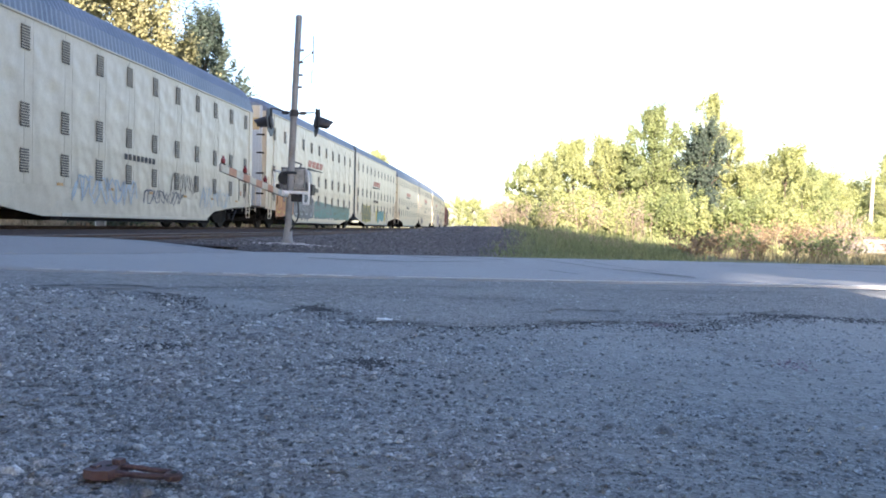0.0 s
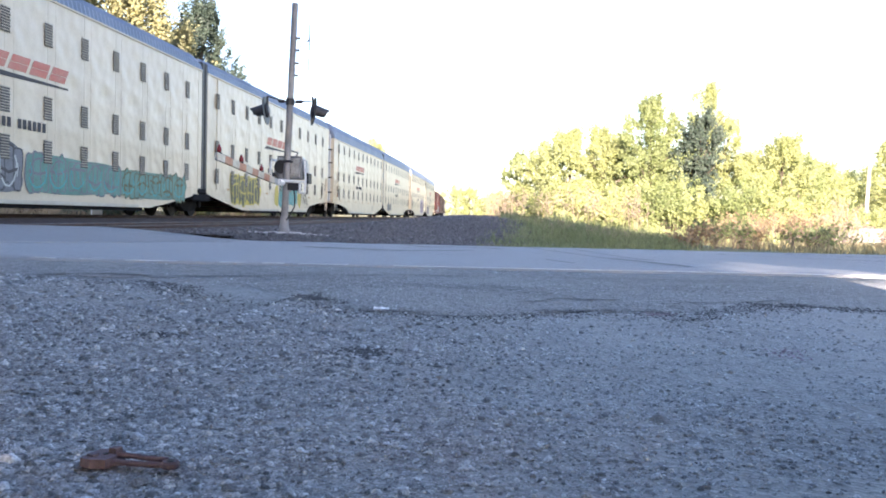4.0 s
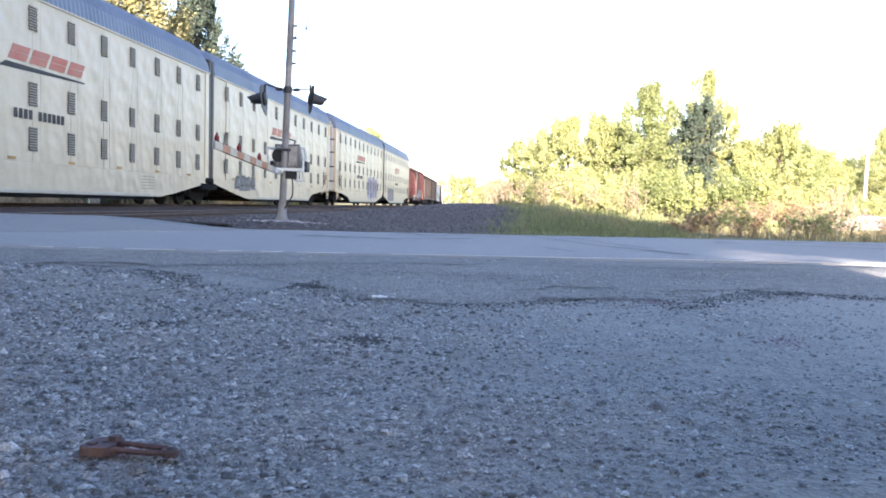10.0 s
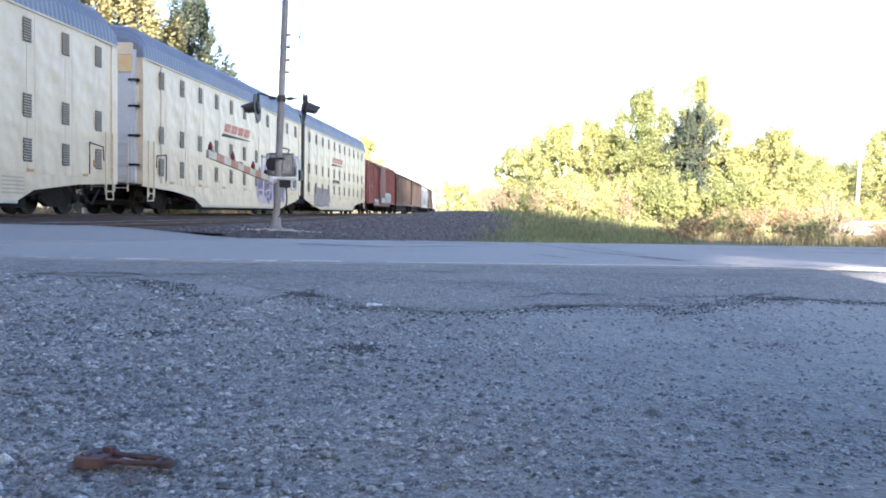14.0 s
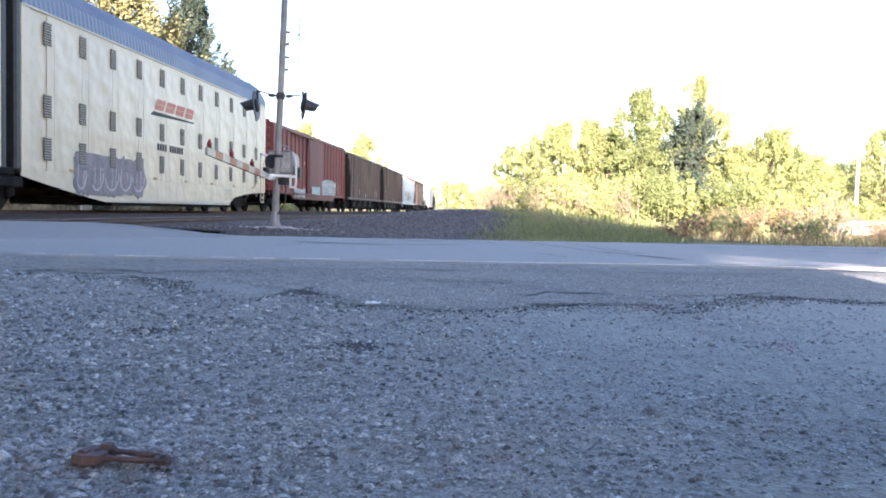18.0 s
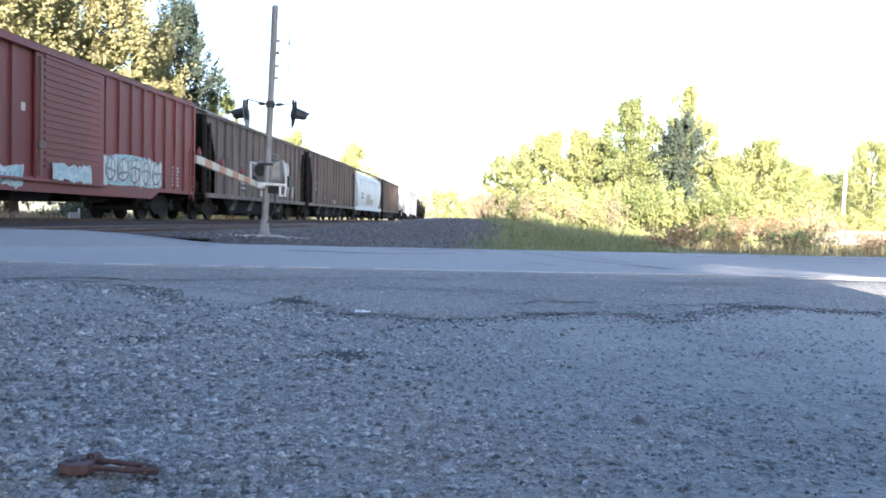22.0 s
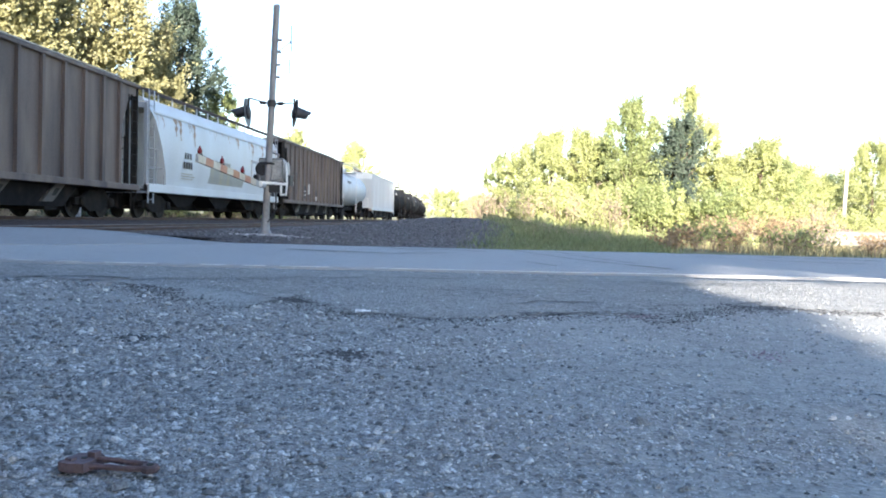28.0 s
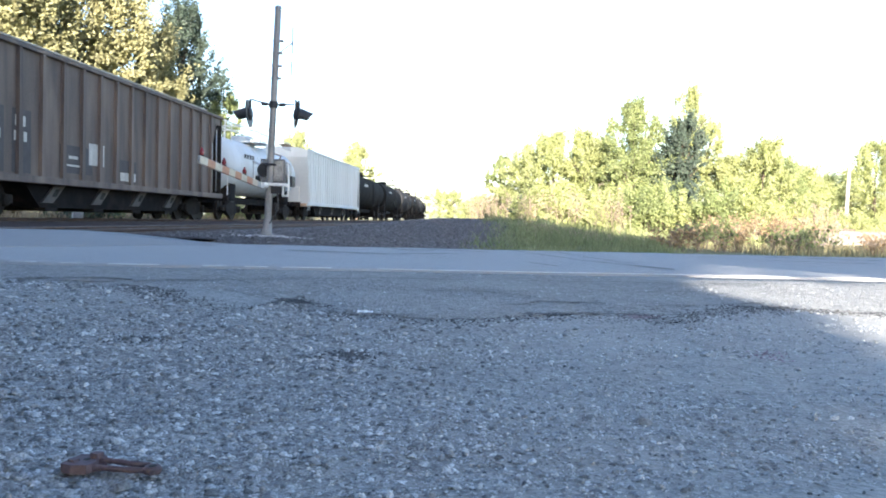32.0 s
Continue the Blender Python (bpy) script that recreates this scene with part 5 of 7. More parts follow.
# ---- ribbed hoppers ----
def hopper_outlets(car, h, count, mat):
    """A near-black trough of sloping pockets for the shaded band under the body, with paler slanting gate plates."""
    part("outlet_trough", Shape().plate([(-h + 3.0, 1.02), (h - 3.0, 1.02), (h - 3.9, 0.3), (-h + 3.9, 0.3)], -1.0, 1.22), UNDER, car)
    for k in range(count):
        y = -h + 3.2 + (2 * h - 6.4) * (k + 0.5) / count
        gate = part("gate_plate", Shape().plate([(y - 0.62, 0.42), (y - 0.1, 0.42), (y + 0.62, 0.96), (y + 0.1, 0.96)], 1.221, 1.3), GATE_PLATE, car)
        part("gate_opening", Shape().plate([(y - 0.18, 0.58), (y + 0.04, 0.58), (y + 0.24, 0.78), (y + 0.02, 0.78)], 1.301, 1.304), VENT, gate)
        part("outlet_gate", Shape().box(-0.9, 1.2, y - 0.3, y + 0.3, 0.2, 0.31, cut=0.02), TRUCK, car)


def ribbed_hopper(u, length, label, ribs, seed, patches=True):
    car = railcar("hopper_car", label, "railcar", u)
    r = random.Random(seed)
    h, w, lo, hi = length / 2, 1.53, 1.0, 4.1
    side = [(-h + 0.02, hi), (-h + 0.02, hi - 0.3), (-h + 0.62, hi - 0.36), (-h + 1.25, 2.45), (-h + 1.25, lo), (h - 1.25, lo), (h - 1.25, 2.45), (h - 0.62, hi - 0.36), (h - 0.02, hi - 0.3), (h - 0.02, hi)]
    part("side_sheet", Shape().plate(side, w - 0.03, w), BROWN, car)
    part("far_side", Shape().plate(side, -w, -w + 0.03), BROWN, car)
    # near-black bin: the shade behind the side sheets is in its colour
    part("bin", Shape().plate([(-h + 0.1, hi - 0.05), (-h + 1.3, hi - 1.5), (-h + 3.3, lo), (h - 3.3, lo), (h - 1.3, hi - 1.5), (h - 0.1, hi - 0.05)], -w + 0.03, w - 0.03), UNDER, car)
    for k in range(ribs):
        y = -h + 1.35 + (2 * h - 2.7) * k / (ribs - 1)
        part("side_rib", Shape().plate([(y - 0.09, lo), (y + 0.09, lo), (y + 0.06, hi - 0.05), (y - 0.06, hi - 0.05)], w, w + 0.09), BROWN, car)
    part("top_chord", Shape().box(w - 0.04, w + 0.1, -h, h, hi - 0.06, hi + 0.05, cut=0.015), BROWN, car)
    part("side_sill", Shape().box(w - 0.04, w + 0.1, -h, h, lo - 0.12, lo + 0.06, cut=0.015), BROWN, car)
    part("roof", Shape().sweep([(-w, hi), (w, hi), (w * 0.7, hi + 0.14), (-w * 0.7, hi + 0.14)], -h, h), BROWN, car)
    walk_b = Shape()
    for sx in (-0.7, 0.7):
        walk_b.box(sx - 0.25, sx + 0.25, -h, h, hi + 0.3, hi + 0.34)
        for k in range(7):
            y = -h + 0.6 + (2 * h - 1.2) * k / 6
            walk_b.box(sx - 0.03, sx + 0.03, y - 0.03, y + 0.03, hi + 0.1, hi + 0.3)
    part("running_board", walk_b, SLAT, car)
    for k in range(8):
        y = -h + 1.2 + (2 * h - 2.4) * (k + 0.5) / 8
        part("roof_hatch", Shape().box(-0.4, 0.4, y - 0.4, y + 0.4, hi + 0.14, hi + 0.26, cut=0.03), BROWN, car)
    for end in (-1, 1):
        y = end * h
        # end frames, slope sheets, ladders and posts: the end's shade is in their dark colour
        part("end_frame", Shape().box(w - 0.12, w + 0.02, *sorted((y, y - end * 0.13)), 0.85, hi, cut=0.01).box(-w, -w + 0.12, *sorted((y, y - end * 0.13)), 0.85, hi).box(-w, w, *sorted((y, y - end * 0.13)), 0.82, 1.05), TRUCK, car)
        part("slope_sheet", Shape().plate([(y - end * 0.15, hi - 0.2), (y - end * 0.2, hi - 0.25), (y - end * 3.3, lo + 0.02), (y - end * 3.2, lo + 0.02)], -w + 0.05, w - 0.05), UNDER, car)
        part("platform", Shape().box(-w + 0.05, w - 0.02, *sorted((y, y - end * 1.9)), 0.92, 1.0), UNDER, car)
        part("brake_cylinder", Shape().tube((0.3, y - end * 0.9, 1.35), (0.9, y - end * 0.9, 1.35), 0.2, sides=14).box(-0.6, 0.2, y - end * 1.1 - 0.25, y - end * 1.1 + 0.25, 1.0, 1.5, cut=0.03), TRUCK, car)
        ladder(car, w + 0.02, y - end * 0.3, 0.5, hi - 0.3, TRUCK, wide=0.36)
        ladder(car, 0.9, y + end * 0.02, 0.7, 2.6, TRUCK, across="x")
        part("end_post", Shape().box(w - 0.1, w + 0.01, *sorted((y - end * 0.6, y - end * 0.68)), 0.98, hi - 0.3, cut=0.008), TRUCK, car)
        coupler(car, y, y + end * 0.6)
    part("centre_sill", Shape().box(-0.4, 0.4, -h + 0.2, h - 0.2, 0.3, 0.98, cut=0.03), UNDER, car)
    hopper_outlets(car, h, 4, BROWN)
    add_trucks(car, -h + 1.75, h - 1.75)
    x = w + 0.006
    if patches:
        bars(car, x, -h + 1.42, -h + 1.7, 2.2, 2.45, 1, MARK_PALE, "reporting_mark")
        bars(car, x, -h + 2.25, -h + 2.75, 2.2, 2.45, 2, MARK_PALE, "reporting_mark")
        bars(car, x, -h + 1.36, -h + 1.72, 1.85, 2.08, 2, MARK_PALE)
        bars(car, x, -h + 2.2, -h + 2.8, 1.85, 2.08, 3, MARK_PALE)
        for y, z, a in ((-h + 1.45, 1.3, 0.25), (-h + 2.3, 1.2, 0.4), (-h + 2.3, 1.45, 0.35)):
            bars(car, x, y, y + a, z, z + 0.12, 1, MARK_PALE, "small_print")
        part("placard", Shape().box(x, x + 0.004, -h + 4.25, -h + 6.0, 1.22, 1.95), DULL_PATCH, car)
        for y, a in ((-h + 1.3, 0.5), (-h + 2.12, 0.8)):
            part("paint_patch", Shape().box(w + 0.002, w + 0.004, y, y + a, 1.1, 2.6), DULL_PATCH, car)
        bars(car, x + 0.005, -h + 4.7, -h + 5.4, 1.6, 1.68, 1, MARK_PALE, "small_print")
        bars(car, x + 0.005, -h + 4.55, -h + 5.6, 1.4, 1.45, 1, MARK_PALE, "small_print")
        part("placard", Shape().box(x, x + 0.004, -0.7, 0.45, 1.42, 1.78), DULL_PATCH, car)
        part("placard", Shape().box(x, x + 0.004, -0.65, 0.4, 1.16, 1.41), MARK_PALE, car)
    return car


def scrawl_on(car, y0, y1, z0, z1, colour, seed):
    scribble(car, 1.54, y0, y1, z0, z1, colour, seed, 8, 0.06)


c = ribbed_hopper(189.1, 16.7, "grey-brown ribbed covered hopper with pale markings", 15, 1)
scrawl_on(c, 4.4, 6.2, 1.1, 1.9, "white", 71)
c = ribbed_hopper(206.75, 16.6, "grey-brown ribbed covered hopper, streaked and dusty", 14, 2)
c = ribbed_hopper(241.4, 16.8, "dark brown ribbed covered hopper with white placards", 15, 3)
part("placard", Shape().box(1.537, 1.541, -2.6, -1.7, 1.5, 2.1), MARK_PALE, c)


# ---- smooth white hopper ----
def white_hopper(u):
    car = railcar("covered_hopper", "dull white round-sided covered hopper with rust streaks", "railcar", u)
    h, lo, hi = 8.05, 1.02, 4.05
    prof = [(1.42, lo), (1.52, 1.6), (1.58, 2.4), (1.56, 3.2), (1.46, 3.6), (1.2, hi - 0.1), (0.6, hi), (-0.6, hi), (-1.2, hi - 0.1), (-1.46, 3.6), (-1.56, 3.2), (-1.58, 2.4), (-1.52, 1.6), (-1.42, lo)]
    # each level of the side reaches further out the higher it lies
    sh, v, f = Shape(), [], []
    reach = lambda z: h - 0.15 - 2.2 * max(0.0, (3.6 - z) / (3.6 - lo)) ** 0.9 * 0.72
    for s in (-1, -0.6, 0, 0.6, 1):
        v += [(px, s * reach(pz), pz) for px, pz in prof]
    n = len(prof)
    for j in range(4):
        f += [(j * n + k, j * n + (k + 1) % n, (j + 1) * n + (k + 1) % n, (j + 1) * n + k) for k in range(n)]
    f += [tuple(range(n)), tuple(range(4 * n, 5 * n))]
    part("body", sh.add(v, f), HOPPER_WHITE, car, smooth=True)
    part("side_sill", Shape().box(1.36, 1.56, -h, h, lo - 0.16, lo + 0.12, cut=0.02).box(-1.56, -1.36, -h, h, lo - 0.16, lo + 0.12, cut=0.02), HOPPER_WHITE, car)
    part("top_band", Shape().box(1.44, 1.53, -h + 0.4, h - 0.4, 3.46, 3.54, cut=0.01), HOPPER_WHITE, car)
    for sx in (-1.05, 1.05):
        board = part("running_board", Shape().box(sx - 0.16, sx + 0.16, -h + 0.2, h - 0.2, hi + 0.2, hi + 0.235, cut=0.006), WALK_DARK, car, "rusty dark running board")
        for k in range(13):
            y = -h + 0.6 + (2 * h - 1.2) * k / 12
            part("board_post", Shape().box(sx - 0.02, sx + 0.02, y - 0.03, y + 0.03, hi - 0.1, hi + 0.2), HOPPER_WHITE, board)
    for k in range(7):
        y = -6 + 2 * k
        part("roof_hatch", Shape().box(-0.35, 0.35, y - 0.7, y + 0.7, hi, hi + 0.18, cut=0.03), HOPPER_WHITE, car)
    for end in (-1, 1):
        y = end * h
        fr = Shape().box(1.34, 1.46, *sorted((y, y - end * 0.12)), 0.9, 3.75, cut=0.01).box(-1.46, -1.34, *sorted((y, y - end * 0.12)), 0.9, 3.75, cut=0.01)
        fr.box(-1.4, 1.4, *sorted((y, y - end * 0.1)), 3.58, 3.76, cut=0.01).box(-1.5, 1.5, *sorted((y, y - end * 0.16)), 0.82, 1.08, cut=0.01)
        fr.tube((1.38, y - end * 0.06, 3.8), (1.38, y - end * 2.1, 1.1), 0.05, sides=8)
        part("end_frame", fr, FRAME_GREY, car)
        rail = Shape()
        for k in (0.0, 0.75, 1.4):
            rail.tube((1.42, y - end * (0.1 + k), 1.1), (1.42, y - end * (0.1 + k), 2.3), 0.022, sides=6)
        for z in (1.7, 2.3):
            rail.tube((1.42, y - end * 0.1, z), (1.42, y - end * 1.5, z), 0.022, sides=6)
        part("platform_rail", rail, FRAME_GREY, car)
        part("slope_sheet", Shape().plate([(y - end * 0.1, 3.7), (y - end * 0.16, 3.8), (y - end * 3.0, lo), (y - end * 2.8, lo)], -1.3, 1.3), PATCH_GREY, car)
        part("platform", Shape().box(-1.4, 1.4, *sorted((y, y - end * 2.0)), 0.9, 0.98), UNDER, car)
        ladder(car, 1.47, y - end * 0.3, 0.5, 4.2, FRAME_GREY)
        coupler(car, y, y + end * 0.55)
    part("centre_sill", Shape().box(-0.4, 0.4, -h + 0.2, h - 0.2, 0.3, 0.98, cut=0.03), UNDER, car)
    for k in range(3):
        y = -4.2 + 4.2 * k
        part("outlet_pocket", Shape().plate([(y - 1.9, 1.0), (y + 1.9, 1.0), (y + 0.55, 0.42), (y - 0.55, 0.42)], -1.1, 1.2), UNDER, car)
        part("outlet_gate", Shape().box(-0.7, 0.9, y - 0.5, y + 0.5, 0.3, 0.42, cut=0.02), TRUCK, car)
    add_trucks(car, -h + 1.8, h - 1.8)
    skin = lambda z: float(np.interp(z, [1.02, 1.6, 2.4, 3.2, 3.6], [1.42, 1.52, 1.58, 1.56, 1.46]))
    r = random.Random(8)
    for k in range(40):
        st, rows = Shape(), []
        y, big = r.uniform(-h + 0.6, h - 0.6), k % 6 == 0
        d, w = (r.uniform(0.4, 0.85), r.uniform(0.35, 0.6)) if big else (r.uniform(0.12, 0.5), r.uniform(0.04, 0.13))
        top = 3.56 - (r.uniform(0, 0.12) if not big else 0.06)
        for i in range(9):
            z = top - d * i / 8
            wi = w * (0.6 + 0.4 * math.sin(i * 1.9 + k)) * (1 - 0.85 * (i / 8) ** 1.5)
            mid = y + 0.03 * math.sin(i + k)
            rows += [(skin(z) + 0.012, mid - wi / 2, z), (skin(z) + 0.012, mid + wi / 2, z)]
        st.add(rows, [(2 * i, 2 * i + 1, 2 * i + 3, 2 * i + 2) for i in range(8)])
        part("rust_streak", st, RUST_STREAK, car)
    # a painted-over patch that follows the bulge of the side: tall at one end, lower at the other
    patch, rows = Shape(), []
    levels = [(2.3, -2.15, 0.15), (1.92, -2.25, 0.15), (1.91, -2.25, 2.2), (1.65, -2.3, 2.15), (1.38, -2.4, 2.05)]
    for z, ya, yb in levels:
        rows += [(skin(z) + 0.006, ya, z), (skin(z) + 0.006, yb, z)]
    patch.add(rows, [(2 * i, 2 * i + 1, 2 * i + 3, 2 * i + 2) for i in range(4)])
    part("paint_patch", patch, PATCH_GREY, car, "grey painted-over patch with yellow stains")
    bars(car, 1.575, -5.05, -4.3, 2.15, 2.4, 3, MARK_DARK, "reporting_mark")
    bars(car, 1.573, -5.15, -4.2, 1.8, 2.05, 4, MARK_DARK)
    sm = Shape()
    for k in range(3):
        sm.box(1.55, 1.553 + 0.006, -5.3, -4.2 + 0.2 * (k % 2), 1.42 + 0.09 * k, 1.45 + 0.09 * k)
    part("small_print", sm, SLAT, car)
    return car


white_hopper(224.0)


def tank_car(u, length, mat, label, railing=False, radius=1.42):
    car = railcar("tank_car", label, "railcar", u)
    h = length / 2
    cz = 1.15 + radius
    e = 0.42 / (2 * h - 0.6)
    part("tank", Shape().lathe((0, -h + 0.3, cz), (0, h - 0.3, cz), [(0, 0.25), (e * 0.2, radius * 0.6), (e * 0.6, radius * 0.9), (e, radius), (0.5, radius), (1 - e, radius), (1 - e * 0.6, radius * 0.9), (1 - e * 0.2, radius * 0.6), (1, 0.25)], 28), mat, car, smooth=True)
    for s in (-0.62, -0.2, 0.2, 0.62):
        part("band", Shape().lathe((0, h * s - 0.04, cz), (0, h * s + 0.04, cz), [(0, radius + 0.012), (1, radius + 0.012)], 28), mat, car)
    part("dome", Shape().lathe((0, 0, cz + radius - 0.05), (0, 0, cz + radius + 0.35), [(0, 0.45), (0.7, 0.45), (0.85, 0.5), (1, 0.4)], 16), mat, car, smooth=True)
    part("saddle", Shape().box(-1.1, 1.1, -h + 1.4, -h + 2.2, 0.85, 1.6, cut=0.05).box(-1.1, 1.1, h - 2.2, h - 1.4, 0.85, 1.6, cut=0.05).box(-0.3, 0.3, -h, h, 0.75, 1.05).box(-1.45, 1.45, -h, -h + 0.25, 0.8, 1.05).box(-1.45, 1.45, h - 0.25, h, 0.8, 1.05), UNDER, car)
    deck = Shape().box(-1.3, 1.3, -1.1, 1.1, cz + radius - 0.02, cz + radius + 0.03)
    top = cz + radius + (0.75 if railing else 0.55)
    for sx in (-1.25, 1.25):
        for y in (-1.05, 0, 1.05):
            deck.tube((sx, y, cz + radius), (sx, y, top), 0.025, sides=6)
        for z in ((cz + radius + top) / 2, top):
            deck.tube((sx, -1.05, z), (sx, 1.05, z), 0.025, sides=6)
    for y in (-1.05, 1.05):
        deck.tube((-1.25, y, top), (1.25, y, top), 0.025, sides=6)
    part("platform", deck, WHITE if railing else UNDER, car, "railed platform round the dome")
    ladder(car, radius + 0.04, 0.0, 0.6, cz + radius, WHITE if railing else UNDER)
    if railing:
        er = Shape()
        for y in (-h + 0.3, -h + 1.2, -h + 2.1):
            er.tube((0.9, y, cz + radius * 0.75), (0.9, y, cz + radius + 0.55), 0.03, sides=6)
        for z in (cz + radius + 0.2, cz + radius + 0.55):
            er.tube((0.9, -h + 0.3, z), (0.9, h - 0.3, z), 0.03, sides=6)
        part("side_railing", er, WHITE, car)
    for end in (-1, 1):
        sills = Shape()
        for sx in (-1.4, 1.4):
            sills.tube((sx, end * (h - 0.12), 1.0), (sx, end * (h - 0.12), 1.9), 0.025, sides=6)
        sills.tube((-1.4, end * (h - 0.12), 1.9), (1.4, end * (h - 0.12), 1.9), 0.025, sides=6)
        part("end_handrail", sills, WHITE if railing else UNDER, car)
        coupler(car, end * h, end * (h + 0.5))
    add_trucks(car, -h + 1.75, h - 1.75)
    bars(car, radius * 0.96, -h * 0.55, -h * 0.3, cz + 0.35, cz + 0.55, 4, MARK_DARK if mat is HOPPER_WHITE else MARK_PALE)
    return car


tank_car(257.4, 12.9, HOPPER_WHITE, "dull white tank car with railed platform", railing=True, radius=1.3)


def flat_hopper(u):
    car = railcar("grain_hopper", "white flat-sided grain hopper, finely ribbed", "railcar", u)
    h, w, lo, hi = 9.15, 1.55, 1.0, 4.1
    side = [(-h, hi), (-h, hi - 0.4), (-h + 0.9, lo), (h - 0.9, lo), (h, hi - 0.4), (h, hi)]
    part("body", Shape().plate(side, -w, w), HOPPER_WHITE, car)
    for k in range(24):
        y = -h + 0.8 + (2 * h - 1.6) * k / 23
        part("side_rib", Shape().plate([(y - 0.05, lo), (y + 0.05, lo), (y + 0.05, hi - 0.05), (y - 0.05, hi - 0.05)], w, w + 0.05), HOPPER_WHITE, car)
    part("top_chord", Shape().box(w - 0.02, w + 0.07, -h, h, hi - 0.05, hi + 0.08, cut=0.015), HOPPER_WHITE, car)
    part("side_sill", Shape().box(w - 0.02, w + 0.07, -h, h, lo - 0.12, lo + 0.08, cut=0.015), HOPPER_WHITE, car)
    part("roof", Shape().sweep([(-w, hi), (w, hi), (w * 0.6, hi + 0.16), (-w * 0.6, hi + 0.16)], -h, h), HOPPER_WHITE, car)
    part("running_board", Shape().box(-0.3, 0.3, -h, h, hi + 0.3, hi + 0.34).box(-0.04, 0.04, -h + 0.3, h - 0.3, hi + 0.14, hi + 0.3), RUST_STREAK, car)
    for end in (-1, 1):
        ladder(car, w + 0.06, end * (h - 0.3), 0.6, hi, HOPPER_WHITE)
        coupler(car, end * h, end * (h + 0.5))
        part("end_sill", Shape().box(-w, w, *sorted((end * h, end * (h - 1.4))), 0.82, 1.0, cut=0.02), RUST_STREAK, car)
    part("centre_sill", Shape().box(-0.4, 0.4, -h + 0.2, h - 0.2, 0.3, 0.98, cut=0.03), UNDER, car)
    hopper_outlets(car, h, 3, RUST_STREAK)
    add_trucks(car, -h + 1.8, h - 1.8)
    return car


flat_hopper(274.05)
for k, mat in enumerate((TANK_BLACK, TANK_BLACK, TANK_GREY, TANK_BLACK, TANK_GREY, TANK_BLACK)):
    tank_car(292.4 + 18.4 * k, 17.3, mat, "black tank car with railed dome platform" if mat is TANK_BLACK else "grey tank car with railed dome platform")


# ---- trees ----
def leaves(centres, radii, count, size, g, flatten=0.85):
    """Leaf blades on and in a cloud of lobes, denser towards each lobe's skin."""
    vol = radii ** 2
    pick = g.choice(len(centres), count, p=vol / vol.sum())
    d = g.normal(size=(count, 3))
    d /= np.linalg.norm(d, axis=1)[:, None]
    r = radii[pick] * np.minimum(np.abs(g.normal(0.4, 0.4, count)), 1.6)
    out = centres - np.array([0, 0, np.mean(centres[:, 2]) * 0.85])
    out /= np.linalg.norm(out, axis=1)[:, None] + 1e-6
    out = out + np.array([0, 0, 0.2]) + g.normal(0, 0.3, out.shape)
    p = centres[pick] + d * r[:, None] * np.array([0.8, 0.8, 0.8 * flatten]) + out[pick] * (radii[pick] * g.normal(0, 0.55, count))[:, None]
    n = d * 0.6 + g.normal(0, 0.36, (count, 3)) + np.array([0, -0.7, 0.5])
    n /= np.linalg.norm(n, axis=1)[:, None]
    a = np.cross(n, g.normal(size=(count, 3)))
    a /= np.linalg.norm(a, axis=1)[:, None]
    b = np.cross(n, a)
    s = size * g.uniform(0.6, 1.35, count)[:, None]
    bend = n * s * 0.18
    v = np.stack([p - a * s, p - b * s * 0.55 + bend, p + a * s, p + b * s * 0.55 + bend], 1).reshape(-1, 3)
    return v, np.arange(count * 4).reshape(-1, 4)


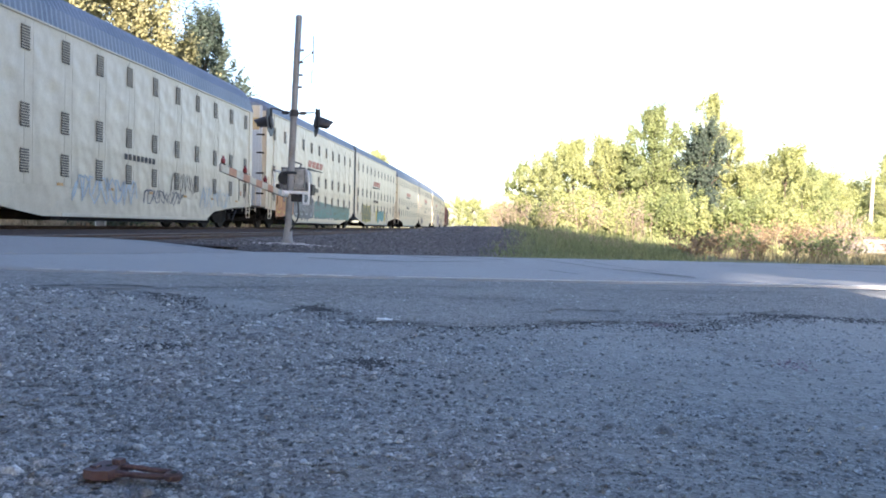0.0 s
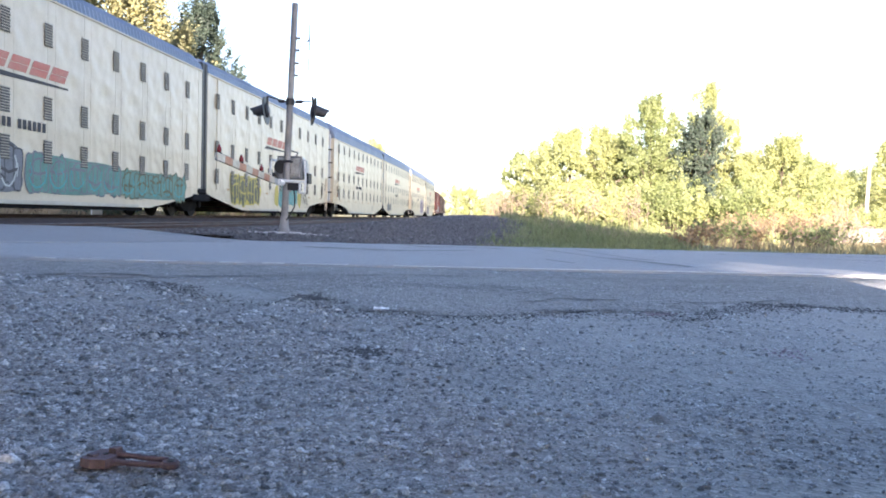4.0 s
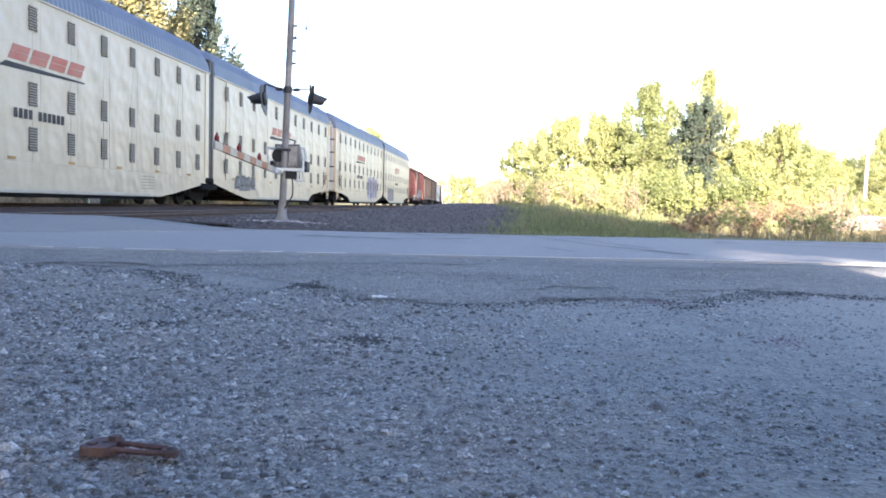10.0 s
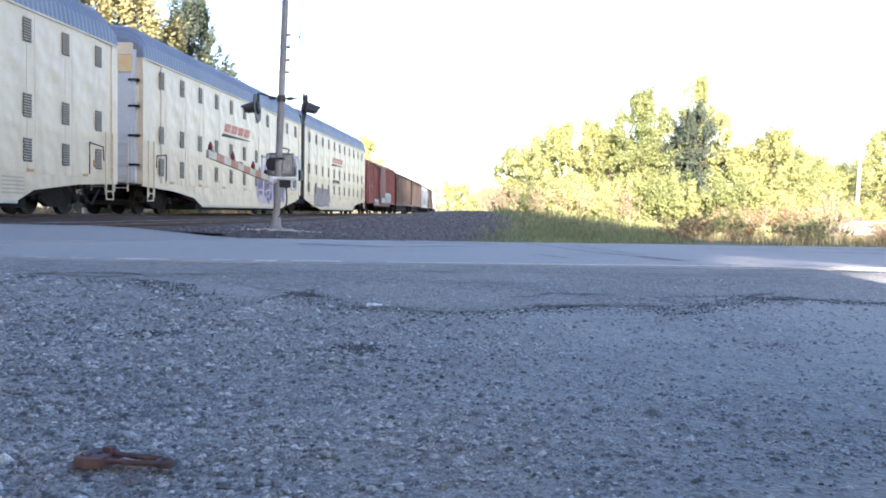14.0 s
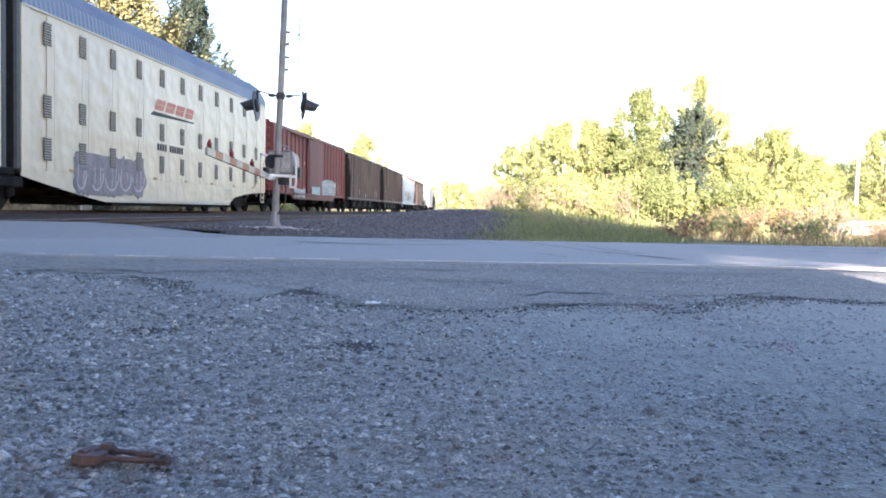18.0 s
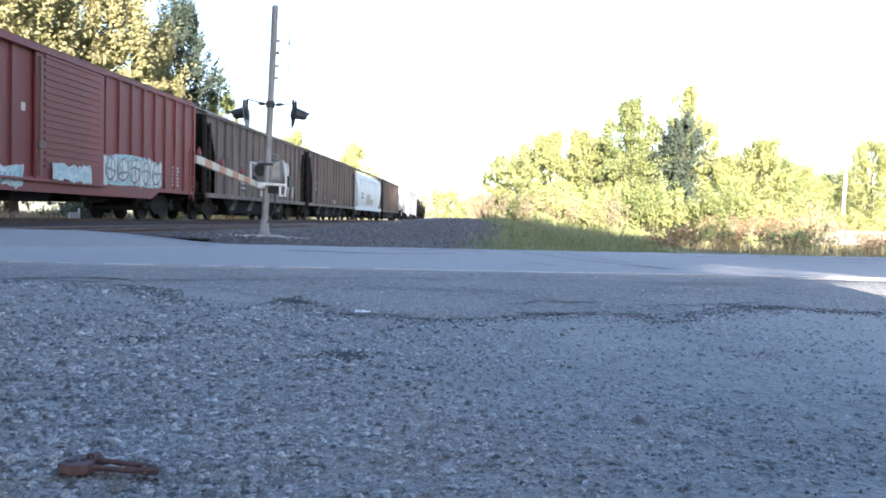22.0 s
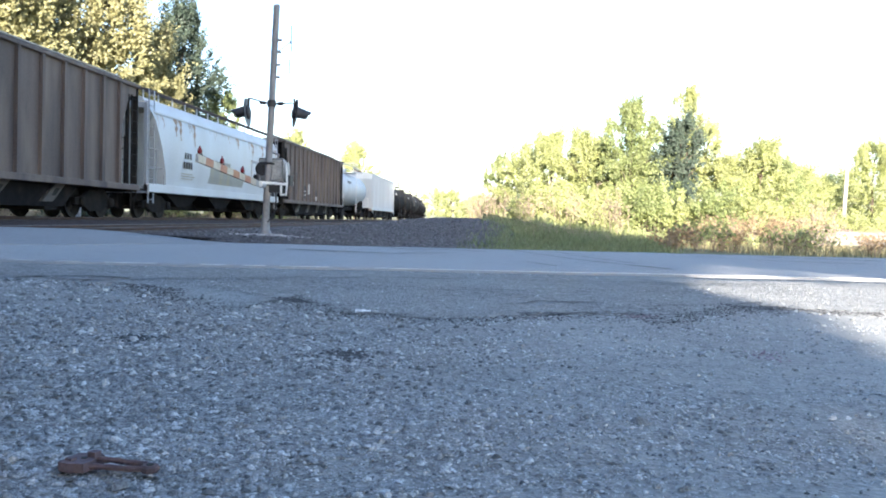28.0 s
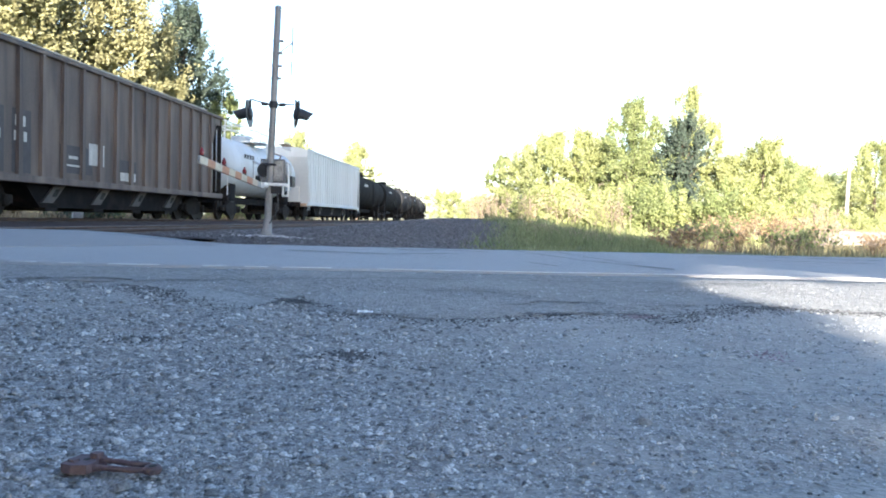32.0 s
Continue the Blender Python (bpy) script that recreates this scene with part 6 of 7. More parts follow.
def tree(x, y, height, spread, mat, label, seed, low=0.25, lobes=16, count=5000, size=0.16, name="tree", lean=0.0, lobe=0.14, group="", fine=3.4, big=2.0):
    """A tapered trunk with limbs, and a crown of many tufts of leaves with gaps between them."""
    g = np.random.default_rng(seed)
    z = float(ground_z(x, y)) - 0.1
    t = thing(name, label, "tree", pose(x, y, z), group=group)
    tufts = lobes * 12
    zs = low + (0.97 - low) * g.uniform(0, 1, tufts) ** 0.85
    ang = np.arange(tufts) * 2.4 + g.uniform(-0.6, 0.6, tufts)
    belly = np.sin(np.clip((zs - low) / (1 - low), 0.04, 0.97) ** 0.8 * math.pi) ** 0.5 * (1 + 0.22 * np.sin(ang * 2 + seed) + 0.15 * np.sin(zs * 17 + seed))
    rad = spread * belly * np.sqrt(g.uniform(0.08, 1.0, tufts))
    c = np.stack([rad * np.cos(ang) + lean * zs * height, rad * np.sin(ang), zs * height], -1)
    c[0] = (lean * height, 0, height * 0.93)
    rr = spread * lobe * g.uniform(0.45, 1.35, tufts)
    c[:, 2] = np.minimum(c[:, 2], height - rr * 0.5)
    sh = Shape()
    base_r = 0.014 * height + 0.04
    pts = [Vector((lean * height * k / 5 + 0.01 * height * math.sin(seed + k * 1.7) * (k > 0), 0.008 * height * math.cos(seed * 2 + k) * (k > 0), height * 0.88 * k / 5)) for k in range(6)]
    for k in range(5):
        sh.tube(pts[k], pts[k + 1], base_r * (1 - 0.17 * k), base_r * (1 - 0.17 * (k + 1)), sides=8, caps=False)
    part("trunk", sh, BARK, t, smooth=True)
    for k in range(1, min(tufts, 15)):
        q = c[k]
        start = pts[0].lerp(pts[5], min(0.95, max(0.12, (q[2] / height - 0.12) * 0.95)))
        lb = Shape()
        mid = start.lerp(Vector(q), 0.5) + Vector((0, 0, 0.03 * height))
        lb.tube(start, mid, base_r * 0.32, base_r * 0.2, sides=5, caps=False).tube(mid, Vector(q), base_r * 0.2, base_r * 0.05, sides=5, caps=False)
        part("limb", lb, BARK, t)
    rr[::7] *= big
    v, f = leaves(c, rr, int(count * fine), size * (1.26 / fine ** 0.85), g)
    part("crown", quick_mesh("crown", v, f, mat), mat, t)
    return t


def bush(x, y, height, spread, mat, label, seed, count=2500, size=0.12, group="", name="bush"):
    g = np.random.default_rng(seed)
    z = float(ground_z(x, y)) - 0.05
    t = thing(name, label, "bush", pose(x, y, z), group=group)
    lobes = 46
    ang = g.uniform(0, math.tau, lobes)
    rad = spread * np.sqrt(g.uniform(0, 0.7, lobes))
    zs = height * g.uniform(0.15, 0.8, lobes) * (1 - 0.5 * rad / spread)
    c = np.stack([rad * np.cos(ang), rad * np.sin(ang), zs], -1)
    rr = np.minimum(spread * 0.32, height * 0.26) * g.uniform(0.5, 1.25, lobes)
    sh = Shape()
    for k in range(lobes):
        sh.tube((c[k][0] * 0.25, c[k][1] * 0.25, 0), tuple(c[k]), 0.03, 0.008, sides=5, caps=False)
    part("branchwork", sh, BARK, t)
    v, f = leaves(c, rr, int(count * 2.1), size * 0.55, g)
    v[:, 2] = np.maximum(v[:, 2], 0.03)
    part("foliage", quick_mesh("foliage", v, f, mat), mat, t)
    return t


WOODS = "trees beyond the road"
SUNLIT = "sunlit yellow-green broadleaf tree at the wood's edge"
for args in (
    # x, y, height, spread, leaf, label, seed, low, lobes, count, size
    (7.2, 47.6, 7.7, 1.7, LEAF_GREEN, "tall olive-green tree in the sun", 1, 0.12, 22, 10000, 0.14),
    (10.7, 50.0, 8.9, 1.35, LEAF_SUNNY, "tall slender sunlit tree with open crown", 2, 0.3, 14, 5200, 0.13),
    (9.7, 46.6, 6.7, 1.25, LEAF_DARK, "dark green tree with ragged outline", 3, 0.3, 12, 5200, 0.14),
    (9.3, 46.9, 5.0, 1.2, LEAF_DARK, "dark green tree with ragged outline", 63, 0.08, 12, 4200, 0.14),
    (12.0, 51.0, 7.0, 1.3, LEAF_SUNNY, SUNLIT, 4, 0.3, 12, 3400, 0.14),
    (14.4, 48.0, 5.6, 1.7, LEAF_SUNNY, SUNLIT, 5, 0.1, 18, 6000, 0.14),
    (16.6, 52.0, 5.0, 1.9, LEAF_GREEN, "sunlit green tree at the wood's edge", 6, 0.08, 14, 4200, 0.14),
    (9.0, 53.0, 5.2, 2.4, LEAF_GREEN, "sunlit green tree at the wood's edge", 20, 0.02, 18, 6500, 0.15),
    (4.8, 49.0, 6.0, 1.8, LEAF_SUNNY, SUNLIT, 9, 0.06, 18, 6500, 0.14),
    (3.0, 50.0, 5.8, 1.7, LEAF_SUNNY, SUNLIT, 7, 0.06, 18, 6000, 0.14),
    (1.4, 52.0, 5.0, 1.4, LEAF_SUNNY, SUNLIT, 14, 0.06, 16, 4600, 0.14),
    (-0.1, 54.0, 4.2, 0.9, LEAF_GREEN, "slim green tree at the end of the wood", 8, 0.1, 12, 3000, 0.13),
    (6.0, 51.0, 5.6, 1.6, LEAF_SUNNY, SUNLIT, 15, 0.06, 16, 5200, 0.14),
    (12.9, 49.0, 4.6, 1.5, LEAF_SUNNY, SUNLIT, 16, 0.05, 16, 5000, 0.14),
    (18.6, 56.0, 4.8, 1.8, LEAF_SUNNY, SUNLIT, 17, 0.05, 16, 5000, 0.15),
    (20.8, 69.6, 5.6, 2.6, LEAF_SUNNY, SUNLIT, 10, 0.06, 16, 5000, 0.17),
    (25.6, 74.4, 5.6, 3.0, LEAF_SUNNY, SUNLIT, 11, 0.05, 16, 5200, 0.18),
    (31.6, 74.4, 8.0, 2.4, LEAF_SUNNY, SUNLIT, 12, 0.05, 18, 6500, 0.18),
    (36.5, 76.8, 7.2, 3.4, LEAF_GREEN, SUNLIT, 13, 0.05, 16, 5000, 0.18),
    (29.0, 80.0, 5.2, 2.8, LEAF_SUNNY, SUNLIT, 18, 0.05, 16, 5000, 0.18),
    (33.5, 84.0, 6.0, 3.0, LEAF_SUNNY, SUNLIT, 19, 0.05, 16, 5000, 0.18),
):
    tree(*args[:6], args[6], low=args[7], lobes=args[8], count=args[9], size=args[10], group=WOODS, lobe=0.17, fine=3.6)
for args in (
    (1.9, 43.2, 3.0, 1.6, LEAF_SUNNY, 21, 4200), (3.6, 43, 3.5, 1.8, LEAF_SUNNY, 36, 4600), (5.2, 42.6, 3.6, 1.8, LEAF_SUNNY, 22, 4800), (7.0, 42.0, 3.6, 1.8, LEAF_GREEN, 23, 4800), (8.8, 42.4, 3.4, 1.8, LEAF_SUNNY, 24, 4800),
    (10.6, 42.0, 3.5, 1.8, LEAF_GREEN, 25, 4800), (12.2, 42.4, 3.4, 1.7, LEAF_SUNNY, 26, 4600), (13.4, 48.2, 3.6, 1.6, LEAF_SUNNY, 27, 4000), (16.4, 49.5, 3.0, 1.6, LEAF_SUNNY, 28, 3400),
    (1.2, 46, 2.3, 0.7, LEAF_DARK, 29, 2400), (9.3, 45.2, 3.4, 1.6, LEAF_GREEN, 37, 5000), (8.0, 45.6, 3.6, 1.4, LEAF_SUNNY, 38, 4400), (18.6, 57, 2.8, 1.8, LEAF_SUNNY, 30, 2600), (22.4, 62, 2.6, 1.9, LEAF_GREEN, 31, 2600), (26.3, 65, 2.4, 2.2, LEAF_SUNNY, 32, 2600),
    (30.3, 66, 2.6, 2.2, LEAF_SUNNY, 33, 2600), (-1.2, 62, 2.2, 1.2, LEAF_OLIVE, 34, 1800), (-2.5, 74, 2.4, 1.3, LEAF_SUNNY, 35, 1800),
):
    bush(*args[:5], "leafy sunlit shrub at the wood's edge", args[5], args[6], group=WOODS)
# far trees along the line, beyond the mound
for x, y, h, s, k in ((-10.2, 180.0, 6.5, 3, 41), (-6.0, 192.0, 6, 3.4, 42), (-0.7, 180.0, 5.5, 3.2, 43), (3.7, 168.0, 5, 3, 44), (-15.4, 210.0, 8, 3.5, 45), (9.3, 144.0, 5.5, 3, 46)):
    tree(x, y, h, s, LEAF_SUNNY, "distant sunlit tree beside the line", k, low=0.05, lobes=12, count=1800, size=0.32)

# behind the train
LEFT = "trees behind the tracks"
COTTON = "tall olive-yellow cottonwood behind the tracks"
for args in (
    (-22.7, 46, 15.2, 3.3, LEAF_OLIVE, COTTON, 51, 0.12, 26, 15000, 0.2),
    (-27, 44, 17, 4.6, LEAF_OLIVE, COTTON, 52, 0.1, 28, 12000, 0.22),
    (-21.6, 56, 14.7, 2.6, LEAF_DARK, "dark blue-green tree with open outline", 53, 0.35, 18, 9000, 0.17),
    (-21.0, 50, 11.6, 2.5, LEAF_OLIVE, "olive-green tree behind the tracks", 54, 0.1, 18, 9000, 0.18),
    (-32, 40, 17, 5.2, LEAF_OLIVE, COTTON, 55, 0.08, 24, 9000, 0.22),
    (-19.3, 58, 8.9, 1.7, LEAF_GREEN, "green tree behind the tracks", 56, 0.08, 14, 4400, 0.17),
    (-25, 37, 13, 4.0, LEAF_OLIVE, COTTON, 57, 0.08, 20, 11000, 0.2),
    (-24.2, 41, 14.5, 3.4, LEAF_OLIVE, COTTON, 61, 0.1, 20, 11000, 0.2),
    (-30, 50, 16, 4.6, LEAF_GREEN, "green tree behind the tracks", 62, 0.1, 20, 6000, 0.22),
    (-22.8, 93, 10.0, 1.9, LEAF_SUNNY, "small sunlit tree behind the tracks", 58, 0.2, 14, 3400, 0.22),
    (-23.0, 134, 12.0, 3.2, LEAF_SUNNY, "small sunlit tree behind the tracks", 59, 0.15, 14, 3400, 0.3),
    (-25.8, 146, 9.5, 3.0, LEAF_GREEN, "small green tree behind the tracks", 60, 0.1, 12, 2600, 0.3),
):
    tree(*args[:6], args[6], low=args[7], lobes=args[8], count=args[9], size=args[10] * 1.25, group=LEFT, lobe=0.16, fine=3.5)

for k in range(15):
    bush(-18.6 - 1.1 * (k % 3), 36.0 + 3.3 * k, 1.5 + 0.35 * ((k * 5) % 4), 1.9, LEAF_GREEN if k % 4 else LEAF_DARK, "low green shrub beyond the tracks", 300 + k, 900, group="shrubs beyond the tracks")

# unseen trees behind the viewer, added and sized to lay shade over the lot
for x, y, height, spread, seed, count, low, size, lobe, big in (
    (-9.5, -17, 39, 5.2, 71, 11000, 0.06, 0.48, 0.17, 2.0), (-4.5, -16, 20.5, 4.4, 72, 9000, 0.1, 0.46, 0.17, 2.0), (-16, -16, 12.0, 4.8, 73, 6000, 0.1, 0.46, 0.17, 2.0), (-1.2, -18, 20.0, 3.0, 74, 7000, 0.12, 0.42, 0.12, 1.2),
    (8.4, -17, 10.7, 5.4, 75, 30000, 0.875, 0.22, 0.06, 1.2), (-6.5, -20, 37.0, 4.6, 76, 10000, 0.06, 0.48, 0.17, 2.0),
    (-2.25, -12.5, 13.0, 3.3, 44, 26000, 0.1, 0.3, 0.13, 1.2), (0.62, -12.5, 10.4, 2.3, 23, 28000, 0.46, 0.17, 0.13, 1.0), (0.9, -13.4, 12.0, 3.7, 91, 40000, 0.67, 0.17, 0.15, 1.0),
    (-19.2, -10, 20.0, 3.8, 94, 10000, 0.1, 0.46, 0.17, 1.6), (-25.0, -10, 21.0, 5.6, 92, 12000, 0.1, 0.48, 0.17, 2.0), (-34.0, -8, 20.0, 6.0, 93, 10000, 0.1, 0.48, 0.17, 2.0),
    (-5.0, -42, 27.0, 6.0, 78, 8000, 0.3, 0.46, 0.17, 2.0), (2.0, -40, 25.0, 4.8, 79, 8000, 0.66, 0.46, 0.17, 2.0), (-12.5, -41, 26.0, 5.5, 80, 7000, 0.3, 0.46, 0.17, 2.0),
):
    tree(x, y, height, spread, LEAF_GREEN, "unseen tall leafy tree added behind the lot for its shade", seed, low=low, lobes=24, count=count, size=size, lobe=lobe, big=big, group="shade trees", fine=1.3, lean=0.17 if seed == 91 else 0.0)


# ---- grass, weeds and brush ----
def blades(name, label, xy, height, mat, seed, wide=0.008, lean=0.35):
    g = np.random.default_rng(seed)
    n = len(xy)
    a = g.uniform(0, math.tau, n)
    d = np.stack([np.cos(a), np.sin(a), np.zeros(n)], -1)
    base = np.stack([xy[:, 0], xy[:, 1], ground_z(xy[:, 0], xy[:, 1]) - 0.02], -1)
    tip = np.stack([g.normal(0, lean, n), g.normal(0, lean, n), np.ones(n)], -1) * height[:, None]
    w = wide * g.uniform(0.6, 1.5, n)[:, None]
    mid = base + tip * np.array([0.35, 0.35, 0.6])
    v = np.stack([base - d * w, base + d * w, mid + d * w * 0.8, mid - d * w * 0.8, base + tip + d * w * 0.2, base + tip - d * w * 0.2], 1)
    k = (np.arange(n) * 6)[:, None]
    f = np.concatenate([k + np.array([0, 1, 2, 3]), k + np.array([3, 2, 4, 5])])
    return tagged(new(name, quick_mesh(name, v.reshape(-1, 3), f, mat)), label, "grass", kind="stuff")


g = np.random.default_rng(21)
n = 52000
yy = 14.7 + 17 * g.uniform(0, 1, n) ** 1.7
xx = g.uniform(-0.8, 14, n)
keep = (yy > 14.85 + 0.13 * xx) & (xx < 0.19 * yy + g.normal(0, 0.35, n)) & (xx > -0.1 + 0.3 * np.sin(yy * 0.35) + 0.35 * g.normal(size=n))
xy = np.stack([xx, yy], -1)[keep]
hh = (0.08 + 0.18 * smooth_step(15, 20, xy[:, 1])) * g.uniform(0.5, 1.3, len(xy)) * (0.8 + 0.4 * waves(xy[:, 0], xy[:, 1]))
blades("roadside_grass", "tall green grass on the bank beside the road", xy, hh, GRASS, 1, wide=0.007, lean=0.5)
n = 1500
xx, yy = g.normal(1.9, 0.8, n), g.uniform(20, 38, n)
blades("dry_weeds", "brown dry weeds on the bank", np.stack([xx, yy], -1), g.uniform(0.12, 0.36, n), DRY, 2, wide=0.006, lean=0.35)
n = 30000
xx, yy = g.uniform(1, 42, n), g.uniform(27, 72, n)
keep = (yy > 26 + 0.1 * xx) & ~((xx / yy > 0.3) & (yy < 47))
blades("meadow_grass", "dry sunlit meadow grass before the wood", np.stack([xx, yy], -1)[keep], g.uniform(0.2, 0.55, keep.sum()), LEAF_SUNNY, 3, wide=0.02)
n = 16000
xx, yy = g.uniform(5, 32, n), 15.6 + 15.4 * g.uniform(0, 1, n)
keep = yy > 15.0 + 0.13 * xx
blades("yellow_weeds", "yellow-green weeds in the sun beyond the road", np.stack([xx, yy], -1)[keep], g.uniform(0.08, 0.3, keep.sum()), STRAW, 4, wide=0.01)
n = 14000
xx, yy = g.uniform(-40, -16.8, n), g.uniform(8, 80, n)
blades("far_side_grass", "dry yellow grass beyond the tracks", np.stack([xx, yy], -1), g.uniform(0.15, 0.5, n), DRY, 5, wide=0.02)


def stalks(x, y, count, spread, height, label, seed, leaf=None, name="dead_weeds"):
    g = np.random.default_rng(seed)
    t = thing(name, label, "weeds", pose(x, y, float(ground_z(x, y)) - 0.03))
    sh = Shape()
    tips = []
    for k in range(count):
        a, r = g.uniform(0, math.tau), spread * math.sqrt(g.uniform(0, 1))
        b = Vector((r * math.cos(a), r * math.sin(a), 0))
        e = b + Vector((g.normal(0, 0.16), g.normal(0, 0.16), 1)) * height * g.uniform(0.5, 1.1)
        sh.tube(b, e, 0.016, 0.006, sides=4, caps=False)
        tips.append(e)
        for j in range(4):
            s = b.lerp(e, g.uniform(0.35, 0.95))
            q = s + Vector((g.normal(0, 0.22), g.normal(0, 0.22), g.uniform(0.05, 0.35)))
            sh.tube(s, q, 0.008, 0.003, sides=4, caps=False)
            tips.append(q)
    part("branchwork", sh, TWIG, t)
    v, f = leaves(np.array([tuple(p) for p in tips]), np.full(len(tips), 0.16), len(tips) * 5, 0.045, g)
    part("foliage", quick_mesh("foliage", v, f, leaf or DRY), leaf or DRY, t)
    return t


stalks(3.0, 37.2, 14, 1.1, 2.2, "pale pinkish dry stalks at the wood's edge", 1)
stalks(1.1, 40.8, 12, 1.0, 1.6, "pale pinkish dry stalks at the wood's edge", 2)
stalks(4.7, 36.6, 14, 0.9, 2.0, "pale dry stalks at the wood's edge", 3)
stalks(-0.7, 50.4, 36, 1.4, 1.6, "pale dry reeds beside the mound", 4)
stalks(8.5, 33.0, 36, 1.3, 1.0, "withered red-brown brush in the weeds", 5, LEAF_BROWN, "withered_brush")
stalks(9.9, 33.0, 34, 1.3, 1.1, "withered red-brown brush in the weeds", 6, LEAF_BROWN, "withered_brush")
stalks(11.3, 33.6, 30, 1.1, 0.9, "withered red-brown brush in the weeds", 7, LEAF_BROWN, "withered_brush")
for k, (x, y, h) in enumerate(((3.9, 18.9, 0.42), (4.7, 19.4, 0.5), (5.5, 20.4, 0.55), (6.6, 20.0, 0.5), (7.6, 21.2, 0.55), (9.2, 21.0, 0.5))):
    brown = k in (0, 2, 5)
    stalks(x, y, 14, 0.42, h * 0.85, "withered red-brown brush beside the road" if brown else "yellow-green weeds beside the road", 30 + k, LEAF_BROWN if brown else LEAF_GREEN, "withered_brush" if brown else "roadside_weeds")
stalks(12.7, 34.8, 30, 0.8, 1.7, "pale bare stalks among the weeds", 8)
stalks(15.6, 32.4, 34, 0.9, 0.8, "withered red-brown brush in the weeds", 9, LEAF_BROWN, "withered_brush")
stalks(17.0, 31.2, 24, 0.8, 0.6, "withered red-brown brush in the weeds", 10, LEAF_BROWN, "withered_brush")


# ---- right-hand clutter: utility pole, concrete slab ----
up = thing("utility_pole", "pale wooden utility pole in full sun", "utility pole", pose(28.3, 72, float(ground_z(28.3, 72)) - 0.2))
part("shaft", Shape().tube((0, 0, 0), (0.25, 0, 8.6), 0.17, 0.12, sides=12), paint("sun_bleached_wood", (0.42, 0.38, 0.33), (0.33, 0.3, 0.26), rough=0.9, scale=3, streak=True), up, smooth=True)
part("crosspiece", Shape().box(-0.9, 1.3, -0.06, 0.06, 7.9, 8.02, cut=0.01), TWIG, up)
for x in (-0.7, 0.0, 0.6, 1.2):
    part("insulator", Shape().lathe((x, 0, 8.02), (x, 0, 8.2), [(0, 0.04), (0.4, 0.06), (1, 0.03)], 10), WHITE, up)
sl = thing("concrete_slab", "low weathered concrete slab with a dark timber edge", "slab", pose(19.2, 43, 0.0))
part("slab", Shape().box(-6.0, 9, -3.0, 3.0, -0.4, 0.46, cut=0.05), SLAB_GREY, sl)
part("timber", Shape().box(-5.9, -3.0, -2.95, -2.65, 0.46, 0.57, cut=0.02), TIE, sl, "dark timber on the slab")

# beyond the tracks, seen under the train
post = thing("white_marker", "small white marker leaning beyond the tracks", "marker", pose(-16.6, 32.2, float(ground_z(-16.6, 32.2))))
part("board", Shape().box(-0.03, 0.03, -0.35, 0.35, -0.1, 0.34, cut=0.01), WHITE, post)
part("stake", Shape().box(-0.03, 0.03, 0.4, 0.46, -0.2, 0.5), WHITE, post)

# ---- small things on the lot ----
iron = thing("rusty_iron", "rusty broken iron fitting lying on the gravel", "scrap iron", pose(-0.778, 1.683, float(ground_z(-0.778, 1.683)) + 0.008, 0, 0, -3))
def slab_of(outline, z0, z1):
    n = len(outline)
    return Shape().add([(*p, z0) for p in outline] + [(*p, z1) for p in outline], [tuple(range(n))[::-1], tuple(range(n, 2 * n))] + [(k, (k + 1) % n, n + (k + 1) % n, n + k) for k in range(n)])


iron.scale = (0.93, 0.95, 1.0)
part("plate", slab_of([(-0.112, -0.034), (-0.085, -0.042), (-0.05, -0.038), (-0.044, -0.012), (-0.05, 0.012), (-0.042, 0.036), (-0.06, 0.052), (-0.084, 0.046), (-0.106, 0.04)], 0.0, 0.019), RUST, iron)
part("lug", slab_of([(-0.07, 0.012), (-0.05, 0.008), (-0.046, 0.028), (-0.066, 0.032)], 0.019, 0.03), RUST, iron)
part("lug", slab_of([(-0.104, -0.02), (-0.086, -0.026), (-0.082, -0.01), (-0.1, -0.004)], 0.019, 0.024), RUST, iron)
part("bar", pipe([(-0.05 + 0.125 * q / 8, 0.02 - 0.014 * q / 8 + 0.003 * math.sin(q * 0.8), 0.014) for q in range(9)], 0.0062), RUST, iron)
part("lower_bar", pipe([(-0.05 + 0.125 * q / 8, -0.018 + 0.003 * q / 8 + 0.002 * math.sin(q * 0.7 + 1), 0.009) for q in range(9)], 0.0062), RUST, iron)
part("eye", Shape().lathe((0.086, -0.006, 0.002), (0.086, -0.006, 0.017), [(0, 0.018), (0.3, 0.021), (0.7, 0.021), (1, 0.016)], 14), RUST, iron)
part("bolt_hole", Shape().tube((-0.072, 0.004, 0.0192), (-0.072, 0.004, 0.0205), 0.007, sides=10), VENT, iron)
part("bolt_hole", Shape().tube((0.088, -0.008, 0.0172), (0.088, -0.008, 0.0185), 0.008, sides=10), VENT, iron)
paper = thing("crumpled_paper", "crumpled white paper scrap on the gravel", "litter", pose(-0.75, 4.72, float(ground_z(-0.75, 4.72)) + 0.02))
sh = Shape()
r = random.Random(3)
v = [(-0.045 + 0.022 * i, -0.04 + 0.024 * j, 0.016 * r.random()) for j in range(4) for i in range(5)]
sh.add(v, [(j * 5 + i, j * 5 + i + 1, j * 5 + i + 6, j * 5 + i + 5) for j in range(3) for i in range(4)])
part("sheet", sh, WHITE, paper)
g3 = np.random.default_rng(9)
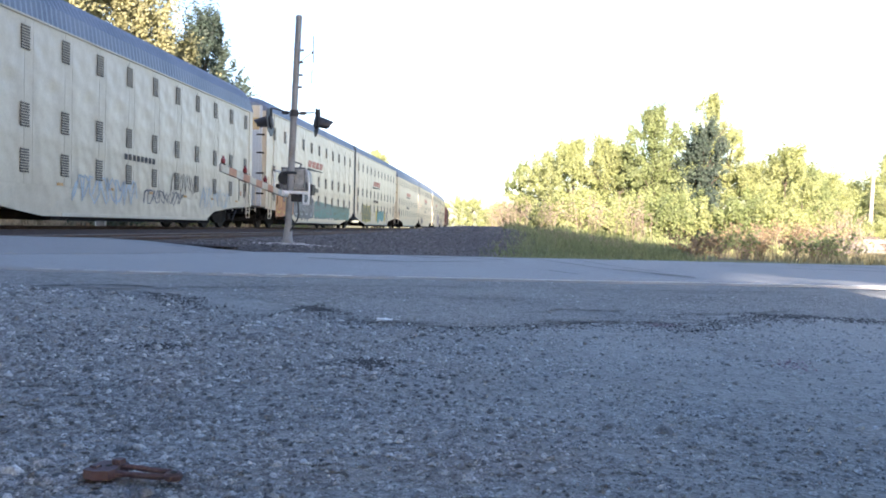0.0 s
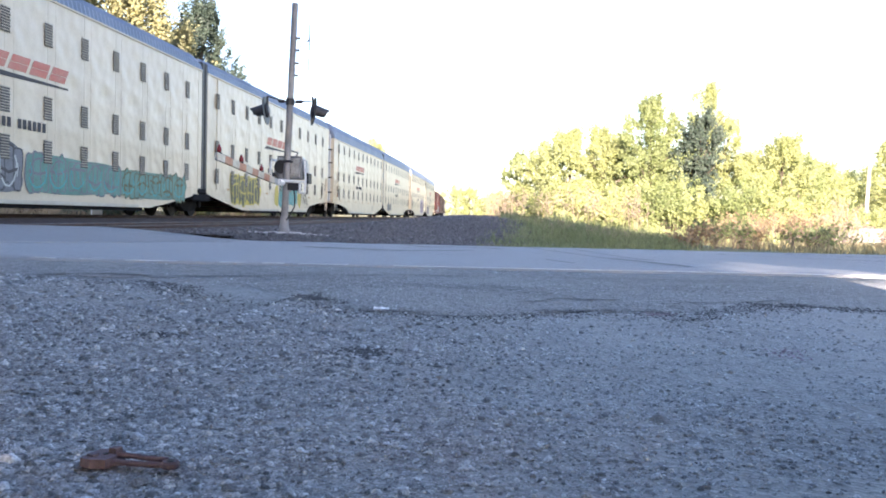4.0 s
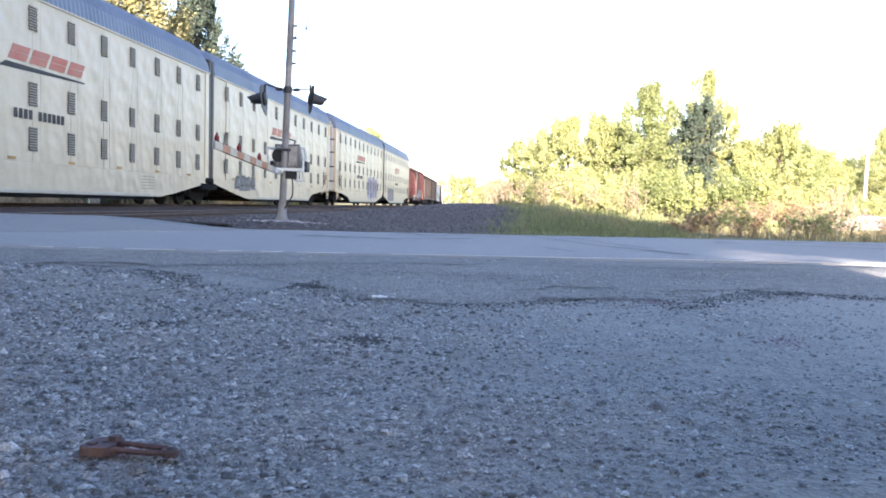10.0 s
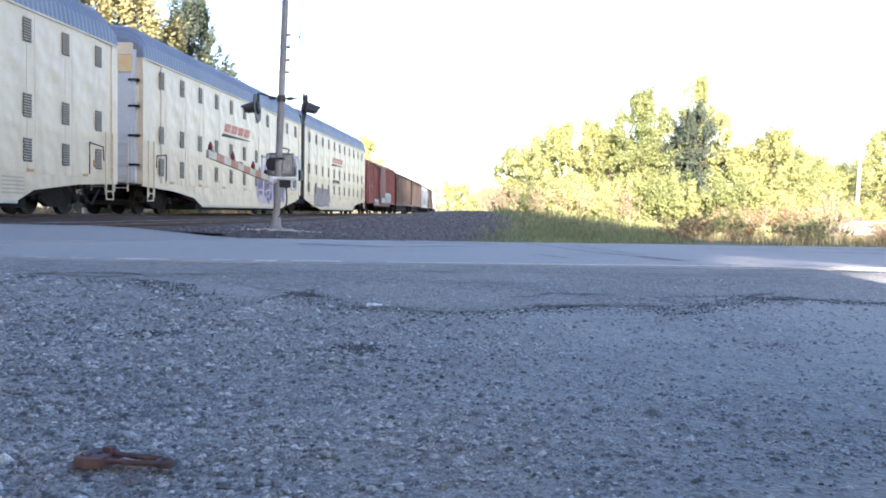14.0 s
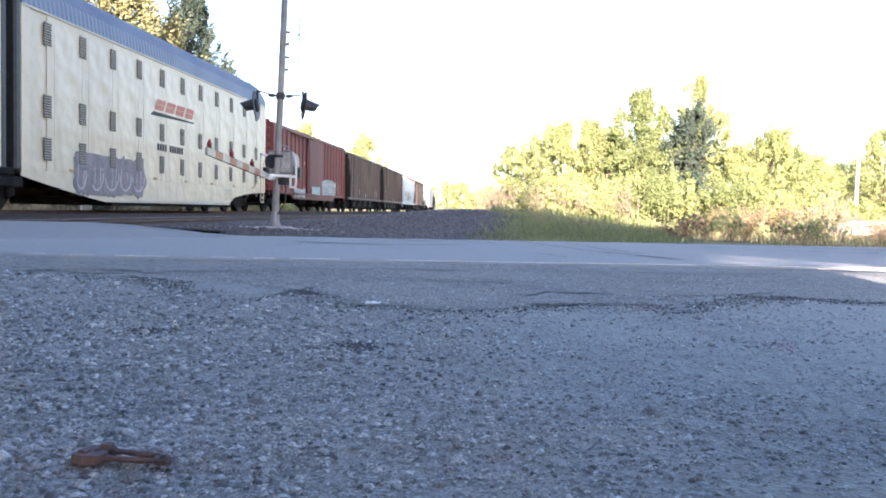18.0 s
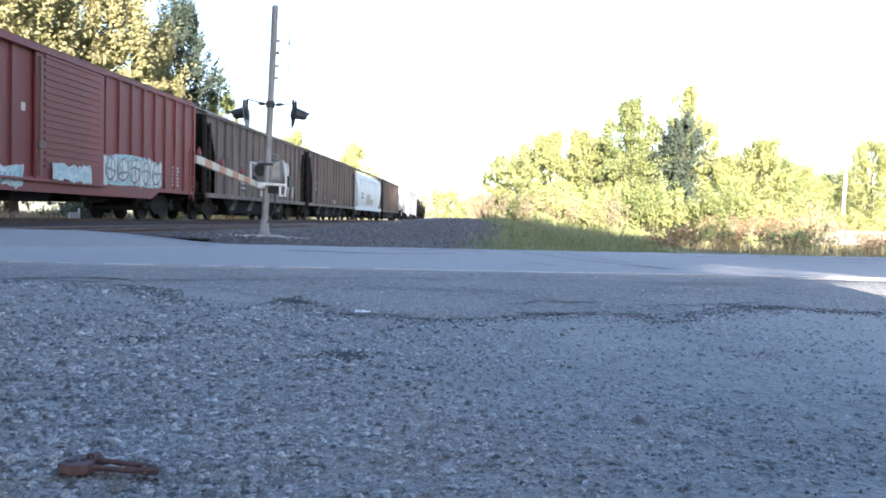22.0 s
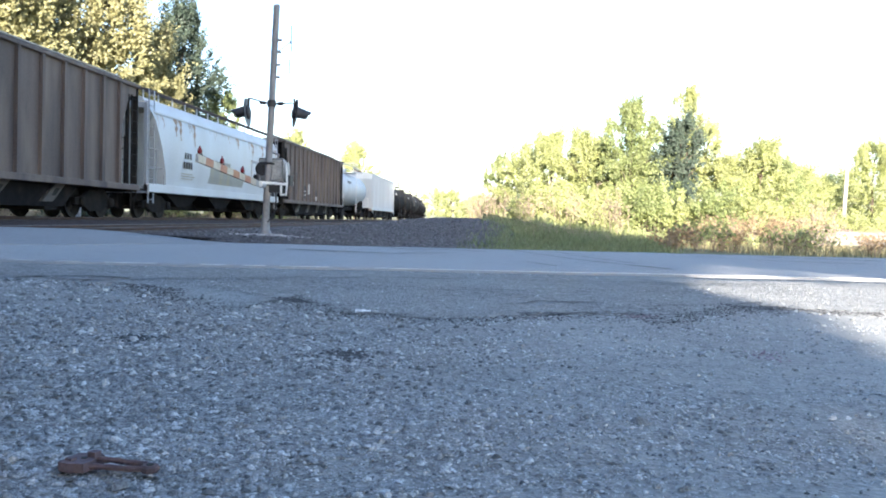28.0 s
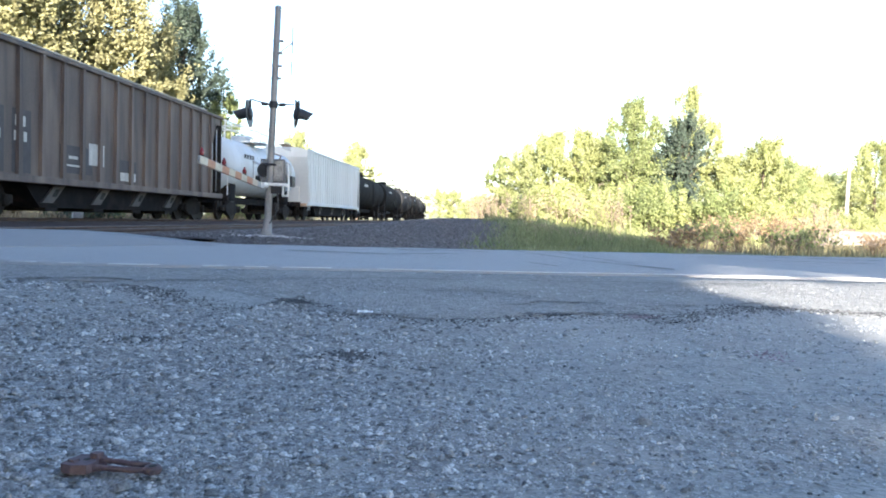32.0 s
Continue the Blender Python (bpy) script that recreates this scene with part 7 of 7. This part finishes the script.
for name, x, y, n, mat in (("dark_clod", -0.59, 3.3, 240, TAR), ("dark_clod", 0.31, 5.15, 260, TAR), ("dark_clod", -1.51, 3.54, 110, TAR), ("dark_clod", -1.3, 5.28, 200, TAR)):
    xy = np.stack([x + g3.normal(0, 0.05, n), y + g3.normal(0, 0.06, n)], -1)
    stones(name, xy, g3.uniform(0.006, 0.013, n), mat, "small heap of dark asphalt crumbs")


# ---- unseen van beside the viewer, added for its shadow; backs away near the end ----
def make_shadow_van():
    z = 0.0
    car = thing("shadow_van", "unseen dark grey tall van, added for its shadow", "van")
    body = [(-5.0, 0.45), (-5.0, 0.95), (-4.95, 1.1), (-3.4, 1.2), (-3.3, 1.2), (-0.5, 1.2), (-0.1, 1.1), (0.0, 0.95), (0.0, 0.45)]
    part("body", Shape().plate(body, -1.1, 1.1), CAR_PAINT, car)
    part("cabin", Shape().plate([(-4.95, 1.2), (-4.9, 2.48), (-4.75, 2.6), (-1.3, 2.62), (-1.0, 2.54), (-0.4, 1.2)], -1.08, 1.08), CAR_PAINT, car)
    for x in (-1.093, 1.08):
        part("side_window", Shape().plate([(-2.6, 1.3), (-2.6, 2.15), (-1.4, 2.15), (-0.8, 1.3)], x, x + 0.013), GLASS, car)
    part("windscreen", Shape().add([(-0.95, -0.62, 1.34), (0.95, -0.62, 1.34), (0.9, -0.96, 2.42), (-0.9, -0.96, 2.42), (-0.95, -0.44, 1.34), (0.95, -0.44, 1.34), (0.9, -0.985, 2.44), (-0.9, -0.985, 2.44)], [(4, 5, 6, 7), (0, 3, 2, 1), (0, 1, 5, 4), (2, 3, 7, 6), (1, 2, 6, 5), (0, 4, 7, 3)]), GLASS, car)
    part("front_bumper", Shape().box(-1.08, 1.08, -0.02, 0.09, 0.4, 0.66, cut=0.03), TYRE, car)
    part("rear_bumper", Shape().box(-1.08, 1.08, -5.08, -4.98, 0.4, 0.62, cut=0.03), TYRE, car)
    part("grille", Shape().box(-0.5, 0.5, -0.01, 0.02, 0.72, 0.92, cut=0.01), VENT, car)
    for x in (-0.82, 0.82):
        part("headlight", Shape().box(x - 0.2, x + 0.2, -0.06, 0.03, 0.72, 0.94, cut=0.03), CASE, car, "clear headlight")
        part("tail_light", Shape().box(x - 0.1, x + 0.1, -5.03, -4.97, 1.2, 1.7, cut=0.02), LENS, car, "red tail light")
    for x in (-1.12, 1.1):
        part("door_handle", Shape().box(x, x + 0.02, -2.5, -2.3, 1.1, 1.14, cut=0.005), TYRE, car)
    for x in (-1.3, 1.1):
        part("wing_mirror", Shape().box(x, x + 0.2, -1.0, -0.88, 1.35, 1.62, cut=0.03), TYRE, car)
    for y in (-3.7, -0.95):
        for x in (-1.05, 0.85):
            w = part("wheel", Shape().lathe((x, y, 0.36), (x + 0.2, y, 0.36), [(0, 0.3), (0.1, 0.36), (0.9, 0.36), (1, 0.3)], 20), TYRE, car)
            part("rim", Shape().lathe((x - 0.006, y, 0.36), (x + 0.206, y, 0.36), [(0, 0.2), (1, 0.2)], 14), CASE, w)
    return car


SHADOW_VAN = make_shadow_van()


# ---- what moves ----
def motions():
    for car, u in CARS:
        rows = []
        for k in range(17):
            t = 2.0 * k
            x, y, a = on_track(CAR_X, u - SPEED * t)
            rows.append((t, pose(x, y, RAIL_Z, 0, 0, math.degrees(a))))
        walk(car, rows)
    turn = math.degrees(SPEED / 0.46)
    for w in WHEELSETS:
        place = w.matrix_basis.translation.copy()
        walk(w, [(0.1 * k, pose(*place, (turn * 0.1 * k) % 360)) for k in range(321)])
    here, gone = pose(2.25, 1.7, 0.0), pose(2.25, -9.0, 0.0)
    walk(SHADOW_VAN, [(0.0, here), (25.2, here), (25.6, here), (27.3, gone), (27.7, gone), (32.0, gone)])


motions()
